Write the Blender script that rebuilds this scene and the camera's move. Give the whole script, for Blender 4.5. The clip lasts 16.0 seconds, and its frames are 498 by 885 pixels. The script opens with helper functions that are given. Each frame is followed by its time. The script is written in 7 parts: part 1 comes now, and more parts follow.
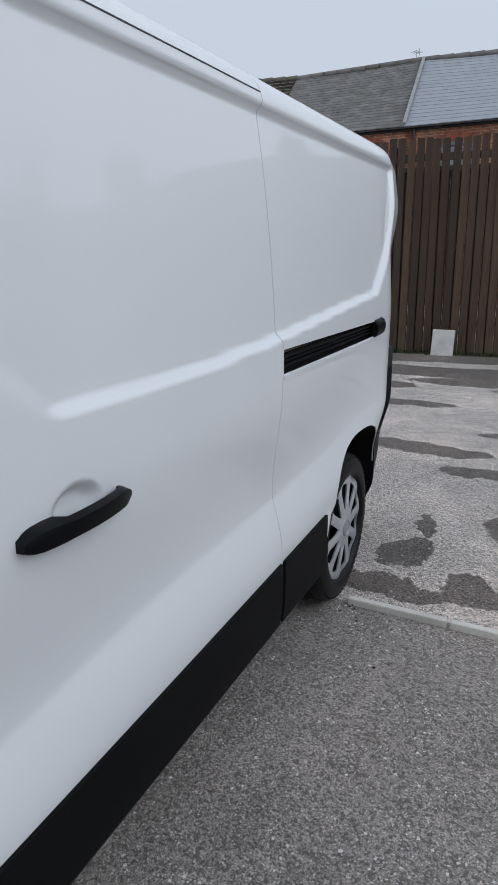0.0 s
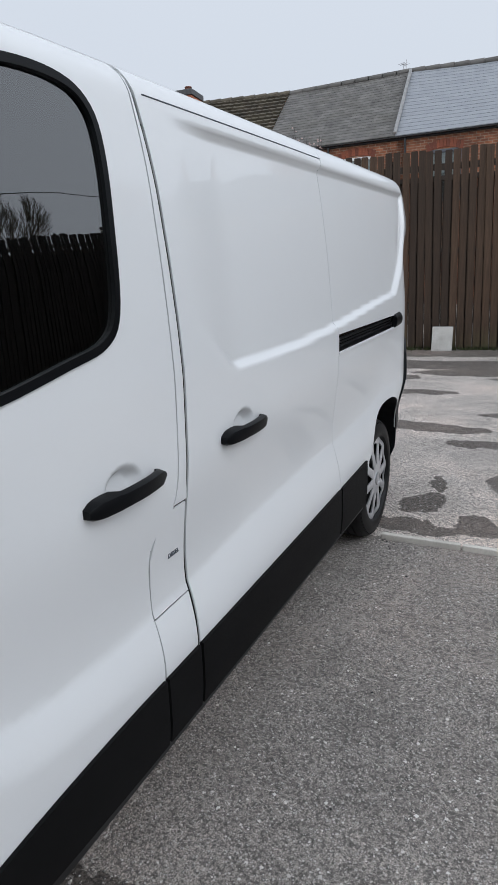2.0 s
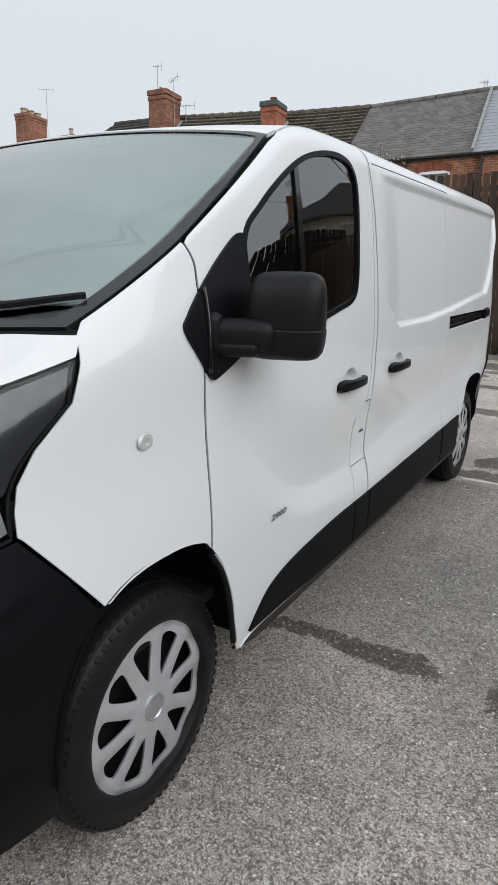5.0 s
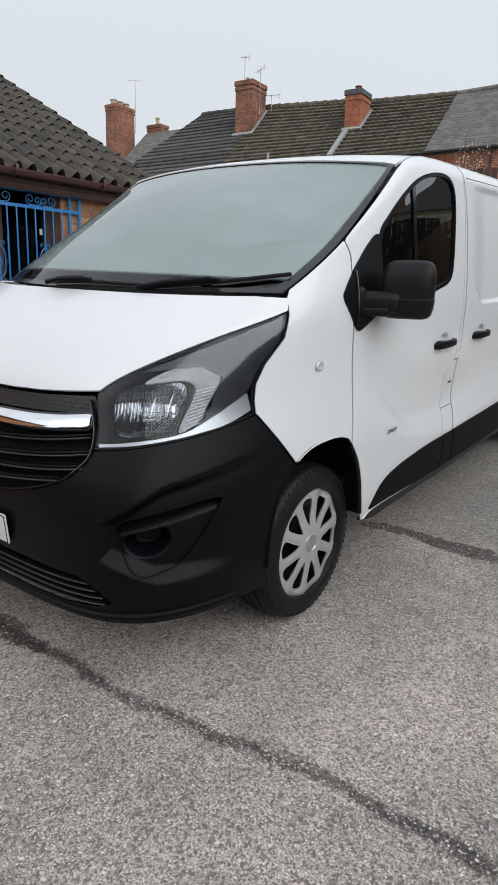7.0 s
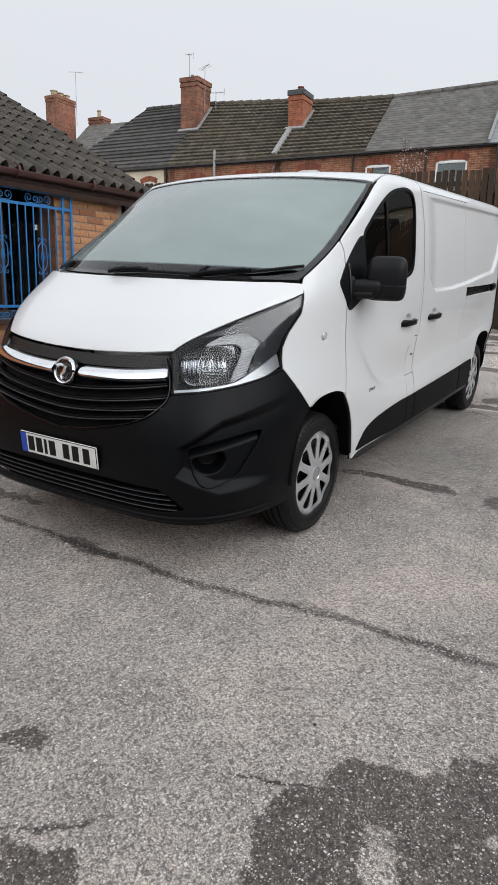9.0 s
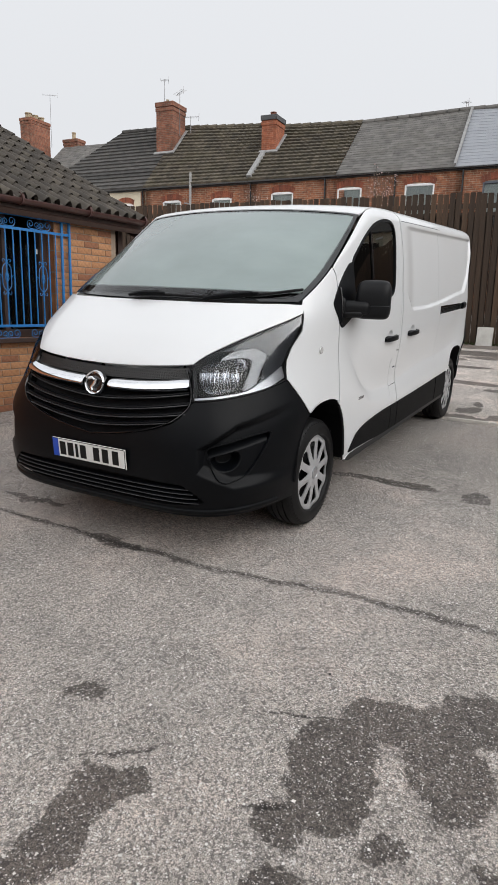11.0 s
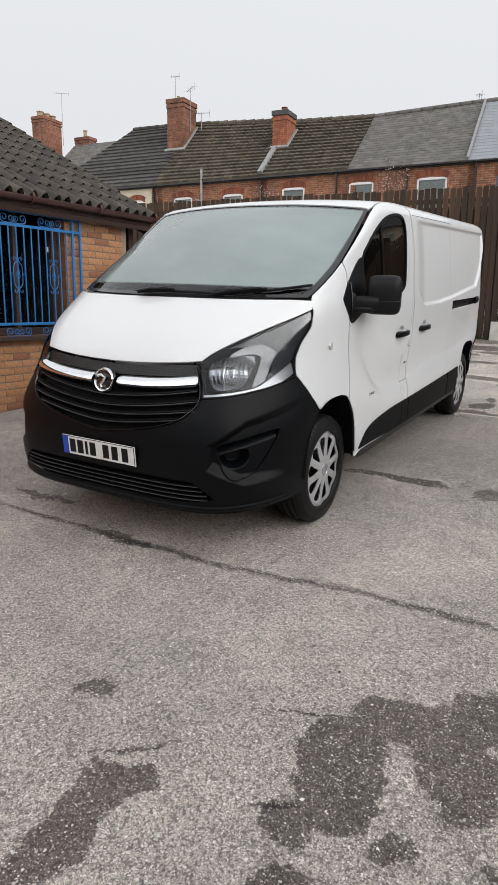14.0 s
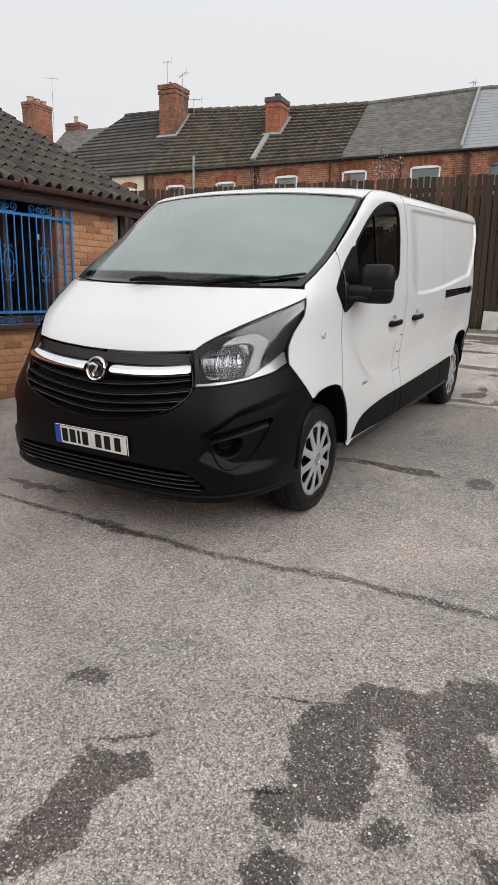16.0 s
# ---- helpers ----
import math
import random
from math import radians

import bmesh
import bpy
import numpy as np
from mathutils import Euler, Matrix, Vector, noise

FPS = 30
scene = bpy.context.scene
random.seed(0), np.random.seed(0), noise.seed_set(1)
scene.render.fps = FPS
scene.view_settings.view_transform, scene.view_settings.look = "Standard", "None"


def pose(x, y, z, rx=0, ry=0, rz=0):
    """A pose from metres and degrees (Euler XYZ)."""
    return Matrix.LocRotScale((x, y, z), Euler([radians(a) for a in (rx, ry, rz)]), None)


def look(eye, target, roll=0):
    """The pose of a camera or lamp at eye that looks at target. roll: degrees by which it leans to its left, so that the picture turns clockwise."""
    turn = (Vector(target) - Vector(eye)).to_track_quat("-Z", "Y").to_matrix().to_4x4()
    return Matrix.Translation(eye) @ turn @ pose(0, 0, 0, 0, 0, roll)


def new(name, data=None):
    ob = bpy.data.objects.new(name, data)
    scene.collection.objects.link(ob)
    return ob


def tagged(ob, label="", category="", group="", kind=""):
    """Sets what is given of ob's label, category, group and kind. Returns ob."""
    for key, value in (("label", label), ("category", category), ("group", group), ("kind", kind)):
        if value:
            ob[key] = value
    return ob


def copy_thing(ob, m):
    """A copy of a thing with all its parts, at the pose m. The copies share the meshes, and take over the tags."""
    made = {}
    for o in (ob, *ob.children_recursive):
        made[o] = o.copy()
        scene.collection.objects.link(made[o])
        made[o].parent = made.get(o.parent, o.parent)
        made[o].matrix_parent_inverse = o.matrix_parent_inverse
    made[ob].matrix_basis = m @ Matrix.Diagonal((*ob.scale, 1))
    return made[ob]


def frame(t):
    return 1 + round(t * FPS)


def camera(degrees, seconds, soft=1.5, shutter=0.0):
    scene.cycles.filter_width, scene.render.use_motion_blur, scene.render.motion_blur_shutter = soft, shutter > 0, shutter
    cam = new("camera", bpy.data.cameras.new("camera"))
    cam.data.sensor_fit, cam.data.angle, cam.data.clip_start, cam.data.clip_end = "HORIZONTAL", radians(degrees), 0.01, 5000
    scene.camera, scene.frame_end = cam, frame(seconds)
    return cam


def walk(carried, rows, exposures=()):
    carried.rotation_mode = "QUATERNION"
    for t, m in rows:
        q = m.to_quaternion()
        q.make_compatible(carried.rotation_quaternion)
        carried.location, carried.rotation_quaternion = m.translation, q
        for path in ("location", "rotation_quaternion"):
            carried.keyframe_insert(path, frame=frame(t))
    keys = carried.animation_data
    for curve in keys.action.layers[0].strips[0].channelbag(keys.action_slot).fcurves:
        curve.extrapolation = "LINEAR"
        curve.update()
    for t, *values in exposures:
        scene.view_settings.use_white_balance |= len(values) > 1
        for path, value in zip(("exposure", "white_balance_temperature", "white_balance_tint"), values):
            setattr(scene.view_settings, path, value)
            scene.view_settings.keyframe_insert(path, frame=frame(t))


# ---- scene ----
# The yard rises by 3.6 degrees towards its back fence. SLOPE turns the yard's own frame, in which the van
# stands level (origin under the front axle, y to the rear), into the upright world.
RISE = Vector((-math.sin(radians(26)) * math.sin(radians(3.6)), math.cos(radians(26)) * math.sin(radians(3.6)), math.cos(radians(3.6))))
SLOPE = RISE.rotation_difference(Vector((0, 0, 1))).to_matrix().to_4x4()
NORMAL = SLOPE.to_3x3() @ Vector((0, 0, 1))

cam = camera(42.4, 16.0)
PATH = [
    (0, (1.687, 0.962, 1.493), (0.837, 2.684, 0.93), 0.08),
    (0.5, (1.681, 0.717, 1.519), (0.902, 2.5, 1.059), 0.45),
    (1, (1.638, 0.458, 1.525), (0.931, 2.257, 1.014), 0.09),
    (1.5, (1.709, 0.283, 1.525), (0.964, 2.071, 1.027), -0.19),
    (2, (1.789, 0.125, 1.526), (0.934, 1.851, 0.987), -2.22),
    (2.5, (1.763, -0.093, 1.535), (0.951, 1.677, 1.079), -1.21),
    (3, (1.747, -0.314, 1.533), (0.979, 1.464, 1.037), -0.43),
    (3.5, (1.86, -0.507, 1.502), (0.929, 1.18, 0.967), -1.19),
    (4, (1.889, -0.684, 1.509), (0.919, 0.976, 0.958), 0.23),
    (4.2, (1.87, -0.766, 1.504), (0.913, 0.908, 0.973), 0.26),
    (6.3, (2.045, -1.864, 1.52), (1.002, -0.241, 0.994), 1.2),
    (6.5, (2.082, -1.959, 1.532), (1.041, -0.325, 1.032), 1.7),
    (7, (2.183, -2.139, 1.504), (1.032, -0.605, 0.937), 0.8),
    (7.5, (2.22, -2.342, 1.521), (1.068, -0.789, 1.009), 0.9),
    (8, (2.187, -2.617, 1.509), (1.147, -0.983, 1.011), 0.8),
    (8.5, (2.261, -2.832, 1.516), (1.281, -1.159, 1.028), 1.6),
    (8.7, (2.299, -2.909, 1.501), (1.294, -1.28, 0.918), 1.3),
    (10.8, (2.389, -3.485, 1.553), (1.456, -1.797, 1.025), 1.1),
    (11, (2.394, -3.485, 1.549), (1.453, -1.801, 1.021), 1.1),
    (11.5, (2.399, -3.488, 1.549), (1.435, -1.818, 1.018), 0.9),
    (12, (2.403, -3.486, 1.551), (1.434, -1.82, 1.02), 0.8),
    (12.5, (2.41, -3.48, 1.548), (1.44, -1.818, 1.003), 0.4),
    (13, (2.409, -3.48, 1.548), (1.443, -1.814, 1.009), 0.6),
    (13.5, (2.409, -3.471, 1.547), (1.429, -1.81, 1.015), 0.3),
    (14, (2.402, -3.467, 1.547), (1.429, -1.804, 1.008), 0.6),
    (14.5, (2.405, -3.465, 1.549), (1.434, -1.802, 1.008), 0.3),
    (15, (2.399, -3.465, 1.543), (1.455, -1.795, 0.976), 0.8),
    (15.5, (2.399, -3.465, 1.545), (1.429, -1.809, 0.983), 0.7),
    (16, (2.4, -3.466, 1.545), (1.452, -1.8, 0.975), 0.8),
]
walk(cam, [(t, SLOPE @ look(eye, target, roll)) for t, eye, target, roll in PATH],
     exposures=[(0, 0.10, 5900, 9), (2.0, 0.28, 6080, 9), (4.0, 0.42, 6360, 8), (6.3, 0.34, 6330, 8), (7.2, 0.40, 6370, 8), (8.7, 0.43, 6440, 9), (10.8, 0.47, 6640, 10), (14.0, 0.47, 6680, 10), (16.0, 0.47, 6780, 10)])

from mathutils.geometry import delaunay_2d_cdt

# ---- light ----
world = bpy.data.worlds.new("overcast")
scene.world = world
world.use_nodes = True
wn, wl = world.node_tree.nodes, world.node_tree.links
sky = wn.new("ShaderNodeTexSky")
sky.sky_type, sky.sun_disc = "NISHITA", False
sky.sun_elevation, sky.sun_rotation = radians(38), radians(200)
sky.air_density, sky.dust_density, sky.ozone_density = 1.0, 6.0, 1.0
grey = wn.new("ShaderNodeHueSaturation")
grey.inputs["Saturation"].default_value = 0.10
cloud = wn.new("ShaderNodeMix")
cloud.data_type = "RGBA"
cloud.inputs["Factor"].default_value = 0.82
cloud.inputs["B"].default_value = (6.1, 6.35, 6.75, 1)
wl.new(sky.outputs["Color"], grey.inputs["Color"])
wl.new(grey.outputs["Color"], cloud.inputs["A"])
# an overcast sky is about three times as bright overhead as at the horizon
way = wn.new("ShaderNodeTexCoord")
split = wn.new("ShaderNodeSeparateXYZ")
wl.new(way.outputs["Generated"], split.inputs[0])
lift = wn.new("ShaderNodeMapRange")
lift.inputs["From Min"].default_value, lift.inputs["From Max"].default_value = 0.25, 1.0
lift.inputs["To Min"].default_value, lift.inputs["To Max"].default_value = 1.0, 1.18
wl.new(split.outputs["Z"], lift.inputs["Value"])
dome = wn.new("ShaderNodeVectorMath")
dome.operation = "SCALE"
wl.new(cloud.outputs["Result"], dome.inputs[0])
wl.new(lift.outputs["Result"], dome.inputs["Scale"])
wl.new(dome.outputs["Vector"], wn["Background"].inputs["Color"])
wn["Background"].inputs["Strength"].default_value = 0.101

sun = new("sun", bpy.data.lights.new("sun", "SUN"))
sun.data.energy, sun.data.angle, sun.data.color = 1.8, radians(75), (1.0, 0.98, 0.96)
sun.matrix_world = look((30, -4, 13.5), (0, 0, 0))


# ---- materials ----
class Nodes:
    """A small helper round one material's node tree."""

    def __init__(self, name):
        self.mat = bpy.data.materials.new(name)
        self.mat.use_nodes = True
        self.tree = self.mat.node_tree
        self.p = self.tree.nodes["Principled BSDF"]
        self.out = self.tree.nodes["Material Output"]

    def put(self, kind, operation="", data_type="", blend_type="", vector_type=""):
        n = self.tree.nodes.new(kind)
        if operation:
            n.operation = operation
        if data_type:
            n.data_type = data_type
        if blend_type:
            n.blend_type = blend_type
        if vector_type:
            n.vector_type = vector_type
        return n

    def join(self, a, b):
        self.tree.links.new(a, b)

    def where(self, scale=(1, 1, 1), kind="Object"):
        c = self.put("ShaderNodeTexCoord")
        m = self.put("ShaderNodeMapping")
        m.inputs["Scale"].default_value = scale
        self.join(c.outputs[kind], m.inputs["Vector"])
        return m.outputs["Vector"]

    def noise(self, at, scale, detail=4.0, rough=0.55, warp=0.0):
        n = self.put("ShaderNodeTexNoise")
        n.inputs["Scale"].default_value, n.inputs["Detail"].default_value = scale, detail
        n.inputs["Roughness"].default_value, n.inputs["Distortion"].default_value = rough, warp
        self.join(at, n.inputs["Vector"])
        return n.outputs["Fac"]

    def ramp(self, fac, *stops):
        r = self.put("ShaderNodeValToRGB")
        e = r.color_ramp.elements
        while len(e) < len(stops):
            e.new(0.5)
        for el, (pos, col) in zip(e, stops):
            el.position = pos
            el.color = (*col, 1) if isinstance(col, tuple) else (col, col, col, 1)
        self.join(fac, r.inputs["Fac"])
        return r.outputs["Color"]

    def mix(self, fac, a, b, how="MIX"):
        m = self.put("ShaderNodeMix", data_type="RGBA", blend_type=how)
        for sock, v in (("Factor", fac), ("A", a), ("B", b)):
            if isinstance(v, (int, float)):
                m.inputs[sock].default_value = v if sock == "Factor" else (v, v, v, 1)
            elif isinstance(v, tuple):
                m.inputs[sock].default_value = (*v, 1)
            else:
                self.join(v, m.inputs[sock])
        return m.outputs["Result"]

    def maths(self, op, a, b=0.0, c=None):
        m = self.put("ShaderNodeMath", operation=op)
        for k, v in enumerate((a, b, c)):
            if v is None:
                continue
            if isinstance(v, (int, float)):
                m.inputs[k].default_value = v
            else:
                self.join(v, m.inputs[k])
        return m.outputs[0]

    def bump(self, height, strength, distance=0.01):
        b = self.put("ShaderNodeBump")
        b.inputs["Strength"].default_value, b.inputs["Distance"].default_value = strength, distance
        self.join(height, b.inputs["Height"])
        self.join(b.outputs["Normal"], self.p.inputs["Normal"])

    def colour(self, v):
        if isinstance(v, tuple):
            self.p.inputs["Base Color"].default_value = (*v, 1)
        else:
            self.join(v, self.p.inputs["Base Color"])

    def set(self, **v):
        for k, x in v.items():
            s = self.p.inputs[k.replace("_", " ")]
            if isinstance(x, (int, float)):
                s.default_value = x
            else:
                self.join(x, s)
        return self


def speckled(name, dark, light, rough, scale=6.0, fine=90.0, bump=0.1, metal=0.0, relief=0.004):
    """A plain surface with broad and fine variation."""
    k = Nodes(name)
    at = k.where()
    broad, grain = k.noise(at, scale, 5), k.noise(at, fine, 3)
    f = k.maths("MULTIPLY_ADD", grain, 0.4, k.maths("MULTIPLY", broad, 0.6))
    k.colour(k.ramp(f, (0.3, dark), (0.7, light)))
    k.set(Roughness=rough, Metallic=metal)
    if max(dark) < 0.0095:
        k.set(Specular_IOR_Level=0.3)
    if bump:
        k.bump(grain, bump, relief)
    return k.mat


def white_paint():
    k = Nodes("white_paint")
    at = k.where()
    k.colour(k.ramp(k.noise(at, 1.2, 3), (0.3, (0.712, 0.729, 0.746)), (0.7, (0.732, 0.748, 0.762))))
    k.set(Roughness=0.42, Specular_IOR_Level=0.22, Coat_Weight=0.78, Coat_Roughness=0.012)
    k.p.inputs["Coat IOR"].default_value = 1.5
    return k.mat


def black_plastic():
    k = Nodes("black_plastic")
    at = k.where()
    k.colour(k.ramp(k.noise(at, 4.0, 5), (0.3, (0.0014, 0.0018, 0.0027)), (0.75, (0.0026, 0.0033, 0.0047))))
    k.set(Roughness=k.ramp(k.noise(at, 7.0, 4), (0.3, 0.40), (0.7, 0.47)), Specular_IOR_Level=0.16)
    k.bump(k.noise(at, 900.0, 2), 0.12, 0.001)
    return k.mat


def plain(name, col, rough, metal=0.0, coat=0.0):
    k = Nodes(name)
    at = k.where()
    c2 = tuple(min(1, c * 1.12 + 0.002) for c in col)
    k.colour(k.ramp(k.noise(at, 14.0, 4), (0.3, col), (0.7, c2)))
    k.set(Roughness=rough, Metallic=metal, Coat_Weight=coat)
    if max(col) < 0.02 and rough > 0.3:
        k.set(Specular_IOR_Level=0.15)
    return k.mat


def clear_glass(name, tint=(1, 1, 1), rough=0.0, ior=1.62):
    """A thin pane: mirror by Fresnel over a clear, slightly tinted way through."""
    k = Nodes(name)
    thin = k.put("ShaderNodeBsdfTransparent")
    thin.inputs["Color"].default_value = (*tint, 1)
    gloss = k.put("ShaderNodeBsdfGlossy")
    gloss.inputs["Roughness"].default_value = rough
    fres = k.put("ShaderNodeFresnel")
    fres.inputs["IOR"].default_value = ior
    m = k.put("ShaderNodeMixShader")
    k.join(fres.outputs[0], m.inputs[0])
    k.join(thin.outputs[0], m.inputs[1])
    k.join(gloss.outputs[0], m.inputs[2])
    k.join(m.outputs[0], k.out.inputs["Surface"])
    return k.mat, m


def misted_glass():
    """The windscreen: clear glass with breath-like mist on it, thinner towards the rim."""
    k = Nodes("misted_glass")
    at = k.where(kind="UV")
    sep = k.put("ShaderNodeSeparateXYZ")
    k.join(at, sep.inputs[0])
    cx = k.maths("ABSOLUTE", k.maths("SUBTRACT", sep.outputs[0], 0.5))
    fx = k.maths("MULTIPLY", k.maths("SUBTRACT", 0.484, cx), 160.0)
    f0 = k.maths("MULTIPLY", k.maths("SUBTRACT", sep.outputs[1], 0.085), 60.0)
    f1 = k.maths("MULTIPLY", k.maths("SUBTRACT", 0.955, sep.outputs[1]), 40.0)
    edge = k.maths("MINIMUM", fx, k.maths("MINIMUM", f0, f1))
    edge = k.maths("MINIMUM", k.maths("MAXIMUM", edge, 0.0), 1.0)
    cloud = k.ramp(k.noise(at, 2.6, 4), (0.3, 0.52), (0.7, 0.63))
    mist = k.maths("MULTIPLY", edge, cloud)
    thin = k.put("ShaderNodeBsdfTransparent")
    thin.inputs["Color"].default_value = (0.74, 0.82, 0.80, 1)
    fog = k.put("ShaderNodeBsdfDiffuse")
    fog.inputs["Color"].default_value = (0.44, 0.53, 0.525, 1)
    m0 = k.put("ShaderNodeMixShader")
    k.join(mist, m0.inputs[0])
    k.join(thin.outputs[0], m0.inputs[1])
    k.join(fog.outputs[0], m0.inputs[2])
    gloss = k.put("ShaderNodeBsdfGlossy")
    gloss.inputs["Roughness"].default_value = 0.01
    fres = k.put("ShaderNodeFresnel")
    fres.inputs["IOR"].default_value = 1.65
    m = k.put("ShaderNodeMixShader")
    k.join(fres.outputs[0], m.inputs[0])
    k.join(m0.outputs[0], m.inputs[1])
    k.join(gloss.outputs[0], m.inputs[2])
    k.join(m.outputs[0], k.out.inputs["Surface"])
    return k.mat


# dark damp patches of the yard: centre x, y, half sizes, turn in degrees
DAMP = [
    (1.80, -1.86, 0.145, 0.27, 12), (1.90, -1.55, 0.20, 0.13, 30), (2.11, -1.62, 0.17, 0.28, 15), (2.20, -1.36, 0.14, 0.13, 30), (1.77, -2.14, 0.10, 0.06, 31),
    (1.84, -2.30, 0.08, 0.06, 31), (2.05, -2.07, 0.085, 0.065, 31), (2.31, -2.02, 0.05, 0.05, 0), (1.215, -2.44, 0.095, 0.25, 0), (1.25, -2.22, 0.06, 0.06, 0),
    (0.875, -1.97, 0.085, 0.065, 20), (0.85, 1.06, 0.24, 0.045, 4), (1.18, 1.05, 0.24, 0.07, -3), (1.72, 1.03, 0.10, 0.11, 10),
    (-0.9, -0.62, 0.28, 0.04, 0), (0.05, -0.86, 0.24, 0.042, 0), (2.9, -1.2, 0.4, 0.3, 10), (3.3, 0.4, 0.5, 0.2, 0),
    (1.08, 4.08, 0.11, 0.20, -15), (1.45, 3.78, 0.14, 0.15, 0), (0.98, 3.66, 0.40, 0.10, 3), (1.75, 4.6, 0.35, 0.30, 5), (1.1, 4.45, 0.06, 0.16, 10),
    (0.75, 6.0, 0.55, 0.16, -4), (1.25, 5.55, 0.28, 0.12, 5), (0.2, 7.6, 0.6, 0.14, 3), (1.6, 6.6, 0.5, 0.10, -4), (0.6, 9.6, 3.0, 0.40, 0),
    (-0.3, 8.5, 0.5, 0.22, 5), (1.6, 8.6, 0.6, 0.14, 0), (1.9, 5.3, 0.4, 0.1, 0), (2.6, 7.4, 0.7, 0.15, 3), (0.0, 11.0, 6.0, 0.60, 8), (0.9, 9.0, 0.9, 0.24, 4), (1.5, 10.0, 1.4, 0.22, 6), (3.2, 9.4, 1.2, 0.3, 0),
]
# the long repair seam and the finer cracks, as thin streaks
SEAMS = [
    (-0.55, -0.86, 0.60, 0.022, 0), (0.35, -0.86, 0.60, 0.026, 1), (1.10, -0.80, 0.50, 0.024, 8), (1.75, -0.74, 0.45, 0.026, 0), (2.45, -0.72, 0.5, 0.024, 4),
    (3.3, -0.65, 0.6, 0.02, 5), (-1.6, -0.8, 0.6, 0.02, -4), (1.60, -1.68, 0.12, 0.007, 25), (1.18, -2.14, 0.14, 0.009, 45), (1.70, -2.10, 0.08, 0.009, 28),
]


def asphalt():
    """Worn grey asphalt with pale chips, damp patches with dark rims and a bitumen seam."""
    k = Nodes("worn_asphalt")
    at = k.where(kind="Object")
    warp = k.put("ShaderNodeTexNoise")
    warp.inputs["Scale"].default_value, warp.inputs["Detail"].default_value = 5.0, 6.0
    k.join(at, warp.inputs["Vector"])
    warp2 = k.put("ShaderNodeTexNoise")
    warp2.inputs["Scale"].default_value, warp2.inputs["Detail"].default_value = 26.0, 3.0
    k.join(at, warp2.inputs["Vector"])

    warp3 = k.put("ShaderNodeTexNoise")
    warp3.inputs["Scale"].default_value, warp3.inputs["Detail"].default_value = 240.0, 2.0
    k.join(at, warp3.inputs["Vector"])

    def bent(node, amount, base):
        a = k.put("ShaderNodeVectorMath", operation="SUBTRACT")
        k.join(node.outputs["Color"], a.inputs[0])
        a.inputs[1].default_value = (0.5, 0.5, 0.5)
        b = k.put("ShaderNodeVectorMath", operation="MULTIPLY_ADD")
        k.join(a.outputs[0], b.inputs[0])
        b.inputs[1].default_value = (amount, amount, 0)
        k.join(base, b.inputs[2])
        return b.outputs[0]

    soft = bent(warp3, 0.014, bent(warp2, 0.075, bent(warp, 0.24, at)))
    close = bent(warp2, 0.035, bent(warp, 0.09, at))

    def nearest(spots, base, wide):
        best = None
        for x, y, rx, ry, turn in spots:
            m = k.put("ShaderNodeMapping", vector_type="TEXTURE")
            m.inputs["Location"].default_value = (x, y, 0)
            m.inputs["Rotation"].default_value = (0, 0, radians(turn))
            m.inputs["Scale"].default_value = (rx, ry, 1000.0)
            k.join(base, m.inputs["Vector"])
            d = k.put("ShaderNodeVectorMath", operation="LENGTH")
            k.join(m.outputs["Vector"], d.inputs[0])
            best = d.outputs["Value"] if best is None else k.maths("MINIMUM", best, d.outputs["Value"])
        far = k.maths("MULTIPLY", k.maths("SUBTRACT", best, 1.0 - wide), 0.5 / wide)
        return k.maths("SUBTRACT", 1.0, k.maths("MINIMUM", k.maths("MAXIMUM", far, 0.0), 1.0))

    damp = nearest(DAMP, soft, 0.035)
    ragged = bent(warp3, 0.011, at)
    seam = nearest(SEAMS, close, 0.45)
    chips = k.put("ShaderNodeTexVoronoi")
    chips.inputs["Scale"].default_value = 135.0
    k.join(ragged, chips.inputs["Vector"])
    pick = k.put("ShaderNodeSeparateColor")
    k.join(chips.outputs["Color"], pick.inputs[0])
    pale = k.maths("MULTIPLY", k.maths("GREATER_THAN", pick.outputs[0], 0.79), k.maths("LESS_THAN", chips.outputs["Distance"], 0.40))
    dark = k.maths("GREATER_THAN", pick.outputs[1], 0.70)
    big = k.put("ShaderNodeTexVoronoi")
    big.inputs["Scale"].default_value = 46.0
    k.join(ragged, big.inputs["Vector"])
    bpick = k.put("ShaderNodeSeparateColor")
    k.join(big.outputs["Color"], bpick.inputs[0])
    stone = k.maths("MULTIPLY", k.maths("GREATER_THAN", bpick.outputs[0], 0.865), k.maths("LESS_THAN", big.outputs["Distance"], k.maths("MULTIPLY_ADD", bpick.outputs[1], 0.16, 0.12)))
    broad = k.noise(at, 0.9, 5)
    blotch = k.ramp(k.noise(at, 5.5, 5, 0.6), (0.30, 0.84), (0.70, 1.14))
    fine = k.noise(at, 210.0, 4, 0.8)
    base = k.ramp(broad, (0.30, (0.290, 0.268, 0.248)), (0.50, (0.395, 0.357, 0.326)), (0.68, (0.530, 0.455, 0.407)))
    grain = k.ramp(fine, (0.39, 0.34), (0.50, 0.98), (0.63, 1.74))
    col = k.mix(1.0, k.mix(1.0, base, blotch, "MULTIPLY"), grain, "MULTIPLY")
    clump = k.ramp(k.noise(at, 60.0, 3, 0.7), (0.36, 0.82), (0.64, 1.18))
    col = k.mix(1.0, col, clump, "MULTIPLY")
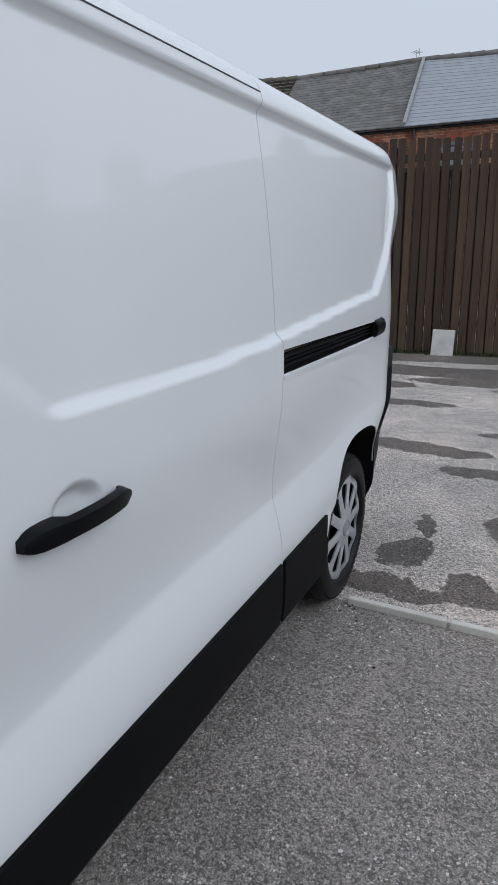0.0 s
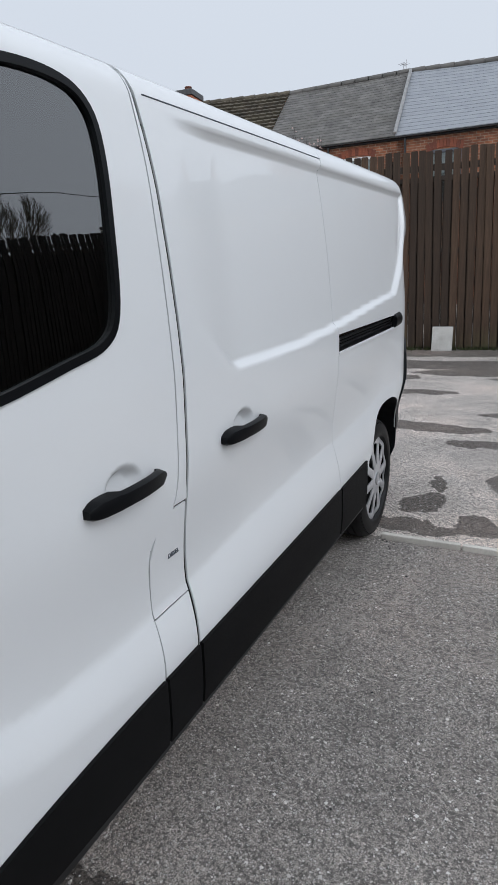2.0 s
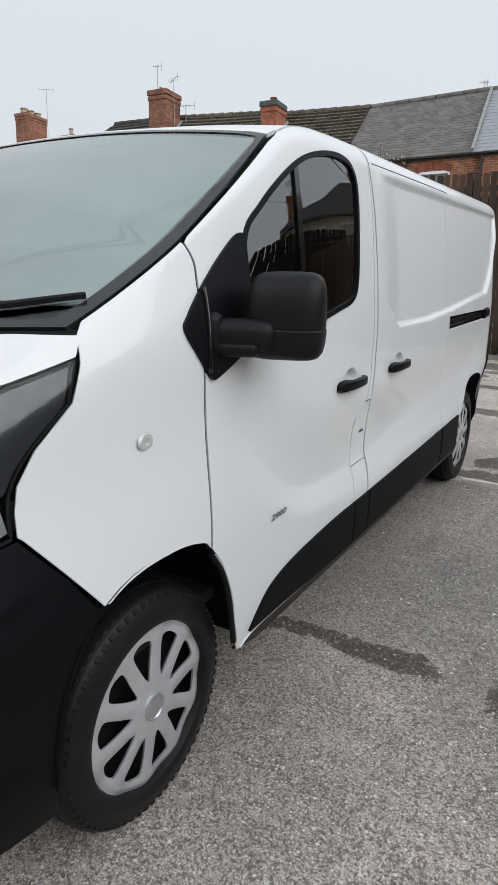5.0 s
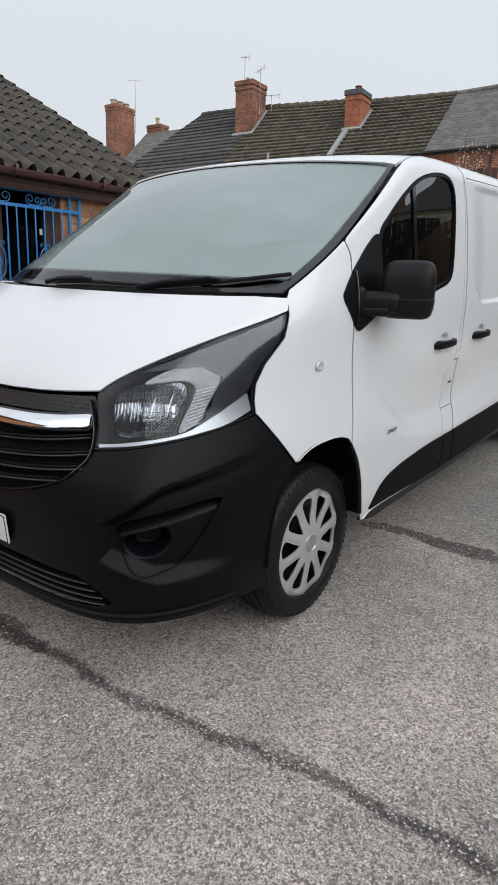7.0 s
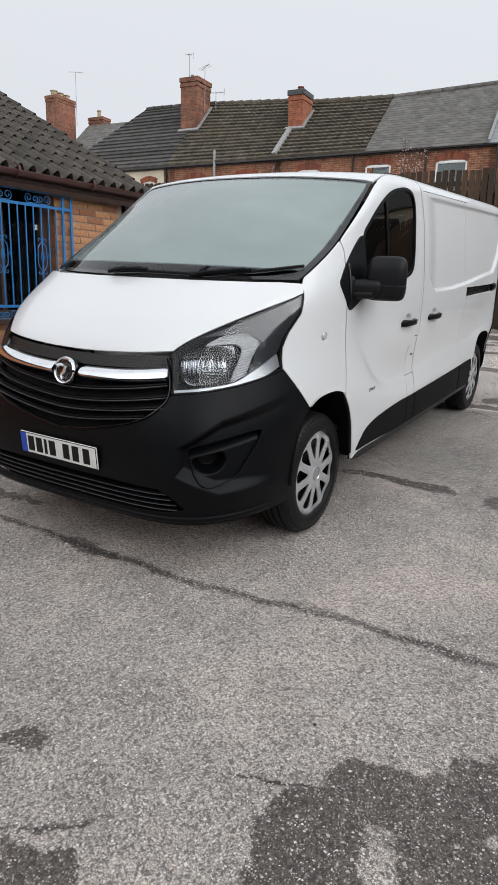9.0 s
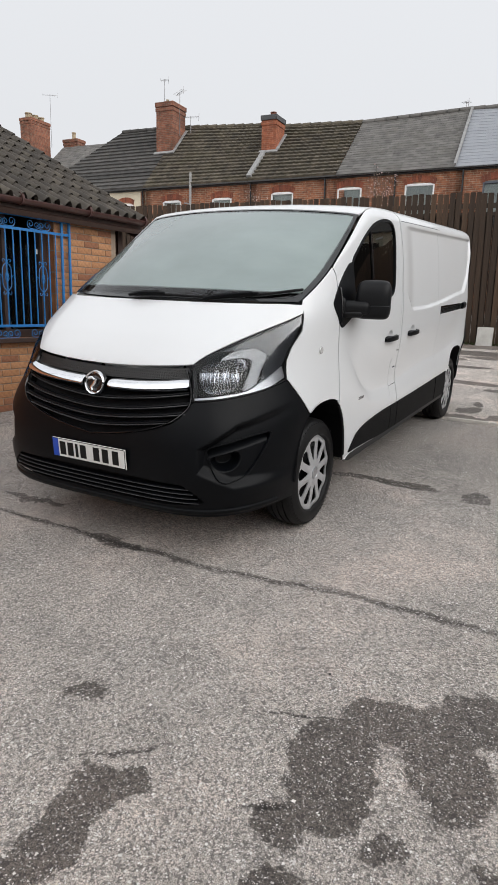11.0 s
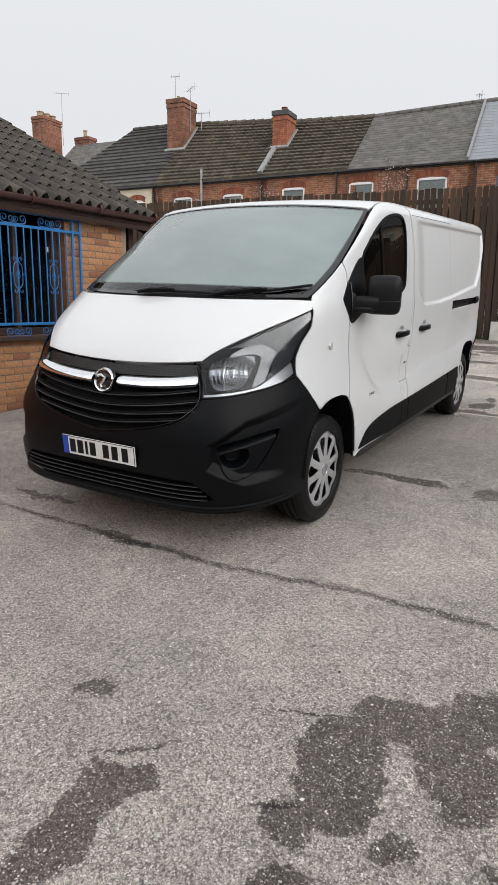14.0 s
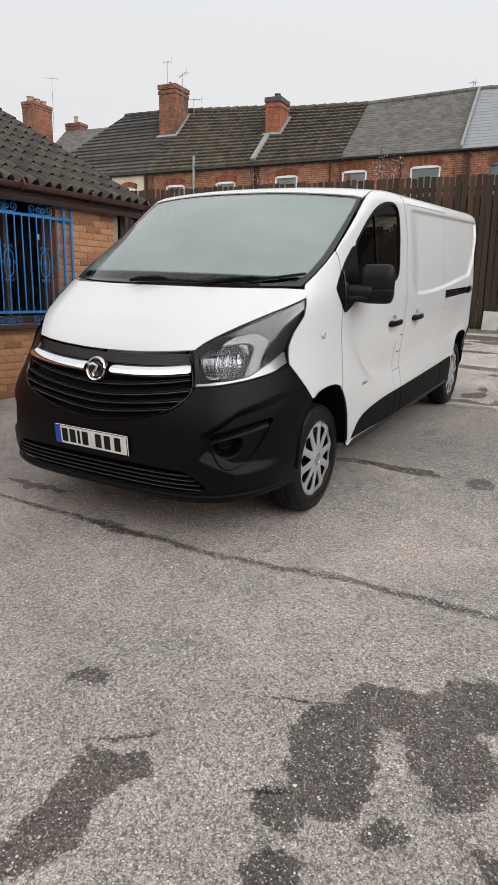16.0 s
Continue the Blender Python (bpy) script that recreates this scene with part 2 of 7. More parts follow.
    # yard tone: paler towards the front, darker past y 1.4, paler behind the edging
    lay = k.put("ShaderNodeSeparateXYZ")
    k.join(close, lay.inputs[0])
    front = k.ramp(k.maths("MULTIPLY_ADD", lay.outputs[1], -0.42, 0.72), (0.0, 0.0), (1.0, 1.0))
    rear = k.maths("GREATER_THAN", lay.outputs[1], 3.46)
    tone = k.maths("ADD", k.maths("MULTIPLY_ADD", front, 0.20, 1.02), k.maths("MULTIPLY", rear, 0.82))
    strip = k.ramp(k.maths("SUBTRACT", lay.outputs[1], 1.4), (0.0, 1.0), (0.8, 0.88))
    tone = k.maths("MULTIPLY", tone, strip)
    col = k.mix(1.0, col, tone, "MULTIPLY")
    col = k.mix(k.maths("MULTIPLY", dark, 0.62), col, (0.085, 0.080, 0.076))
    wet = k.mix(1.0, col, (0.26, 0.245, 0.235), "MULTIPLY")
    col = k.mix(k.maths("MULTIPLY", damp, 0.94), col, wet)
    tar = k.mix(1.0, col, (0.22, 0.21, 0.21), "MULTIPLY")
    col = k.mix(k.maths("MULTIPLY", seam, 0.9), col, tar)
    col = k.mix(k.maths("MULTIPLY", k.maths("MULTIPLY", pale, k.maths("MULTIPLY_ADD", front, 0.35, 0.65)), k.maths("MULTIPLY_ADD", damp, -0.50, 0.92)), col, (0.86, 0.83, 0.80))
    col = k.mix(k.maths("MULTIPLY", stone, k.maths("MULTIPLY_ADD", damp, -0.25, 0.90)), col, (0.90, 0.87, 0.84))
    k.colour(col)
    rough = k.maths("MULTIPLY_ADD", damp, -0.30, 0.86)
    k.set(Roughness=rough)
    relief = k.maths("ADD", k.maths("MULTIPLY", chips.outputs["Distance"], -0.9), k.maths("MULTIPLY", fine, 0.6))
    relief = k.maths("MULTIPLY_ADD", seam, -1.2, relief)
    k.bump(relief, 0.9, 0.009)
    return k.mat


def stained_wood():
    k = Nodes("stained_wood")
    at = k.where((14, 14, 0.9))
    info = k.put("ShaderNodeObjectInfo")
    grain = k.noise(at, 4.0, 6, 0.6, 0.6)
    col = k.ramp(grain, (0.25, (0.014, 0.0105, 0.008)), (0.75, (0.046, 0.033, 0.024)))
    tone = k.ramp(info.outputs["Random"], (0.0, 0.62), (1.0, 1.35))
    k.colour(k.mix(1.0, col, tone, "MULTIPLY"))
    k.set(Roughness=0.75)
    k.bump(grain, 0.4, 0.004)
    return k.mat


def green_wood():
    """Boards whose feet carry algae."""
    k = Nodes("weathered_wood")
    at = k.where((14, 14, 0.9))
    info = k.put("ShaderNodeObjectInfo")
    grain = k.noise(at, 4.0, 6, 0.6, 0.6)
    col = k.ramp(grain, (0.25, (0.022, 0.0125, 0.0065)), (0.75, (0.080, 0.046, 0.026)))
    tone = k.ramp(info.outputs["Random"], (0.0, 0.60), (1.0, 1.40))
    col = k.mix(1.0, col, tone, "MULTIPLY")
    sep = k.put("ShaderNodeSeparateXYZ")
    k.join(k.where(), sep.inputs[0])
    low = k.maths("MULTIPLY_ADD", k.noise(k.where((9, 9, 2)), 1.3, 4), 1.1, k.maths("MULTIPLY", sep.outputs[2], -1.3))
    col = k.mix(k.maths("MULTIPLY", k.ramp(low, (0.10, 0.0), (0.75, 1.0)), k.ramp(info.outputs["Random"], (0.35, 0.1), (0.9, 0.9))), col, (0.058, 0.062, 0.022))
    k.colour(col)
    k.set(Roughness=0.8)
    k.bump(grain, 0.4, 0.004)
    return k.mat


def brick_piece(name, a, b, c):
    k = Nodes(name)
    at = k.where()
    info = k.put("ShaderNodeObjectInfo")
    col = k.ramp(info.outputs["Random"], (0.0, a), (0.5, b), (1.0, c))
    blot = k.ramp(k.noise(at, 30.0, 5), (0.3, 0.72), (0.7, 1.15))
    k.colour(k.mix(1.0, col, blot, "MULTIPLY"))
    k.set(Roughness=0.88)
    k.bump(k.noise(at, 220.0, 3), 0.35, 0.003)
    return k.mat


def brick_wall(name, a, b, mortar, turn=(0, 0, 0)):
    """Far brickwork, too small for single bricks."""
    k = Nodes(name)
    c = k.put("ShaderNodeTexCoord")
    m = k.put("ShaderNodeMapping")
    m.inputs["Rotation"].default_value = turn
    k.join(c.outputs["Object"], m.inputs["Vector"])
    t = k.put("ShaderNodeTexBrick")
    t.inputs["Scale"].default_value = 1.0
    t.inputs["Brick Width"].default_value, t.inputs["Row Height"].default_value = 0.235, 0.078
    t.inputs["Mortar Size"].default_value, t.inputs["Bias"].default_value = 0.008, -0.1
    t.inputs["Color1"].default_value, t.inputs["Color2"].default_value = (*a, 1), (*b, 1)
    t.inputs["Mortar"].default_value = (*mortar, 1)
    k.join(m.outputs["Vector"], t.inputs["Vector"])
    at = k.where()
    soot = k.ramp(k.noise(at, 0.7, 6), (0.3, 0.62), (0.7, 1.15))
    spot = k.ramp(k.noise(at, 6.0, 5), (0.35, 0.7), (0.65, 1.2))
    k.colour(k.mix(1.0, k.mix(1.0, t.outputs["Color"], soot, "MULTIPLY"), spot, "MULTIPLY"))
    k.set(Roughness=0.9)
    k.bump(t.outputs["Fac"], -0.5, 0.01)
    return k.mat


def tile_mat(name, dark, light, moss=0.0, rough=0.8, vary=0.28):
    k = Nodes(name)
    at = k.where()
    geo = k.put("ShaderNodeNewGeometry")
    info = k.put("ShaderNodeObjectInfo")
    col = k.ramp(k.noise(at, 3.0, 6), (0.3, dark), (0.7, light))
    tone = k.ramp(k.maths("FRACT", k.maths("ADD", geo.outputs["Random Per Island"], info.outputs["Random"])), (0.0, 1 - vary), (1.0, 1 + vary))
    col = k.mix(1.0, col, tone, "MULTIPLY")
    if moss:
        col = k.mix(k.ramp(k.noise(at, 1.3, 6), (0.50, 0.0), (0.68, moss)), col, (0.075, 0.066, 0.035))
    lichen = k.ramp(k.noise(at, 9.0, 5), (0.64, 0.0), (0.74, 0.35))
    k.colour(k.mix(lichen, col, (0.22, 0.21, 0.18)))
    k.set(Roughness=rough)
    k.bump(k.noise(at, 60.0, 4), 0.3, 0.004)
    return k.mat


WHITE = white_paint()
BLACK = black_plastic()
MIRROR_SHELL = speckled("satin_black_plastic", (0.0055, 0.0058, 0.0068), (0.009, 0.0094, 0.0108), 0.45, 6, 700, 0.06)
SILL_BLACK = speckled("matt_sill_plastic", (0.0030, 0.0031, 0.0036), (0.0052, 0.0054, 0.006), 0.62, 5, 800, 0.08)
RUBBER = plain("black_rubber", (0.005, 0.005, 0.006), 0.6)
TYRE = speckled("tyre_rubber", (0.0045, 0.0045, 0.005), (0.0095, 0.0095, 0.0102), 0.5, 8, 200, 0.1)
for satin, level in ((MIRROR_SHELL, 0.22), (SILL_BLACK, 0.12), (RUBBER, 0.2), (TYRE, 0.26)):
    satin.node_tree.nodes["Principled BSDF"].inputs["Specular IOR Level"].default_value = level
GLOSS_BLACK = plain("gloss_black", (0.008, 0.008, 0.009), 0.12, 0, 0.3)
# colour of backings that stand for shaded depth behind grille, intake and wheel cover
DARK = plain("void_shade", (0.006, 0.006, 0.007), 0.8)
CHROME = plain("chrome", (0.80, 0.81, 0.83), 0.07, 1.0)
DARK_CHROME = plain("dark_chrome", (0.16, 0.165, 0.17), 0.18, 1.0)
FRIT = plain("glazed_black_border", (0.016, 0.017, 0.018), 0.2, 0.0, 0.35)
DARK_LEAD = speckled("dark_lead", (0.035, 0.036, 0.040), (0.075, 0.077, 0.082), 0.6, 7, 60, 0.2)
RED_POT = speckled("red_clay", (0.13, 0.05, 0.035), (0.22, 0.09, 0.06), 0.85, 9, 60, 0.2)
BADGE = plain("smoked_chrome", (0.30, 0.305, 0.315), 0.14, 1.0)
SATIN = plain("satin_silver", (0.52, 0.53, 0.55), 0.30, 0.85)
HUBCAP = speckled("silver_hubcap_paint", (0.50, 0.51, 0.53), (0.66, 0.67, 0.69), 0.30, 9, 140, 0.03, 0.55)
STEEL = plain("dark_steel", (0.03, 0.03, 0.032), 0.5, 0.6)
LENS, _ = clear_glass("clear_lens", (0.94, 0.95, 0.96), ior=1.34)
SIDE_GLASS, _ = clear_glass("side_glass", (0.34, 0.48, 0.46), ior=3.1)
LODGE_GLASS, _ = clear_glass("shaded_window_glass", (0.70, 0.75, 0.76), ior=1.22)
HOUSE_GLASS, _ = clear_glass("house_glass", (0.80, 0.84, 0.84))
MIST = misted_glass()
FROST = plain("frosted_lens", (0.55, 0.55, 0.55), 0.25, 0.2, 0.4)
RED_LENS = plain("red_lens", (0.30, 0.012, 0.012), 0.15, 0, 0.5)
SEAT = speckled("seat_cloth", (0.018, 0.018, 0.020), (0.05, 0.05, 0.055), 0.9, 20, 300, 0.3)
# paler than the slats: light caught on their edges, put into the colour
LIT_EDGE_BLACK = plain("lit_black_edge", (0.040, 0.041, 0.045), 0.30)
TRIM = speckled("cabin_trim", (0.02, 0.02, 0.022), (0.035, 0.035, 0.037), 0.7, 9, 250, 0.2)
PALE_TRIM = speckled("pale_cabin_trim", (0.58, 0.60, 0.60), (0.70, 0.72, 0.72), 0.7, 9, 250, 0.2)
PLATE = plain("plate_white", (0.72, 0.72, 0.70), 0.35)
INK = plain("black_ink", (0.01, 0.01, 0.01), 0.5)
PLATE_BLUE = plain("plate_blue", (0.01, 0.06, 0.42), 0.4)
ASPHALT = asphalt()
CONCRETE = speckled("kerb_concrete", (0.50, 0.475, 0.43), (0.78, 0.745, 0.68), 0.9, 5, 120, 0.4)
WOOD = stained_wood()
# the back fence's brown, dimmed in colour so its mirror image reads near black
DIMMED_WOOD = speckled("dimmed_brown_stain", (0.007, 0.006, 0.005), (0.020, 0.016, 0.013), 0.75, 3, 40, 0.3)
BOARD = green_wood()
BLOCK = speckled("white_washed_block", (0.42, 0.41, 0.38), (0.66, 0.65, 0.62), 0.85, 7, 60, 0.3)
BRICK = brick_piece("buff_brick", (0.38, 0.180, 0.085), (0.45, 0.230, 0.115), (0.25, 0.105, 0.058))
MORTAR = speckled("mortar", (0.22, 0.17, 0.13), (0.33, 0.26, 0.20), 0.95, 8, 120, 0.4)
NEAR_WALL = brick_wall("buff_brickwork", (0.42, 0.17, 0.07), (0.36, 0.13, 0.055), (0.28, 0.22, 0.17), (radians(90), 0, radians(90)))
OLD_WALL = brick_wall("red_brickwork", (0.34, 0.125, 0.062), (0.19, 0.072, 0.042), (0.34, 0.26, 0.19), (radians(90), 0, 0))
STACK = brick_wall("stack_brickwork", (0.27, 0.098, 0.056), (0.15, 0.060, 0.042), (0.20, 0.15, 0.11), (radians(90), 0, 0))
NEW_STACK = brick_wall("new_stack_brickwork", (0.36, 0.115, 0.055), (0.28, 0.086, 0.046), (0.36, 0.17, 0.11), (radians(90), 0, 0))
PANTILE = tile_mat("grey_brown_concrete_tile", (0.034, 0.029, 0.024), (0.088, 0.074, 0.060), 0.45)
BROWN_TILE = tile_mat("mossy_brown_tile", (0.046, 0.040, 0.031), (0.125, 0.106, 0.078), 0.40, 0.8, 0.30)
DARK_TILE = tile_mat("dark_grey_tile", (0.034, 0.033, 0.032), (0.076, 0.072, 0.068), 0.1)
SLATE = tile_mat("old_slate", (0.085, 0.081, 0.076), (0.155, 0.148, 0.139), 0.15, 0.7, 0.20)
NEW_SLATE = tile_mat("new_blue_slate", (0.240, 0.256, 0.284), (0.280, 0.296, 0.320), 0.0, 0.5, 0.04)
LEAD = speckled("lead_and_mortar", (0.20, 0.20, 0.20), (0.36, 0.36, 0.36), 0.7, 7, 60, 0.2)
POT = speckled("buff_clay", (0.26, 0.20, 0.13), (0.40, 0.32, 0.22), 0.85, 9, 60, 0.2)
UPVC = plain("white_upvc", (0.70, 0.71, 0.71), 0.4)
GREY_FRAME = plain("grey_frame", (0.08, 0.09, 0.11), 0.45)
CREAM = speckled("cream_render", (0.52, 0.47, 0.36), (0.66, 0.60, 0.48), 0.9, 2, 60, 0.2)
BLUE = plain("blue_gloss_paint", (0.012, 0.15, 0.40), 0.32, 0, 0.4)
BROWN = plain("brown_plastic", (0.060, 0.026, 0.022), 0.38)
FASCIA = speckled("brown_stained_fascia", (0.028, 0.014, 0.010), (0.050, 0.026, 0.019), 0.6, 7, 90, 0.2)
# near-black: the unlit room's shade is put into its back and floor
INSIDE = plain("room_darkness", (0.012, 0.012, 0.014), 0.8)
ALU = plain("aerial_aluminium", (0.30, 0.30, 0.31), 0.45, 0.8)
BARK = speckled("grey_bark", (0.030, 0.024, 0.018), (0.075, 0.062, 0.050), 0.9, 8, 60, 0.4)
MOSS = speckled("weeds_and_moss", (0.020, 0.030, 0.008), (0.07, 0.08, 0.03), 0.9, 20, 90, 0.4)
PAPER = plain("paper_notice", (0.62, 0.62, 0.60), 0.7)


# ---- mesh helpers ----
def thing(name, m, label, category, group="", kind=""):
    ob = new(name)
    ob.empty_display_size = 0.1
    ob.matrix_world = m
    return tagged(ob, label, category, group, kind)


def finish(name, me, material, parent=None, label="", m=None):
    if material is not None:
        me.materials.append(material)
    ob = new(name, me)
    if parent is not None:
        ob.parent = parent
    if m is not None:
        ob.matrix_basis = m
    if label:
        ob["label"] = label
    return ob


def part(name, bm, material, parent=None, label="", smooth=False, m=None):
    """Links a bmesh as one mesh object under a thing or a part."""
    bmesh.ops.recalc_face_normals(bm, faces=bm.faces)
    me = bpy.data.meshes.new(name)
    bm.to_mesh(me)
    bm.free()
    if smooth:
        me.shade_smooth()
        me.set_sharp_from_angle(angle=radians(38))
    return finish(name, me, material, parent, label, m)


def box_into(bm, c, s, bevel=0.0, turn=None, seg=2):
    r = bmesh.ops.create_cube(bm, size=1.0)
    vs = r["verts"]
    m = Matrix.Translation(c) @ (turn.to_4x4() if turn is not None else Matrix()) @ Matrix.Diagonal((*s, 1))
    bmesh.ops.transform(bm, matrix=m, verts=vs)
    if bevel:
        es = {e for v in vs for e in v.link_edges}
        bmesh.ops.bevel(bm, geom=list(es), offset=bevel, segments=seg, profile=0.5, affect="EDGES", clamp_overlap=True)


def box(c, s, bevel=0.0, turn=None, seg=2):
    bm = bmesh.new()
    box_into(bm, c, s, bevel, turn, seg)
    return bm


def tube_into(bm, pts, r, sides=8, taper=None):
    """A round bar along points."""
    pts = [Vector(p) for p in pts]
    rings = []
    side = None
    for i, p in enumerate(pts):
        d = (pts[min(i + 1, len(pts) - 1)] - pts[max(i - 1, 0)]).normalized()
        if side is None:
            side = d.orthogonal().normalized()
        side = (side - d * side.dot(d)).normalized()
        up = d.cross(side)
        rr = r if taper is None else r + (taper - r) * i / (len(pts) - 1)
        rings.append([bm.verts.new(p + rr * (math.cos(a) * side + math.sin(a) * up)) for a in (2 * math.pi * k / sides for k in range(sides))])
    for a, b in zip(rings, rings[1:]):
        for k in range(sides):
            bm.faces.new((a[k], a[(k + 1) % sides], b[(k + 1) % sides], b[k]))
    bm.faces.new(rings[0][::-1])
    bm.faces.new(rings[-1])


def tube(pts, r, sides=8, taper=None):
    bm = bmesh.new()
    tube_into(bm, pts, r, sides, taper)
    return bm


def lathe(profile, n=48, axis="x"):
    """Turns (along, radius) points round an axis."""
    bm = bmesh.new()
    rings = []
    for a, r in profile:
        ring = []
        for k in range(n):
            t = 2 * math.pi * k / n
            c, s = r * math.cos(t), r * math.sin(t)
            ring.append(bm.verts.new((a, c, s) if axis == "x" else (c, s, a)))
        rings.append(ring)
    for p, q in zip(rings, rings[1:]):
        for k in range(n):
            bm.faces.new((p[k], p[(k + 1) % n], q[(k + 1) % n], q[k]))
    for ring in (rings[0], rings[-1]):
        if len({tuple(round(c, 5) for c in v.co) for v in ring}) > 2:
            bm.faces.new(ring)
    bmesh.ops.remove_doubles(bm, verts=bm.verts, dist=1e-5)
    return bm


def prism(outline, depth, axis="y"):
    """A flat outline of (a, z) points drawn out along an axis, centred."""
    bm = bmesh.new()
    rows = []
    for d in (-depth / 2, depth / 2):
        rows.append([bm.verts.new((a, d, z) if axis == "y" else (d, a, z)) for a, z in outline])
    n = len(outline)
    for k in range(n):
        bm.faces.new((rows[0][k], rows[0][(k + 1) % n], rows[1][(k + 1) % n], rows[1][k]))
    bm.faces.new(rows[0][::-1])
    bm.faces.new(rows[1])
    return bm


def yard_z(x, y):
    """Height of the sloping yard, which levels out beyond it."""
    x, y = max(-12.0, min(12.0, x)), max(-12.0, min(24.0, y))
    return -(NORMAL.x * x + NORMAL.y * y) / NORMAL.z


# ---- ground ----
def ground():
    xs = sorted({-400, -150, -60, -30, -20, *[-14 + k for k in range(29)], 20, 30, 60, 150, 400})
    ys = sorted({-400, -150, -60, -30, -20, *[-14 + k for k in range(41)], 32, 45, 70, 150, 400})
    bm = bmesh.new()
    grid = [[bm.verts.new((x, y, yard_z(x, y))) for y in ys] for x in xs]
    for i in range(len(xs) - 1):
        for j in range(len(ys) - 1):
            bm.faces.new((grid[i][j], grid[i + 1][j], grid[i + 1][j + 1], grid[i][j + 1]))
    ob = part("ground", bm, ASPHALT)
    return tagged(ob, "worn grey asphalt yard with pale chips and dark damp patches", "ground", kind="structure")


ground()


def kerb_strip():
    """A narrow row of concrete edging that lies almost flush across the yard."""
    k = tagged(new("kerb"), "narrow pale concrete edging strip set flush in the asphalt", "kerb", kind="structure")
    k.matrix_world = SLOPE
    x = 0.95
    rng = random.Random(4)
    lengths = [0.44, 0.90, 0.91, 0.90, 0.9]
    for n, w in enumerate(lengths):
        part("edging", box((x + w / 2, 3.452 + rng.uniform(-0.006, 0.006), 0.002), (w - 0.012, 0.034, 0.06), 0.006), CONCRETE, k)
        x += w


kerb_strip()


# ---- the van's skin ----
def table(points, sig=0.02, n=900):
    """A smooth curve through (a, value) pairs, as a function of an array."""
    a = np.linspace(points[0][0], points[-1][0], n)
    v = np.interp(a, [q[0] for q in points], [q[1] for q in points])
    w = max(1, int(sig / (a[-1] - a[0]) * n))
    k = np.exp(-0.5 * (np.arange(-3 * w, 3 * w + 1) / w) ** 2)
    k /= k.sum()
    e = np.concatenate([2 * v[0] - v[1:3 * w + 1][::-1], v, 2 * v[-1] - v[-3 * w - 1:-1][::-1]])
    v = np.convolve(e, k, "valid")
    return lambda z: np.interp(z, a, v)


def step(x, lo, hi):
    t = np.clip((x - lo) / (hi - lo), 0, 1)
    return t * t * (3 - 2 * t)


HALF = table([(.12, .92), (.25, .945), (.35, .967), (.42, .975), (.5, .976), (.7, .974), (.9, .971), (1.05, .969), (1.15, .968), (1.27, .967), (1.4, .958), (1.55, .944), (1.7, .926), (1.8, .911), (1.95, .884), (2.1, .85)])
NOSE = table([(.05, -.85), (.2, -.90), (.35, -.955), (.5, -.972), (.65, -.966), (.8, -.935), (.95, -.875), (1.06, -.83), (1.2, -.675), (1.35, -.45), (1.6, -.2), (2.1, .2)], .03)
SQUARE = table([(.05, 5.2), (.65, 5.2), (.85, 4.5), (.95, 4.1), (1.1, 4.6), (1.2, 4.4), (1.36, 3.0), (2.1, 2.9)], .04)
CAB = table([(.05, 0), (.75, 0), (1.05, .03), (1.33, .034), (1.55, .075), (2.1, .10)], .05)
TOP = table([(-.6, 1.15), (-.15, 1.362), (.224, 1.560), (.436, 1.695), (.611, 1.811), (.75, 1.905), (.86, 1.940), (1.0, 1.958), (1.2, 1.967), (1.4, 1.968), (4.2, 1.958), (4.5, 1.945)], .03)
ROLL = table([(-.6, .004), (.15, .006), (.45, .030), (.76, .050), (1.15, .085), (1.5, .085), (4.5, .085)], .05)
DIP = table([(-.6, 1.30), (.2, 1.22), (.32, 1.10), (.43, .99), (.51, .90), (.66, .786), (.77, .735), (.9, .71), (1.2, .70), (1.55, .722), (1.9, .755), (2.3, .772), (2.7, .775), (3.15, .80), (3.5, .86), (3.8, .87), (4.5, .82)], .07)
LIP = table([(-.6, 1.236), (1.7, 1.232), (1.95, 1.226), (2.2, 1.230), (2.63, 1.251), (3.27, 1.303), (3.6, 1.325), (4.5, 1.34)], .08)
CORNER, POWER = 0.2, 3.0
BOWLS = ((1.172, 1.072), (1.755, 1.072))


def recess(y, z):
    """How deep the large cargo panels lie behind the frame round them: 0 to 1."""
    low = LIP(y)
    out = step(z - low, 0.0, 0.030) * step(1.876 - z, 0.0, 0.028) * step(y, 1.51, 1.83)
    out = out * step((y - 1.555) * 0.62 + (z - 1.385) * 0.78 + 0.024, 0.0, 0.042)
    out = out * step((4.055 - y) * 0.98 + (z - 1.86) * 0.30, 0.0, 0.038)
    return out * step((3.80 - y) * 0.60 + (z - 1.455) * 0.75, 0.0, 0.038)


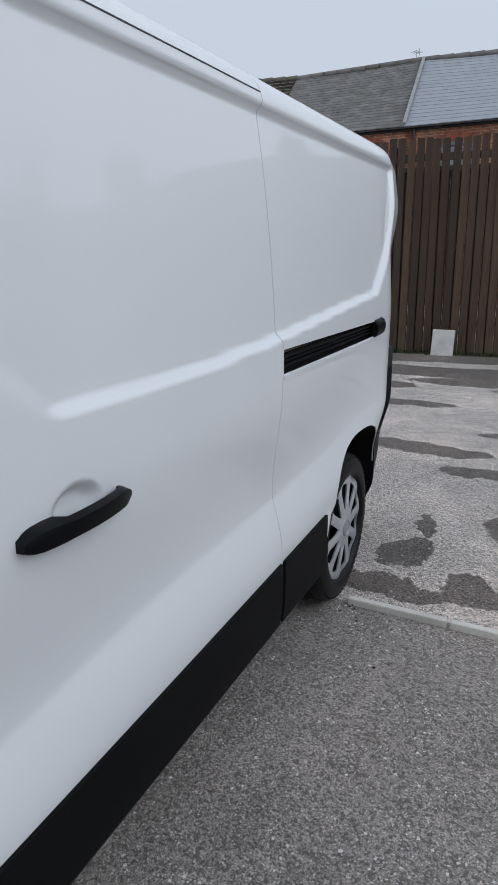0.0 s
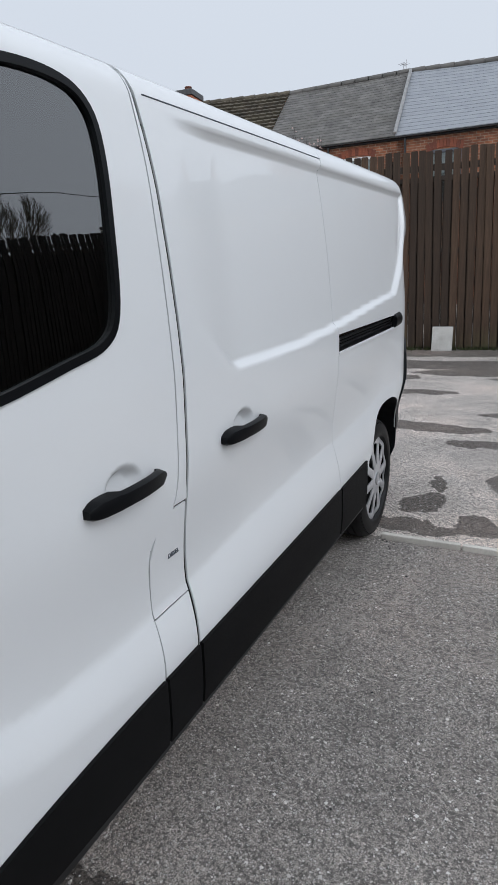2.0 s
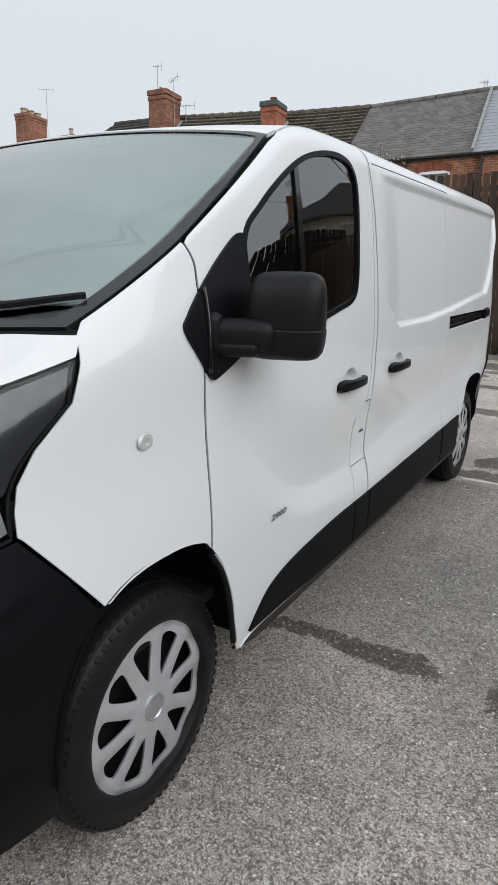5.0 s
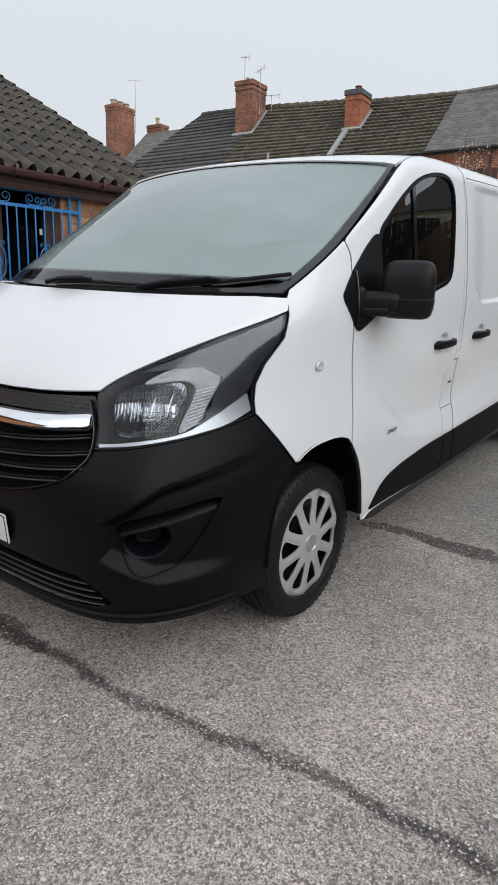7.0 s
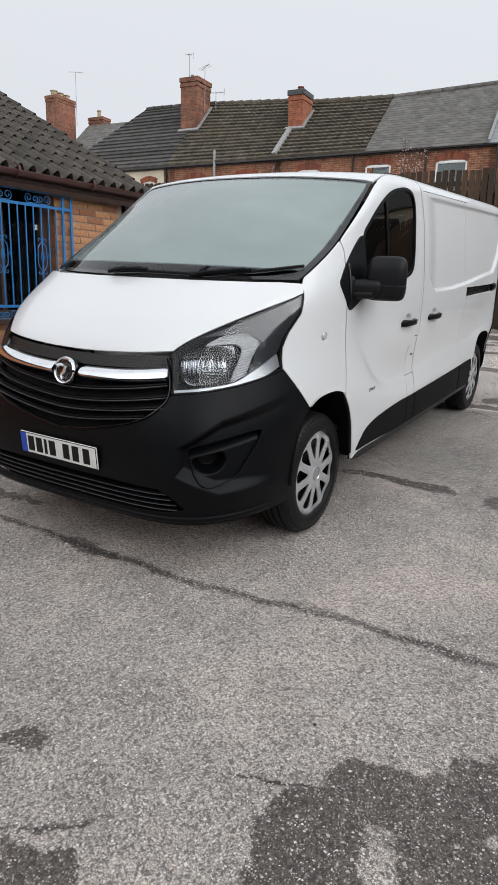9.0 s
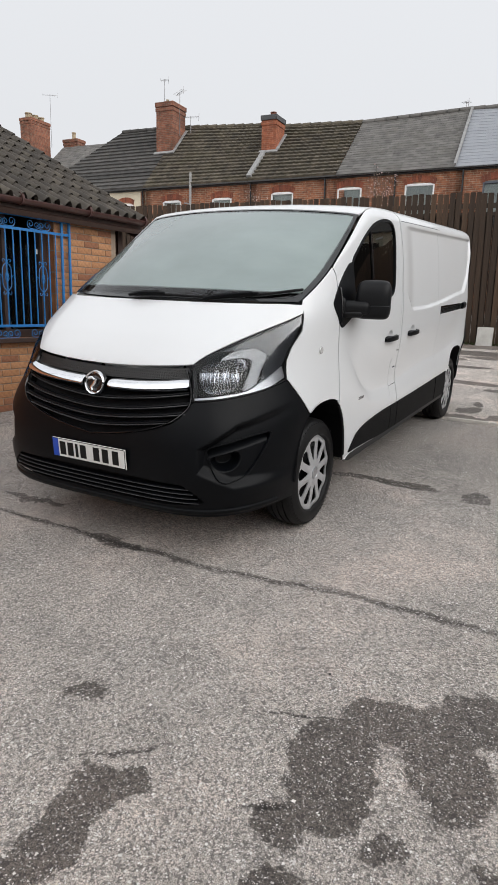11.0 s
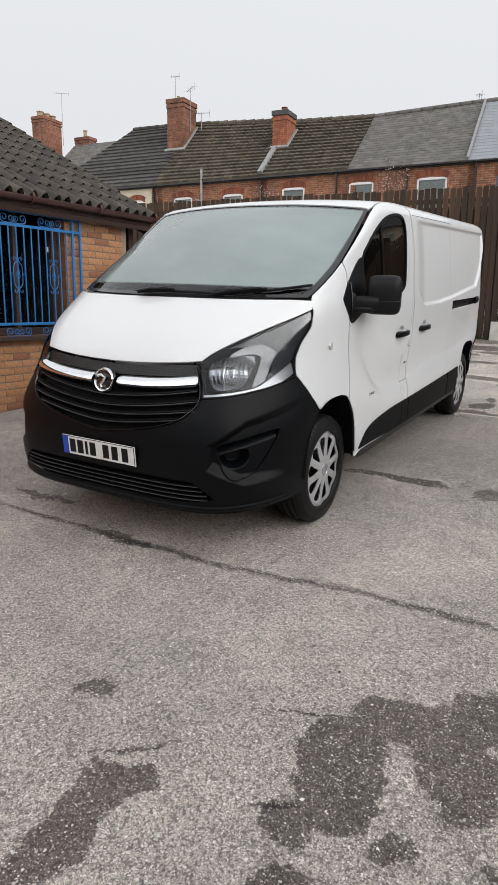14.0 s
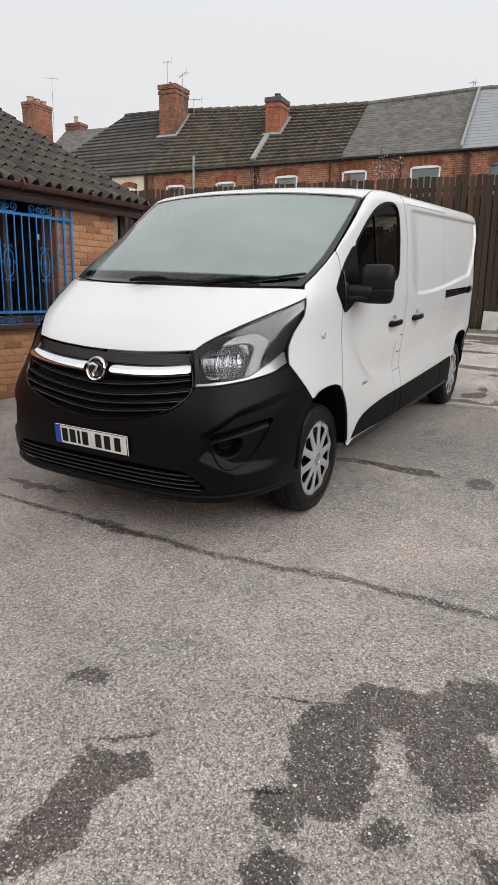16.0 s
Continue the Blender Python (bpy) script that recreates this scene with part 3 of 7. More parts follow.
def side_x(y, z):
    """Half width of the body at y along it and z above the ground."""
    y, z = np.asarray(y, float), np.asarray(z, float)
    x = HALF(z) - CAB(z) * np.clip(1.2 - y, 0, None) ** 2
    dip = DIP(y)
    fore = 1 - step(y, 0.35, 0.75)
    foot = dip - 0.10 - 0.07 * step(y, 0.9, 1.6) - 0.14 * fore
    rise = sum(np.clip((z + d - foot) / (dip - foot), 0, 1) ** 1.6 for d in (-0.007, 0.0, 0.007)) / 3
    x = x - 0.034 * rise * (1 - step(z, dip + 0.02, dip + 0.36)) * step(y, 0.22, 0.80) * (1 - step(y, 3.0, 4.1))
    x = x - 0.024 * recess(y, z)
    x = x - 0.05 * step(y, 3.62, 3.88) * (1 - step(z, 0.60, 0.86))
    for by, bz in BOWLS:
        q = np.sqrt(((y - by) / 0.070) ** 2 + ((z - bz) / 0.050) ** 2)
        x = x - 0.024 * (1 - step(q, 0.45, 1.02))
    a = np.clip((CORNER - y) / (CORNER - NOSE(z)), 0, 0.99999)
    x = x * (1 - a ** POWER) ** (1 / SQUARE(z))
    x = x - (0.85 - 0.75 * step(z, 1.45, 1.75)) * np.clip(y - 3.77, 0, 0.21) ** 2 - (0.252 - 0.06 * step(z, 1.45, 1.75)) * np.clip(y - 3.98, 0, None) - 0.10 * np.clip((y - 4.30) / 0.15, 0, 1) ** 2.5
    r = ROLL(y)
    k = np.clip((z - (TOP(y) - r)) / r, 0, 0.97)
    return x - r * (1 - np.sqrt(1 - k * k))


def on_side(u, v):
    return np.stack([side_x(u, v), u, v], 1)


UNIT = 0.02


def fog_dent(phi, z):
    """The scooped corner of the bumper round the fog lamp blank, running out towards the wheel."""
    brow = np.minimum(0.810 - 0.0045 * (phi - 38), 0.757 + 0.0117 * (46.9 - phi))
    d = np.minimum((55.0 - phi) * UNIT, brow - z)
    d = np.minimum(d, (z - 0.435) * 0.7 - np.clip(phi - 46, 0, None) * UNIT * 0.35)
    return step(d, 0.0, 0.048) * step(phi, 25, 46)


def on_front(u, v, lift=0.0):
    """The nose: u / UNIT is an angle, 90 at the middle and 0 on the flank; v is the height."""
    phi = np.radians(u / UNIT)
    c, s = np.cos(phi), np.sin(phi)
    k = SQUARE(v)
    lo, hi = np.zeros_like(phi), np.full_like(phi, 1.6)
    for _ in range(36):
        r = (lo + hi) / 2
        out = np.abs(r * c) ** k + np.clip(r * s, 0, None) ** POWER > 1
        hi, lo = np.where(out, r, hi), np.where(out, lo, r)
    r = (lo + hi) / 2
    y = CORNER - (CORNER - NOSE(v)) * r * s
    x = (HALF(v) - CAB(v) * np.clip(1.2 - y, 0, None) ** 2) * r * c
    deg = np.degrees(phi)
    q = 0.046 * (fog_dent(deg, v) + fog_dent(180 - deg, v))
    return np.stack([x - q * c, y + q * s, v], 1)


def front_angle(x, z):
    """The angle on the nose at which its half width is x."""
    lo, hi = 0.0, 90.0
    for _ in range(40):
        m = (lo + hi) / 2
        if on_front(np.array([m * UNIT]), np.array([z]))[0, 0] > x:
            lo = m
        else:
            hi = m
    return (lo + hi) / 2


def uv_front(pairs):
    """(angle, z) pairs to chart units."""
    return [(a * UNIT, z) for a, z in pairs]


def screen_edge(v):
    """The windscreen's side edge from the bonnet to the roof."""
    y = -0.15 + 0.91 * v
    z = TOP(y)
    return side_x(y, z - 0.0005), y, z


def on_screen(u, v):
    """Windscreen chart: u from -1 to 1 across, v from 0 at the bonnet to 1 at the roof."""
    sx, sy, sz = screen_edge(v)
    w = np.abs(u) ** 2.3
    cy = -0.452 + 1.112 * v - 0.05 * np.sin(math.pi * v)
    cz = 1.362 + 0.578 * v + 0.035 * np.sin(math.pi * v)
    return np.stack([u * sx, cy + (sy - cy) * w, cz + (sz - cz) * w], 1)


def on_roof(u, v):
    """Roof chart: u from -1 to 1 across, v metres back from the windscreen."""
    y = 0.76 + v
    fade = np.clip(1 - v / 0.9, 0, 1) ** 2
    w = np.abs(u) ** 2.3
    sx = side_x(y, TOP(y) - 0.0005)
    ribs = 0.006 * (np.cos(u * 22) > 0.3) * step(v, 0.9, 1.1) * (np.abs(u) < 0.8)
    bulge = (0.030 + 0.020 * step(v, 0, 1.2)) * (1 - w)
    return np.stack([u * sx, y - 0.10 * fade * (1 - w), TOP(y) + bulge + ribs * 0], 1)


def inside_loop(px, py, loop):
    hit = np.zeros(len(px), bool)
    n = len(loop)
    for k in range(n):
        (x0, y0), (x1, y1) = loop[k], loop[(k + 1) % n]
        if y0 == y1:
            continue
        cross = ((y0 > py) != (y1 > py)) & (px < (x1 - x0) * (py - y0) / (y1 - y0) + x0)
        hit ^= cross
    return hit


def spaced(loop, gap):
    """The loop's edges cut into pieces no longer than gap."""
    out = []
    n = len(loop)
    for k in range(n):
        (x0, y0), (x1, y1) = loop[k], loop[(k + 1) % n]
        m = max(1, math.ceil(math.hypot(x1 - x0, y1 - y0) / gap))
        out += [(x0 + (x1 - x0) * j / m, y0 + (y1 - y0) * j / m) for j in range(m)]
    return out


def rounded(points, n=8, closed=False):
    """A smooth line through a few points (Catmull-Rom)."""
    q = [Vector(p) for p in points]
    out = []
    m = len(q)
    for k in range(m if closed else m - 1):
        if closed:
            a, b, c, d = q[(k - 1) % m], q[k], q[(k + 1) % m], q[(k + 2) % m]
        else:
            a, b, c, d = q[max(k - 1, 0)], q[k], q[k + 1], q[min(k + 2, m - 1)]
        for j in range(n):
            t = j / n
            out.append(tuple(0.5 * ((2 * b) + (c - a) * t + (2 * a - 5 * b + 4 * c - d) * t * t + (3 * b - a - 3 * c + d) * t ** 3)))
    if not closed:
        out.append(tuple(q[-1]))
    return out


def skin_panel(name, loop, chart, material, parent, holes=(), gap=0.022, thick=0.005, lift=0.0, mirror=False, label="", uv=False, stretch=(1.0, 1.0), fine=()):
    """A sheet that follows a chart of the bodywork inside a loop, with its own thickness and true normals.
    stretch scales the chart for an even net; fine: (u, v, radius, gap) where the net is closer."""
    from_uv = np.array(stretch)
    loops = [spaced([(p[0] * stretch[0], p[1] * stretch[1]) for p in lp], gap) for lp in (loop, *holes)]
    pts = np.array([p for lp in loops for p in lp])
    lo, hi = pts.min(0), pts.max(0)
    gx, gy = np.meshgrid(np.arange(lo[0] + gap / 2, hi[0], gap), np.arange(lo[1] + gap / 2, hi[1], gap))
    cand = [np.stack([gx.ravel(), gy.ravel()], 1)]
    for u, v, rad, g in fine:
        ax, ay = np.meshgrid(np.arange(u - rad, u + rad, g), np.arange(v - rad, v + rad, g))
        a = np.stack([ax.ravel(), ay.ravel()], 1)
        cand[0] = cand[0][np.maximum(np.abs(cand[0][:, 0] - u), np.abs(cand[0][:, 1] - v)) > rad]
        cand.append(a)
    cand = np.concatenate(cand)
    ok = inside_loop(cand[:, 0], cand[:, 1], loops[0])
    for lp in loops[1:]:
        ok &= ~inside_loop(cand[:, 0], cand[:, 1], lp)
    cand = cand[ok]
    close = np.full(len(cand), 9.0)
    for k in range(0, len(pts), 200):
        d = np.sqrt(((cand[:, None, :] - pts[None, k:k + 200, :]) ** 2).sum(2)).min(1) if len(cand) else close
        close = np.minimum(close, d)
    cand = cand[close > gap * 0.42]
    allp = np.concatenate([pts, cand])
    edges, at = [], 0
    for lp in loops:
        edges += [(at + k, at + (k + 1) % len(lp)) for k in range(len(lp))]
        at += len(lp)
    vs, es, fs, ov, oe, of = delaunay_2d_cdt([Vector(p) for p in allp], edges, [], 0, 1e-6)
    vs = np.array([tuple(v) for v in vs])
    tri = np.array([f for f in fs if len(f) == 3])
    mid = vs[tri].mean(1)
    keep = inside_loop(mid[:, 0], mid[:, 1], loops[0])
    for lp in loops[1:]:
        keep &= ~inside_loop(mid[:, 0], mid[:, 1], lp)
    tri = tri[keep]
    U, V = vs[:, 0] / stretch[0], vs[:, 1] / stretch[1]
    P = chart(U, V)
    e = 0.0015
    Du = chart(U + e / stretch[0], V) - chart(U - e / stretch[0], V)
    Dv = chart(U, V + e / stretch[1]) - chart(U, V - e / stretch[1])
    N = np.cross(Du, Dv)
    N /= np.maximum(np.linalg.norm(N, axis=1, keepdims=True), 1e-12)
    a, b, c = P[tri[:, 0]], P[tri[:, 1]], P[tri[:, 2]]
    flat = np.cross(b - a, c - a)
    away = np.stack([np.sign(P[:, 0]) * np.minimum(np.abs(P[:, 0]), 0.9) * 1.0, np.where(P[:, 1] < 0.3, P[:, 1] - 0.6, 0 * P[:, 1]), P[:, 2] - 1.0], 1)
    if (N * away).sum() < 0:
        N = -N
    turn = (flat * N[tri[:, 0]]).sum(1) < 0
    tri[turn] = tri[turn][:, ::-1]
    P = P + N * lift
    if mirror:
        P, N, tri = P * (-1, 1, 1), N * (-1, 1, 1), tri[:, ::-1]
    n = len(P)
    inner = P - N * thick
    ring = {}
    for t in tri:
        for k in range(3):
            i, j = int(t[k]), int(t[(k + 1) % 3])
            if (j, i) in ring:
                del ring[(j, i)]
            else:
                ring[(i, j)] = 1
    verts, norms = [P, inner], [N, -N]
    rim_v, rim_n, rim_f = [], [], []
    base = 2 * n
    for i, j in ring:
        q = [P[i], P[j], inner[j], inner[i]]
        m = np.cross(q[1] - q[0], q[3] - q[0])
        m = -m / max(np.linalg.norm(m), 1e-12)
        rim_f.append((base, base + 3, base + 2, base + 1))
        rim_v += q
        rim_n += [m] * 4
        base += 4
    if rim_v:
        verts.append(np.array(rim_v))
        norms.append(np.array(rim_n))
    verts, norms = np.concatenate(verts), np.concatenate(norms)
    faces = [tuple(map(int, t)) for t in tri] + [tuple(int(k) + n for k in t[::-1]) for t in tri] + rim_f
    me = bpy.data.meshes.new(name)
    me.from_pydata(verts.tolist(), [], faces)
    if uv:
        lay = me.uv_layers.new(name="chart")
        allu = np.concatenate([U, U, np.zeros(len(verts) - 2 * n)])
        allv = np.concatenate([V, V, np.zeros(len(verts) - 2 * n)])
        idx = np.zeros(len(me.loops), np.int32)
        me.loops.foreach_get("vertex_index", idx)
        lay.data.foreach_set("uv", np.stack([(allu[idx] + 1) / 2, allv[idx]], 1).ravel())
    me.shade_smooth()
    me.normals_split_custom_set_from_vertices(norms.tolist())
    return finish(name, me, material, parent, label)


def skin_bar(name, line, chart, tall, deep, material, parent, lift=0.0, label="", mirror=False, n=6, lean=0.0):
    """A bar with a rounded face that follows a line on the bodywork."""
    pts = rounded(line, n)
    u, v = np.array([p[0] for p in pts]), np.array([p[1] for p in pts])
    P = chart(u, v)
    e = 0.002
    N = np.cross(chart(u + e, v) - chart(u - e, v), chart(u, v + e) - chart(u, v - e))
    N /= np.linalg.norm(N, axis=1, keepdims=True)
    if (N[:, 1] > 0).sum() > len(N) / 2 and abs(N[:, 1]).mean() > 0.3 or (abs(N[:, 1]).mean() <= 0.3 and N[:, 0].mean() < 0):
        N = -N
    T = np.gradient(P, axis=0)
    B = np.cross(N, T)
    B /= np.linalg.norm(B, axis=1, keepdims=True)
    up = 1.0 if B[:, 2].mean() > 0 else -1.0
    bm = bmesh.new()
    shape = [(-1, -1), (-1, -0.2), (-0.72, 0.7), (-0.3, 1.0), (0.3, 1.0), (0.72, 0.7), (1, -0.2), (1, -1)]
    ends = len(pts) - 1
    rings = []
    for k in range(len(pts)):
        f = 0.75 if k in (0, ends) else 1.0
        rings.append([bm.verts.new((P[k] + N[k] * lift + B[k] * (a * tall / 2 * f) + N[k] * ((b - lean * a * up) * deep / 2)) * ((-1, 1, 1) if mirror else (1, 1, 1))) for a, b in shape])
    for p, q in zip(rings, rings[1:]):
        for k in range(len(shape)):
            j = (k + 1) % len(shape)
            bm.faces.new((p[k], p[j], q[j], q[k]))
    bm.faces.new(rings[0])
    bm.faces.new(rings[-1][::-1])
    return part(name, bm, material, parent, label, smooth=True)


def nose_uv(*points):
    """Chart places of (x, y, z) points on the nose."""
    out = []
    for x, y, z in points:
        a = (CORNER - y) / (CORNER - float(NOSE(z)))
        w = float(HALF(z) - CAB(z) * max(0, 1.2 - y) ** 2)
        out.append((math.degrees(math.atan2(a, x / w)) * UNIT, z))
    return out


MID = 90 * UNIT


def both(points):
    """A chart line from the left to the middle, carried on to the right in mirror image."""
    return points + [(2 * MID - u, z) for u, z in reversed(points) if abs(u - MID) > 1e-6]


# ---- the van ----
van = thing("van", SLOPE, "white panel van with black bumpers parked on the sloping yard", "van")
ARCH_A, ARCH_B = 0.375, 0.458


def arch(cy, a, b, lo, hi, n=22, power=2.5, base=0.335):
    """Wheel arch edge between two angles, counted from the rear end over the top to the front."""
    out = []
    for k in range(n + 1):
        t = radians(lo + (hi - lo) * k / n)
        c, s = math.cos(t), math.sin(t)
        out.append((cy + a * math.copysign(abs(c) ** (2 / power), c), base + b * math.copysign(abs(s) ** (2 / power), s)))
    return out


DOOR_FRONT = rounded([(.225, 1.553), (.25, 1.505), (.243, 1.43), (.226, 1.22), (.222, 1.0), (.216, .86), (.203, .738)], 6)
DOOR_REAR = rounded([(1.405, 1.93), (1.415, 1.75), (1.41, 1.576), (1.40, 1.28), (1.385, 1.05), (1.36, .955), (1.285, .90), (1.262, .847), (1.268, .707), (1.252, .538), (1.25, .37)], 5)
SLIDE_FRONT = rounded([(1.425, 1.935), (1.448, 1.75), (1.452, 1.6), (1.45, 1.28), (1.432, .955), (1.436, .82), (1.44, .70), (1.425, .54), (1.42, .37)], 5)
SLIDE_REAR = [(2.636, .37), (2.638, .75), (2.637, 1.3), (2.637, 1.938)]
SLOT = [(2.645, 1.160), (3.665, 1.168), (3.675, 1.228), (2.645, 1.232)]
WINDOW = rounded([(.452, 1.30), (.475, 1.560), (.57, 1.662), (.72, 1.765), (.86, 1.832), (1.02, 1.866), (1.16, 1.868), (1.235, 1.838), (1.255, 1.76), (1.235, 1.58), (1.21, 1.44), (1.16, 1.385), (1.05, 1.360), (.80, 1.318)], 5, closed=True)
CLAD_TOP = rounded([(.405, .385), (.455, .435), (.53, .482), (.66, .512), (.85, .530), (1.1, .542), (1.4, .545), (2.0, .556), (2.6, .570), (3.02, .582)], 4)


def top_line(y0, y1, n=14, drop=0.004):
    return [(y, float(TOP(y)) - drop) for y in (y0 + (y1 - y0) * k / n for k in range(n + 1))]


def shrink(loop, d):
    """A loop drawn in (d > 0) or out along its normals."""
    n = len(loop)
    area = sum(loop[k][0] * loop[(k + 1) % n][1] - loop[(k + 1) % n][0] * loop[k][1] for k in range(n))
    s = 1 if area > 0 else -1
    out = []
    for k in range(n):
        a, b = Vector(loop[k - 1]), Vector(loop[(k + 1) % n])
        t = (b - a)
        t = t.normalized() if t.length else Vector((1, 0))
        out.append((loop[k][0] - s * t.y * d, loop[k][1] + s * t.x * d))
    return out


def shifted(line, dy):
    return [(y + dy, z) for y, z in line]


LAMP_TOP = [(.528, -.745, 1.055), (.572, -.67, 1.105), (.66, -.53, 1.172), (.76, -.37, 1.234), (.858, -.165, 1.297)]
LAMP_REAR = [(.87, -.20, 1.21), (.855, -.30, 1.125), (.85, -.35, 1.06), (.855, -.365, 1.01), (.868, -.372, .962)]
LAMP_LOW = [(.82, -.50, .932), (.75, -.63, .910), (.65, -.75, .892), (.572, -.812, .884)]
GRILLE_EDGE = [(.565, -.83, .862), (.53, -.87, .805), (.47, -.90, .762), (.34, -.94, .718), (.17, -.955, .683), (0, -.96, .663)]


def on_tail(u, v):
    """The flank, tucked in towards the ground, for the rear bumper's corner."""
    p = on_side(u, v)
    p[:, 0] += 0.019 * step(u, 3.89, 4.0) * step(v, 0.42, 0.58) - 0.035 * (1 - step(v, 0.28, 0.44))
    return p


def flank(mirror):
    """Wing, door, sliding door and quarter of one side."""
    hand = "nearside" if not mirror else "offside"
    lamp_rear = [(y, z) for x, y, z in LAMP_REAR]
    arch_top = arch(0.0, ARCH_A, ARCH_B, 62, 116)
    loop = [(-.360, .955)] + [(y + .004, z) for y, z in reversed(lamp_rear)] + [(-.157, 1.29), (-.142, 1.347)]
    loop += top_line(-.12, .215, 8, 0.003) + [(y - .009, z) for y, z in DOOR_FRONT[1:-1]] + [(.197, .742)]
    loop += [p for p in arch_top if -.222 < p[0] < .19] + [(-.212, .757)]
    wing = skin_panel("front_wing", loop, on_side, WHITE, van, mirror=mirror)
    # black strips added behind the door gaps to stand for their shade
    for line in (DOOR_FRONT[4:], DOOR_REAR[3:], SLIDE_FRONT[3:]):
        skin_bar("door_rubber", line, on_side, 0.034, 0.008, RUBBER, van, lift=-0.0115, mirror=mirror, n=1)
    # front door with its window
    loop = list(DOOR_FRONT) + [(.255, .655), (.288, .56), (.305, .46), (.325, .375), (.345, .338), (.40, .348), (.47, .362), (.8, .365), (1.25, .37)]
    loop += list(reversed(DOOR_REAR))[1:] + list(reversed(top_line(.24, 1.39, 20)))
    glass_hole = shrink(WINDOW, -0.006)
    door = skin_panel("front_door", loop, on_side, WHITE, van, holes=[glass_hole], gap=0.015, mirror=mirror, fine=[(1.172, 1.072, 0.10, 0.007)])
    skin_panel("window_seal", shrink(WINDOW, -0.015), on_side, BLACK, door, holes=[shrink(WINDOW, 0.002)], gap=0.03, lift=0.005, thick=0.012, mirror=mirror, label="black rubber seal")
    pane = skin_panel("window", shrink(WINDOW, -0.002), on_side, SIDE_GLASS, door, gap=0.016, lift=-0.004, thick=0.004, mirror=mirror, label="tinted side window")
    pane.visible_shadow = False
    skin_panel("window_divider", [(.764, 1.315), (.792, 1.32), (.801, 1.806), (.774, 1.792)], on_side, GLOSS_BLACK, door, gap=0.03, lift=0.004, thick=0.006, mirror=mirror, label="black divider bar")
    # pillar strip with the fuel flap behind the near door
    skin_panel("pillar_strip", shifted(DOOR_REAR, .005)[:28] + [(1.34, .957), (1.428, .957)] + list(reversed(shifted(SLIDE_FRONT, -.012)[:20])), on_side, WHITE, van, mirror=mirror)
    flap = skin_panel("fuel_flap", [(1.325, .950), (1.421, .950), (1.424, .82), (1.428, .6955), (1.272, .6915), (1.268, .85), (1.29, .905)], on_side, WHITE, van, mirror=mirror, label="white fuel filler flap with a small fuel mark")
    skin_panel("sill_end", [(1.270, .688), (1.427, .692), (1.412, .54), (1.407, .37), (1.256, .37), (1.258, .54)], on_side, WHITE, van, mirror=mirror)
    # sliding door
    loop = list(SLIDE_FRONT) + SLIDE_REAR + list(reversed(top_line(1.43, 2.62, 12, 0.012)))
    slide = skin_panel("sliding_door", loop, on_side, WHITE, van, gap=0.012, mirror=mirror, fine=[(1.755, 1.072, 0.10, 0.007)])
    # rear quarter
    arch_r = arch(3.498, .385, .445, 128, -8, 30)
    loop = [(2.640, .37), (3.02, .37)] + [(3.10, .56)] + [p for p in arch(3.498, .385, .455, 152, 22, 26)] + [(3.868, .60), (3.90, .672), (3.96, .782), (4.03, .872), (4.15, .962), (4.34, 1.032), (4.44, 1.06)]
    loop += [(4.447, 1.2), (4.44, 1.7), (4.42, 1.90)] + list(reversed(top_line(2.64, 4.40, 16, 0.012)))
    quarter = skin_panel("rear_quarter", loop, on_side, WHITE, van, holes=[SLOT], gap=0.012, mirror=mirror)
    back = skin_panel("rail_channel", shrink(SLOT, -0.012), on_side, GLOSS_BLACK, quarter, gap=0.05, lift=-0.030, mirror=mirror, label="black sliding door channel")
    sgn = -1 if mirror else 1
    for z0, w in ((1.178, .006), (1.19, .005), (1.205, .01)):
        skin_bar("rail", [(2.65, z0), (3.1, z0 + .002), (3.6, z0 + .004)], on_side, w, 0.012, RUBBER, quarter, lift=-0.022, mirror=mirror)
    skin_panel("rail_lip", [(2.645, 1.148), (3.60, 1.154), (3.60, 1.164), (2.645, 1.158)], on_side, WHITE, quarter, gap=0.05, lift=0.004, thick=0.012, mirror=mirror)
    skin_bar("rail_end_cap", [(3.58, 1.198), (3.64, 1.2), (3.70, 1.203)], on_side, 0.072, 0.028, BLACK, quarter, lift=0.004, mirror=mirror, label="black plastic end cap")
    # black sill cladding in three lengths
    for y0, y1, first in ((.40, 1.246, True), (1.256, 1.412, False), (1.424, 2.625, False), (2.645, 3.035, False)):
        upper = [p for p in CLAD_TOP if y0 < p[0] < y1]
        zt = lambda y: float(np.interp(y, [p[0] for p in CLAD_TOP], [p[1] for p in CLAD_TOP]))
        low = [(y0 + (y1 - y0) * k / 8, .378 - .02 * step(y0 + (y1 - y0) * k / 8, .5, 1.2)) for k in range(9)]
        loop = low + [(y1, zt(y1))] + list(reversed(upper)) + ([] if first else [(y0, zt(y0))])
        skin_panel("sill_cladding", loop, on_side, SILL_BLACK, van, gap=0.025, lift=0.010, thick=0.012, mirror=mirror, label="black plastic sill cladding")
    skin_panel("sill", [(.345, .332), (.40, .352), (.47, .37), (3.10, .37), (3.10, .30), (.5, .29), (.40, .315)], on_side, STEEL, van, gap=0.05, lift=-0.012, thick=0.01, mirror=mirror)
    skin_bar("sill_seam", [(.36, .338), (.47, .366), (.9, .360), (1.8, .356), (2.7, .356), (3.05, .358)], on_side, 0.006, 0.008, WHITE, van, lift=0.0, mirror=mirror)
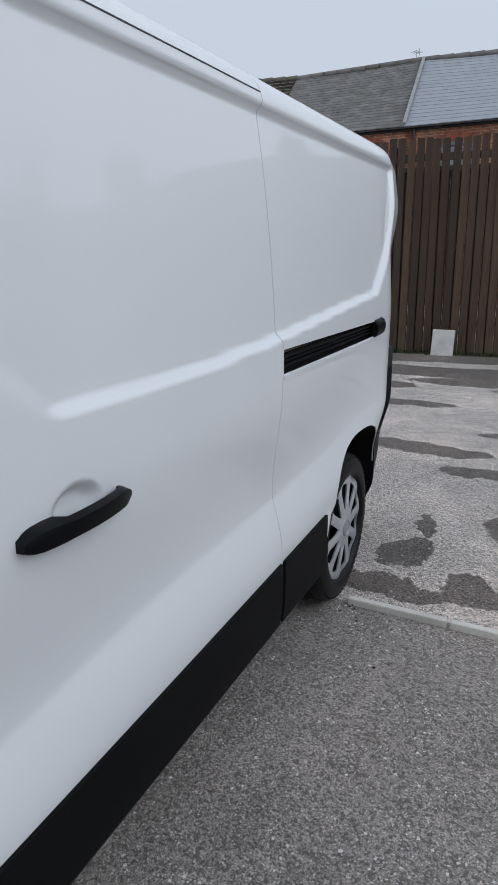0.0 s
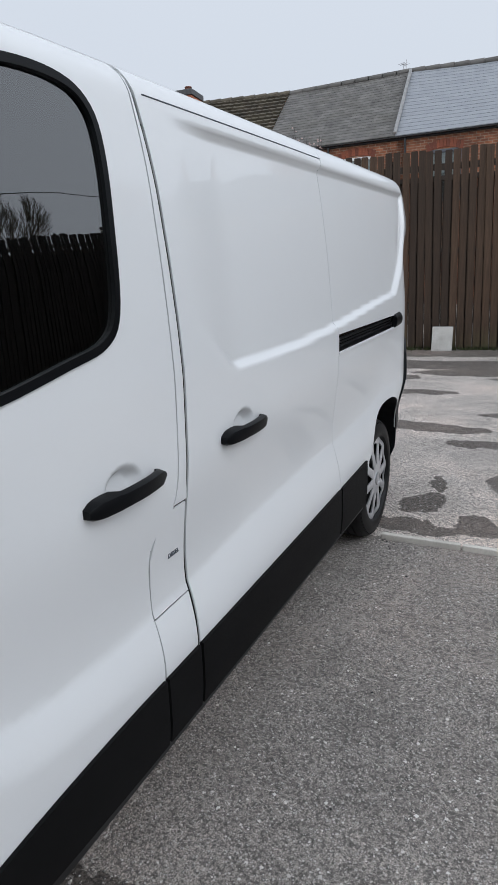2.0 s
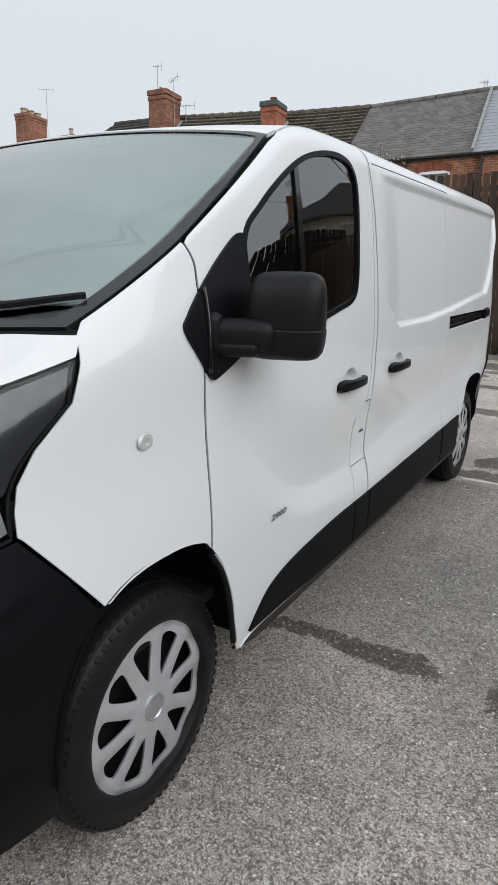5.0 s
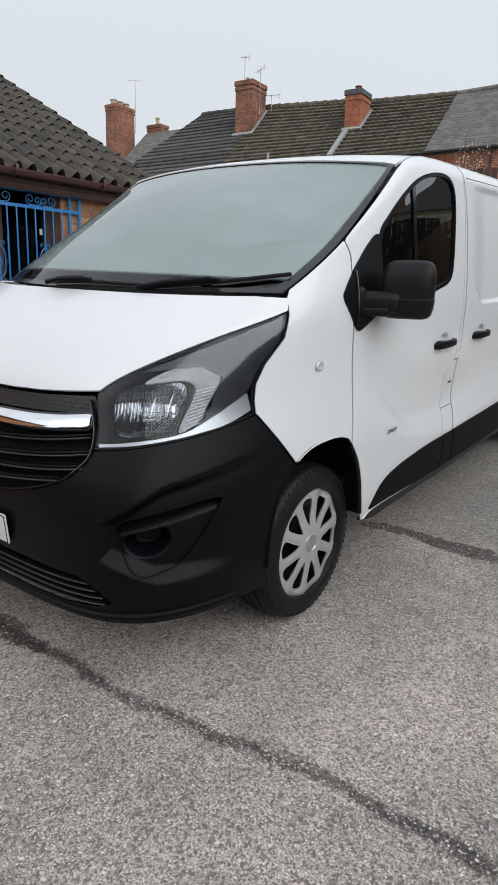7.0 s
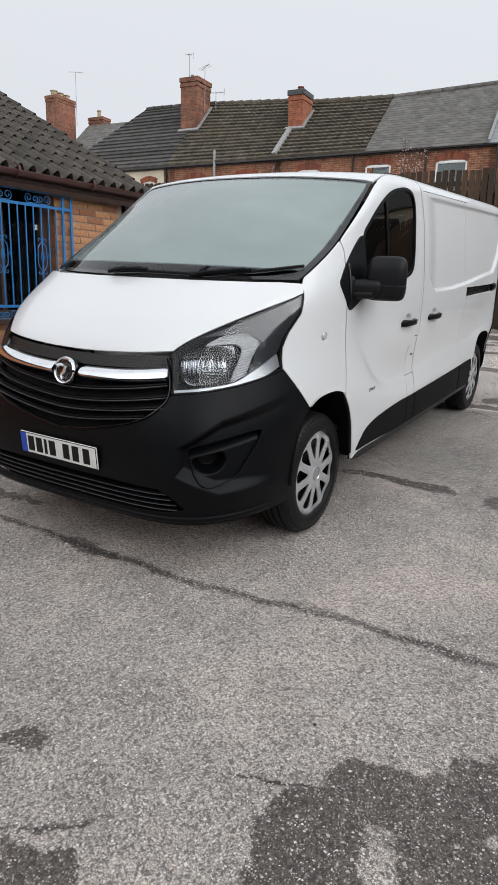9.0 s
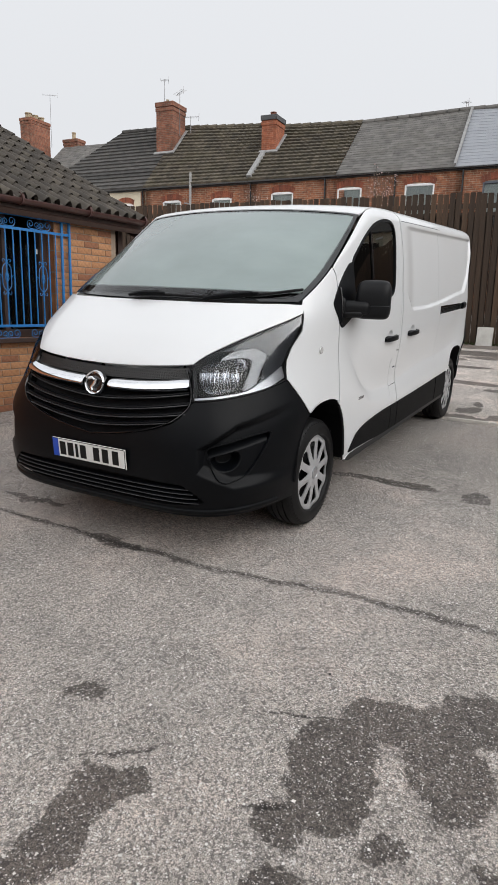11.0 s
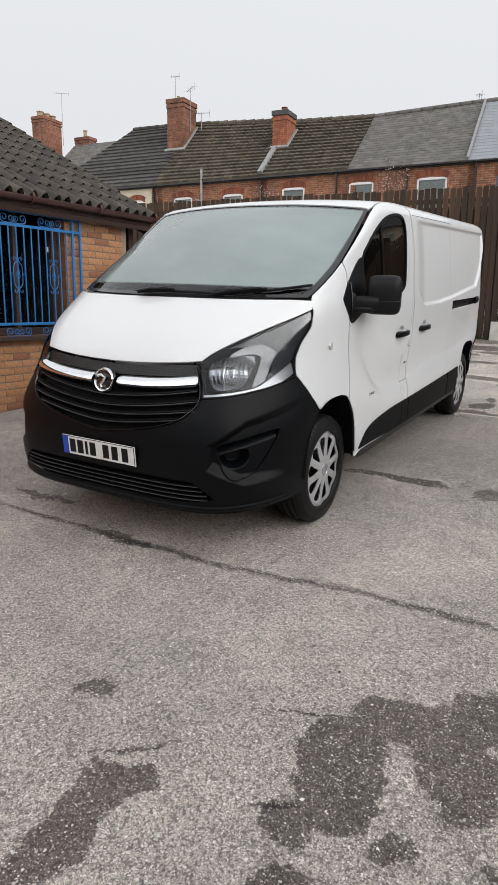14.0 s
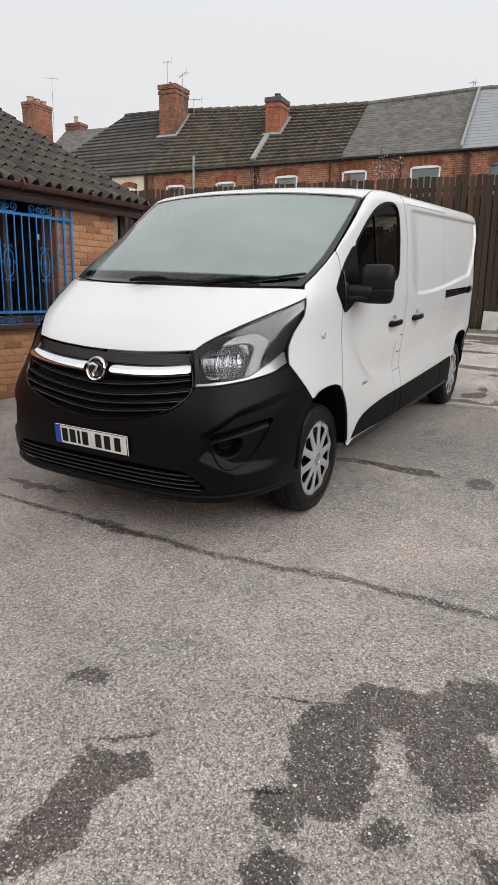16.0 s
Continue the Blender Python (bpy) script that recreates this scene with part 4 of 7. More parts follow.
    # rear corner of the black bumper
    skin_panel("rear_bumper_corner", [(3.880, .52), (3.876, .60), (3.906, .664), (3.966, .774), (4.036, .864), (4.155, .954), (4.34, 1.024), (4.446, 1.052), (4.446, .52), (4.25, .45), (4.05, .36), (3.90, .30), (3.885, .40)], on_tail, BLACK, van, gap=0.03, lift=0.005, thick=0.02, mirror=mirror, label="black plastic bumper corner")
    # mirror foot and sail
    skin_panel("mirror_sail", rounded([(.152, 1.335), (.175, 1.375), (.245, 1.44), (.36, 1.533), (.44, 1.585), (.468, 1.56), (.462, 1.44), (.456, 1.335), (.45, 1.285), (.37, 1.245), (.29, 1.212), (.246, 1.204), (.205, 1.255)], 4, True), on_side, BLACK, door, gap=0.02, lift=0.009, thick=0.014, mirror=mirror, label="black plastic mirror mount")
    skin_bar("mount_seam", [(.250, 1.44), (.243, 1.36), (.232, 1.27), (.230, 1.225)], on_side, 0.010, 0.010, GLOSS_BLACK, door, lift=0.014, mirror=mirror)
    return wing, door, slide, quarter, flap


near_wing, near_door, near_slide, near_quarter, near_flap = flank(False)
far_wing, far_door, far_slide, far_quarter, far_flap = flank(True)


def door_handle(cy, cz, parent, sgn=1):
    """A bowed grip with a lock cap at its front end."""
    x0 = float(side_x(cy - 0.12, cz))
    bm = bmesh.new()
    rings = []
    n = 18
    for k in range(n + 1):
        t = k / n
        y = cy - 0.140 + 0.275 * t
        base = float(side_x(cy - .13, cz) * (1 - t) + side_x(cy + .13, cz) * t)
        out = 0.012 + 0.026 * math.sin(math.pi * min(1, t * 1.02)) ** 0.7
        h = (0.019 if t > 0.3 else 0.021) * (0.45 + 0.55 * min(1.0, min(t, 1 - t) / 0.10) ** 0.5)
        z = cz - 0.006 + 0.004 * math.sin(math.pi * t) - 0.0 * t
        d = 0.012 if 0.28 < t < 0.93 else 0.030
        ring = []
        for a, b in ((-1, -1), (-1.0, 0.35), (-0.75, 0.85), (-0.35, 1.0), (0.35, 1.0), (0.8, 0.8), (1.0, 0.3), (1, -1)):
            ring.append(bm.verts.new((sgn * (base + out - d / 2 + b * d / 2 + (0.006 if b > 0.5 else 0)), y, z + a * h)))
        rings.append(ring)
    for p, q in zip(rings, rings[1:]):
        for k in range(8):
            bm.faces.new((p[k], p[(k + 1) % 8], q[(k + 1) % 8], q[k]))
    bm.faces.new(rings[0])
    bm.faces.new(rings[-1][::-1])
    ob = part("door_handle", bm, BLACK, parent, "black plastic pull handle", smooth=True)
    return ob


door_handle(1.175, 1.066, near_door)
door_handle(1.750, 1.066, near_slide)
door_handle(1.175, 1.066, far_door, -1)


def wing_mirror(door, sgn):
    turn = pose(1.066, 0.418, 1.366, 0, 0, 16)

    def shell(name, levels, label):
        """Rounded level rings from the bottom up: (z, inner x, outer x, front y, rear y)."""
        bm = bmesh.new()
        rings = []
        for z, x0, x1, y0, y1 in levels:
            ring = []
            for k in range(28):
                a = 2 * math.pi * k / 28
                cx, sy = math.cos(a), math.sin(a)
                px = (x0 + x1) / 2 + (x1 - x0) / 2 * math.copysign(abs(cx) ** 0.5, cx)
                py = (y0 + y1) / 2 + (y1 - y0) / 2 * math.copysign(abs(sy) ** 0.62, sy)
                ring.append(bm.verts.new(turn @ Vector((px, py, z))))
            rings.append(ring)
        for p, q in zip(rings, rings[1:]):
            for k in range(28):
                bm.faces.new((p[k], p[(k + 1) % 28], q[(k + 1) % 28], q[k]))
        bm.faces.new(rings[0][::-1])
        bm.faces.new(rings[-1])
        if sgn < 0:
            bmesh.ops.scale(bm, vec=(-1, 1, 1), verts=bm.verts)
        return part(name, bm, MIRROR_SHELL, door, label, smooth=True)

    shell("mirror_head", [(-.030, -.108, .113, -.074, .064), (.010, -.104, .114, -.076, .064), (.050, -.099, .113, -.074, .063), (.078, -.093, .110, -.068, .062), (.098, -.084, .103, -.058, .058), (.110, -.071, .091, -.044, .050), (.116, -.052, .072, -.026, .036), (.118, -.02, .04, -.008, .012)], "rounded black plastic mirror housing")
    shell("mirror_base", [(-.118, -.02, .05, -.010, .015), (-.116, -.062, .078, -.034, .036), (-.110, -.088, .096, -.054, .052), (-.098, -.102, .106, -.066, .060), (-.075, -.109, .112, -.074, .064), (-.048, -.110, .1145, -.076, .065), (-.036, -.110, .1150, -.0765, .065), (-.030, -.106, .111, -.072, .062)], "black plastic lower mirror housing")
    aim = Euler((0, 0, radians(24))).to_matrix()
    for name, c, size, bev in (("mirror_arm", (0.972, 0.332, 1.318), (0.21, 0.100, 0.086), 0.034), ("arm_cover", (0.962, 0.322, 1.283), (0.150, 0.090, 0.046), 0.021), ("arm_collar", (0.912, 0.300, 1.322), (0.055, 0.108, 0.116), 0.026)):
        arm = bmesh.new()
        box_into(arm, c, size, bev, aim, 5)
        if sgn < 0:
            bmesh.ops.scale(arm, vec=(-1, 1, 1), verts=arm.verts)
        part(name, arm, MIRROR_SHELL, door, smooth=True)
    glass = bmesh.new()
    box_into(glass, (0.004, 0.064, 0.0), (0.165, 0.006, 0.195), 0.02)
    bmesh.ops.transform(glass, matrix=turn, verts=glass.verts)
    if sgn < 0:
        bmesh.ops.scale(glass, vec=(-1, 1, 1), verts=glass.verts)
    part("mirror_glass", glass, CHROME, door, "silvered mirror glass")


wing_mirror(near_door, 1)
wing_mirror(far_door, -1)


def side_repeater(sgn):
    y, z = -0.012, 1.088
    x = float(side_x(y, z))
    bm = lathe([(0, 0.0), (0.007, 0.010), (0.006, 0.019), (0, 0.023)], 20)
    bmesh.ops.scale(bm, vec=(1, 1.3, 1), verts=bm.verts)
    bmesh.ops.transform(bm, matrix=pose(sgn * x, y, z, 0, 0, 4 if sgn > 0 else 176), verts=bm.verts)
    part("side_repeater", bm, FROST, near_wing if sgn > 0 else far_wing, "clear round indicator lens", smooth=True)


side_repeater(1)
side_repeater(-1)


# ---- bonnet, roof, windscreen ----
edge = nose_uv(*LAMP_TOP)
front = nose_uv((.523, -.748, 1.058), (.41, -.80, 1.050), (.29, -.83, 1.041), (.15, -.845, 1.034), (0, -.85, 1.031))
rear = nose_uv((.845, -.135, 1.345), (.77, -.24, 1.352), (.51, -.40, 1.352), (.2, -.445, 1.352), (0, -.45, 1.352))
lampside = [(u - 0.0, z + 0.006) for u, z in rounded(edge, 5)]
half = list(reversed(front))[:-1] + lampside + rear[:-1]
loop = half + [rear[-1]] + [(2 * MID - u, z) for u, z in reversed(half[1:])]
skin_panel("bonnet", loop, on_front, WHITE, van, gap=0.02, lift=0.004, thick=0.012, label="white bonnet")

skin_panel("roof", [(-1, 0), (-.5, 0), (0, 0), (.5, 0), (1, 0), (1, 3.65), (-1, 3.65)], on_roof, WHITE, van, gap=0.05, stretch=(0.82, 1.0), thick=0.01, label="white roof skin")
for sgn in (False, True):
    # raised grey strip: the shade in the gap below the roof, as colour
    skin_bar("roof_seam", [(1.46, 1.897), (1.9, 1.898), (2.3, 1.898), (2.634, 1.897)], on_side, 0.0030, 0.005, GREY_FRAME, van, lift=0.0002, mirror=sgn)

half = [(.0, .022), (.5, .024), (.88, .028), (.925, .040), (.940, .10), (.948, .30), (.954, .55), (.960, .80), (.960, .90), (.945, .945), (.88, .957), (.5, .962), (.0, .964)]
pane_loop = [(u + 0.022 * step(u, 0.85, 0.93) * (1 - 0.6 * v), v) for u, v in half] + [(-u + 0.045 * step(u, 0.8, 0.92) * (1 - v) ** 1.5, v) for u, v in reversed(half[1:-1])]
pane = skin_panel("windscreen", pane_loop, on_screen, MIST, van, gap=0.03, lift=0.0, thick=0.004, uv=True, stretch=(0.85, 1.25), label="misted windscreen glass")
pane.visible_shadow = False
rim = [(-.997, 0.0), (-.5, 0.0), (0, 0.0), (.5, 0.0), (.997, 0.0), (.997, .5), (.985, .955), (.93, .966), (.5, .972), (0, .974), (-.5, .972), (-.93, .966), (-.985, .955), (-.997, .5)]
skin_panel("windscreen_surround", rim, on_screen, FRIT, van, holes=[pane_loop], gap=0.03, lift=0.003, thick=0.012, stretch=(0.85, 1.25), label="black windscreen surround and cowl")
lip = [(.990, .961), (.93, .972), (.5, .978), (0, .980), (-.5, .978), (-.93, .972), (-.990, .961), (-.999, .999), (-.5, .999), (0, .999), (.5, .999), (.999, .999)]
skin_panel("roof_lip", lip, on_screen, WHITE, van, gap=0.02, lift=0.004, thick=0.012, stretch=(0.85, 1.25), label="white front edge of the roof")



def wiper(points, spindle):
    """Arm and blade lying on the foot of the screen."""
    pts = rounded(points, 6)
    P = on_screen(np.array([p[0] for p in pts]), np.array([p[1] for p in pts])) + np.array((0, -0.008, 0.012))
    w = part("wiper_blade", tube([tuple(p) for p in P], 0.008, 6), RUBBER, van, "black wiper blade", smooth=True)
    k = int(len(P) * spindle)
    arm = bmesh.new()
    tube_into(arm, [tuple(P[k] + np.array((0, -0.006, 0.012))), tuple(P[k // 2] + np.array((0.0, -0.02, 0.012))), tuple(P[0] + np.array((0, -0.035, 0.0)))], 0.011, 6)
    box_into(arm, tuple(P[k] + np.array((0, -0.004, 0.010))), (0.085, 0.022, 0.018), 0.006)
    part("wiper_arm", arm, BLACK, w, smooth=True)


wiper([(-.12, .006), (.02, .014), (.20, .018), (.50, .010)], 0.5)
wiper([(.46, .002), (.62, .020), (.82, .062), (.965, .112)], 0.5)


# ---- nose: headlights, grille, bumper ----
def headlight(mirror):
    loop = rounded(nose_uv(*LAMP_TOP), 4) + rounded(nose_uv(*LAMP_REAR), 4) + rounded(nose_uv(*LAMP_LOW), 4) + nose_uv((.562, -.79, .95), (.542, -.77, 1.0))
    lens = skin_panel("headlight", loop, on_front, LENS, van, gap=0.022, lift=0.004, thick=0.004, mirror=mirror, label="clear headlight with smoked inner housing and chrome reflectors")
    lens.visible_shadow = False
    inner = shrink(loop, 0.004)
    skin_panel("headlight_housing", inner, on_front, RUBBER, lens, gap=0.03, lift=-0.105, thick=0.004, mirror=mirror, label="dark housing")
    skin_panel("headlight_rim", shrink(loop, -0.003), on_front, RUBBER, lens, holes=[shrink(loop, 0.004)], gap=0.025, lift=0.001, thick=0.112, mirror=mirror)
    # smoked inner panel towards the wing
    smoke = nose_uv((.60, -.62, 1.125), (.70, -.47, 1.187), (.80, -.29, 1.252), (.852, -.175, 1.287), (.868, -.205, 1.21), (.853, -.302, 1.122), (.848, -.352, 1.06), (.846, -.38, 1.034), (.822, -.45, 1.000), (.798, -.52, .968), (.79, -.44, 1.10), (.74, -.49, 1.140))
    skin_panel("smoked_panel", smoke, on_front, SATIN_DARK, lens, gap=0.025, lift=-0.009, thick=0.003, mirror=mirror, label="glossy black inner panel")
    # main reflector: a deep fluted bowl
    (bu, bv), (eu, _) = nose_uv((.662, -.70, 1.0), (.735, -.60, 1.0))
    wide = abs(eu - bu)

    def on_bowl(u, v):
        q = ((u - bu) / (wide * 1.25)) ** 2 + ((v - bv) / 0.088) ** 2
        d = 0.020 + 0.090 * np.clip(1 - q, 0, 1) ** 0.7
        d = d + 0.0060 * np.sin(2 * math.pi * (u - bu) / 0.024) * step(v, bv - 0.06, bv - 0.02)
        d = d + 0.0030 * np.sin(2 * math.pi * v / 0.015) * (1 - step(v, bv - 0.025, bv - 0.01)) * step(bu - u, -0.01, 0.02)
        ph = np.radians(u / UNIT)
        return on_front(u, v) - np.stack([d * np.cos(ph), -d * np.sin(ph), 0 * d], 1)

    bowl = rounded(nose_uv((.575, -.72, 1.040), (.625, -.66, 1.068), (.682, -.602, 1.081), (.720, -.559, 1.080), (.738, -.565, 1.041), (.742, -.60, .995), (.736, -.63, .953), (.715, -.675, .925), (.65, -.74, .917), (.605, -.765, .935), (.580, -.755, .985)), 3, True)
    skin_panel("reflector", bowl, on_bowl, REFLECTOR, lens, gap=0.007, thick=0.003, mirror=mirror, label="fluted chrome reflector bowl")
    for k in range(5):
        u0, v0 = nose_uv((.640 + .020 * k, -.715 + .024 * k, 1.028 + .004 * k))[0]
        skin_bar("reflector_rib", [(u0, v0 - 0.045), (u0 - 0.004, v0 - 0.02), (u0 - 0.01, v0 + 0.02)], on_front, 0.004, 0.008, DARK_CHROME if k % 2 else CHROME, lens, lift=-0.052, mirror=mirror, n=2)
    # indicator sweeping over the reflector and down beside it
    ind = rounded(nose_uv((.628, -.640, 1.092), (.662, -.578, 1.127), (.70, -.53, 1.142), (.736, -.489, 1.148), (.77, -.449, 1.140), (.788, -.446, 1.104), (.792, -.471, 1.062), (.790, -.52, 1.005), (.784, -.556, .962), (.757, -.616, .932), (.748, -.60, .960), (.755, -.555, 1.025), (.748, -.527, 1.072), (.721, -.545, 1.096), (.68, -.595, 1.096)), 3, True)
    skin_panel("indicator", ind, on_front, INDICATOR, lens, gap=0.012, lift=-0.014, thick=0.01, mirror=mirror, label="ribbed clear indicator")
    for k in range(11):
        t = k / 10
        line = nose_uv((.762 - .006 * t, -.600 + .065 * t, .945 + .115 * t), (.786 + .004 * t, -.552 + .075 * t, .958 + .112 * t))
        skin_bar("indicator_rib", line, on_front, 0.0035, 0.010, SATIN, lens, lift=-0.012, mirror=mirror, n=2)
    # bright strip along the foot, wider towards the wing
    low = rounded(nose_uv((.578, -.806, .892), (.65, -.747, .898), (.772, -.618, .911), (.837, -.474, .943), (.864, -.375, .976)), 4)
    up = rounded(nose_uv((.578, -.806, .901), (.65, -.747, .908), (.76, -.62, .927), (.80, -.525, .965), (.825, -.45, 1.000), (.848, -.378, 1.034)), 4)
    skin_panel("bright_strip", low + list(reversed(up)), on_front, SATIN, lens, gap=0.012, lift=-0.004, thick=0.02, mirror=mirror, label="chrome strip and clear side marker")


SATIN_DARK = plain("smoked_panel", (0.034, 0.036, 0.041), 0.20, 0.0, 0.35)
REFLECTOR = plain("silvered_reflector", (0.50, 0.51, 0.53), 0.05, 1.0)
INDICATOR = speckled("ribbed_indicator", (0.34, 0.345, 0.355), (0.86, 0.87, 0.89), 0.2, 45, 230, 0.9, 0.55, 0.006)
headlight(False)
headlight(True)

# bumper shell
top = nose_uv((.951, -.225, .754), (.93, -.29, .85), (.885, -.372, .955)) + rounded(nose_uv(*[(x, y, z - .006) for x, y, z in LAMP_LOW]), 4)[1:] + rounded(nose_uv(*GRILLE_EDGE), 5)
wheel_edge = [(u, z) for u, z in nose_uv(*[(float(side_x(y, z)), y, z) for y, z in arch(0.0, ARCH_A, ARCH_B, 128, 178, 10)])]
bottom = nose_uv((.93, -.36, .305), (.90, -.50, .298), (.84, -.64, .292), (.74, -.77, .288), (.62, -.86, .286), (.48, -.91, .285), (.25, -.93, .284), (0, -.935, .284))
half = list(reversed(bottom))[:-1] + [bottom[0]] + list(reversed(wheel_edge)) + top
loop = half[:-1] + [top[-1]] + [(2 * MID - u, z) for u, z in reversed(half[1:-1])]
INTAKE = both(nose_uv((0, -.95, .338), (.3, -.945, .340), (.5, -.92, .345), (.62, -.875, .356), (.665, -.85, .374), (.62, -.87, .420), (.56, -.905, .464), (.34, -.945, .470), (0, -.965, .468)))
fog = rounded(nose_uv((.682, -.85, .648), (.75, -.78, .678), (.872, -.57, .716), (.878, -.56, .675), (.862, -.63, .58), (.832, -.69, .505), (.80, -.75, .480), (.758, -.80, .474), (.72, -.83, .505), (.692, -.85, .59)), 3, True)
fog_far = [(2 * MID - u, z) for u, z in fog]
bumper = skin_panel("front_bumper", loop, on_front, BLACK, van, holes=[INTAKE, fog, fog_far], gap=0.02, fine=[(0.90, 0.62, 0.36, 0.010), (2 * MID - 0.90, 0.62, 0.36, 0.012)], thick=0.006, label="matt black plastic front bumper")
FOG_TOP = nose_uv((.682, -.85, .648), (.872, -.57, .716))
CUP = nose_uv((.70, -.84, .585), (.80, -.71, .585), (.752, -.78, .588))


def on_fog(u, v):
    """The blank: flush above and outboard, with a deep cup under a lit shelf."""
    P = on_front(u, v)
    far = u > MID
    w = np.where(far, 2 * MID - u, u)
    ru = abs(CUP[0][0] - CUP[1][0]) / 2
    q = np.sqrt(((w - CUP[2][0]) / ru) ** 2 + ((v - 0.588) / 0.062) ** 2)
    t = np.clip((w - FOG_TOP[0][0]) / (FOG_TOP[1][0] - FOG_TOP[0][0]), 0, 1)
    brow = 0.648 + 0.068 * t
    d = 0.004 + 0.036 * step(v, brow - 0.050, brow - 0.006) + 0.075 * (1 - step(q, 0.55, 1.05)) * (1 - step(v, brow - 0.066, brow - 0.048))
    ph = np.radians(u / UNIT)
    return P - np.stack([d * np.cos(ph), -d * np.sin(ph), 0 * d], 1)


for mir in (False, True):
    blank = skin_panel("fog_lamp_blank", shrink(fog, 0.005), on_fog, BLACK, bumper, gap=0.010, fine=[(CUP[2][0], 0.60, 0.12, 0.0045)], thick=0.006, mirror=mir, label="black plastic fog lamp blank")
    skin_panel("fog_rim", shrink(fog, -0.003), on_front, BLACK, blank, holes=[shrink(fog, 0.006)], gap=0.015, lift=0.005, thick=0.045, mirror=mir)
    skin_bar("fog_bead", fog + fog[:2], on_front, 0.004, 0.004, BLACK, blank, lift=0.006, mirror=mir, n=2)
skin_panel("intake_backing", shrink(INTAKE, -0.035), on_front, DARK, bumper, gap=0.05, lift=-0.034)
for z in (.362, .387, .412, .437):
    reach = .655 - 1.05 * abs(z - .372)
    skin_bar("intake_slat", both(nose_uv((reach, -.88, z + .006), (.45, -.92, z + .003), (.25, -.945, z), (0, -.955, z - .002))), on_front, 0.010, 0.026, BLACK, bumper, lift=-0.016)
    skin_bar("slat_edge", both(nose_uv((reach, -.88, z + .002), (.45, -.92, z - .001), (.25, -.945, z - .004), (0, -.955, z - .006))), on_front, 0.004, 0.006, LIT_EDGE_BLACK, bumper, lift=-0.003)
skin_bar("bumper_lip", both(nose_uv((.90, -.50, .326), (.84, -.65, .322), (.74, -.78, .318), (.62, -.865, .315), (.4, -.92, .311), (.2, -.93, .308), (0, -.935, .306))), on_front, 0.034, 0.020, BLACK, bumper, lift=0.002)

# grille: honeycomb strip, bright bar, slats
grille_loop = both([*nose_uv((.523, -.755, 1.052))] + list(nose_uv((.552, -.80, .95), (.567, -.82, .87))) + rounded(nose_uv(*[(x, y, z + .004) for x, y, z in GRILLE_EDGE]), 4))
grille_loop = grille_loop + [(u, z) for u, z in reversed(both(nose_uv((.41, -.80, 1.043), (.29, -.83, 1.034), (.15, -.845, 1.027), (0, -.85, 1.024))))]
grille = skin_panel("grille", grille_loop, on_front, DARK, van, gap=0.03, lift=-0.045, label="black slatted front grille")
rim_line = both(rounded(nose_uv((.515, -.775, 1.03), (.552, -.80, .95), (.565, -.83, .866), (.528, -.87, .810), (.465, -.90, .768), (.34, -.94, .724), (.17, -.955, .689), (0, -.96, .669)), 3))
skin_bar("grille_rim", rim_line, on_front, 0.010, 0.03, GLOSS_BLACK, grille, lift=-0.004, n=2)
for edge_z, mid_z, reach in ((.927, .868, .540), (.878, .816, .543), (.833, .773, .525), (.786, .729, .44)):
    fall = edge_z - mid_z
    line = nose_uv((reach, -.80, edge_z), (reach * .75, -.87, mid_z + fall * .62), (reach * .5, -.895, mid_z + fall * .32), (reach * .25, -.91, mid_z + fall * .10), (0, -.92, mid_z))
    skin_bar("grille_slat", both(line), on_front, 0.020, 0.036, BLACK, grille, lift=-0.018, n=4)
    skin_bar("slat_edge", both([(u, z - 0.010) for u, z in line]), on_front, 0.007, 0.010, LIT_EDGE_BLACK, grille, lift=0.0, n=4)
mesh_loop = both(nose_uv((.530, -.765, 1.020), (.512, -.76, 1.048), (.41, -.80, 1.040), (.29, -.83, 1.031), (.15, -.845, 1.024), (0, -.85, 1.021)))
mesh_low = both(nose_uv((.532, -.785, .995), (.3, -.85, .978), (.15, -.865, .972), (0, -.87, .97)))
HEX = Nodes("perforated_black_mesh")
at = HEX.where((1, 0.02, 1))
cell = HEX.put("ShaderNodeTexVoronoi")
cell.inputs["Scale"].default_value, cell.inputs["Randomness"].default_value = 75.0, 0.0
HEX.join(at, cell.inputs["Vector"])
HEX.colour(HEX.ramp(cell.outputs["Distance"], (0.30, 0.0015), (0.38, 0.008)))
HEX.set(Roughness=0.4)
HEX.bump(HEX.ramp(cell.outputs["Distance"], (0.26, 0.0), (0.38, 1.0)), 0.9, 0.004)
skin_panel("grille_mesh", mesh_loop + list(reversed(mesh_low)), on_front, HEX.mat, grille, gap=0.02, lift=-0.012, label="perforated black mesh strip")
for sgn in (False, True):
    bar = nose_uv((.538, -.785, .968), (.40, -.84, .951), (.25, -.865, .940), (.088, -.88, .934))
    skin_bar("chrome_bar", bar, on_front, 0.070, 0.044, CHROME, grille, lift=0.006, mirror=sgn, label="polished chrome bar", n=8, lean=0.55)


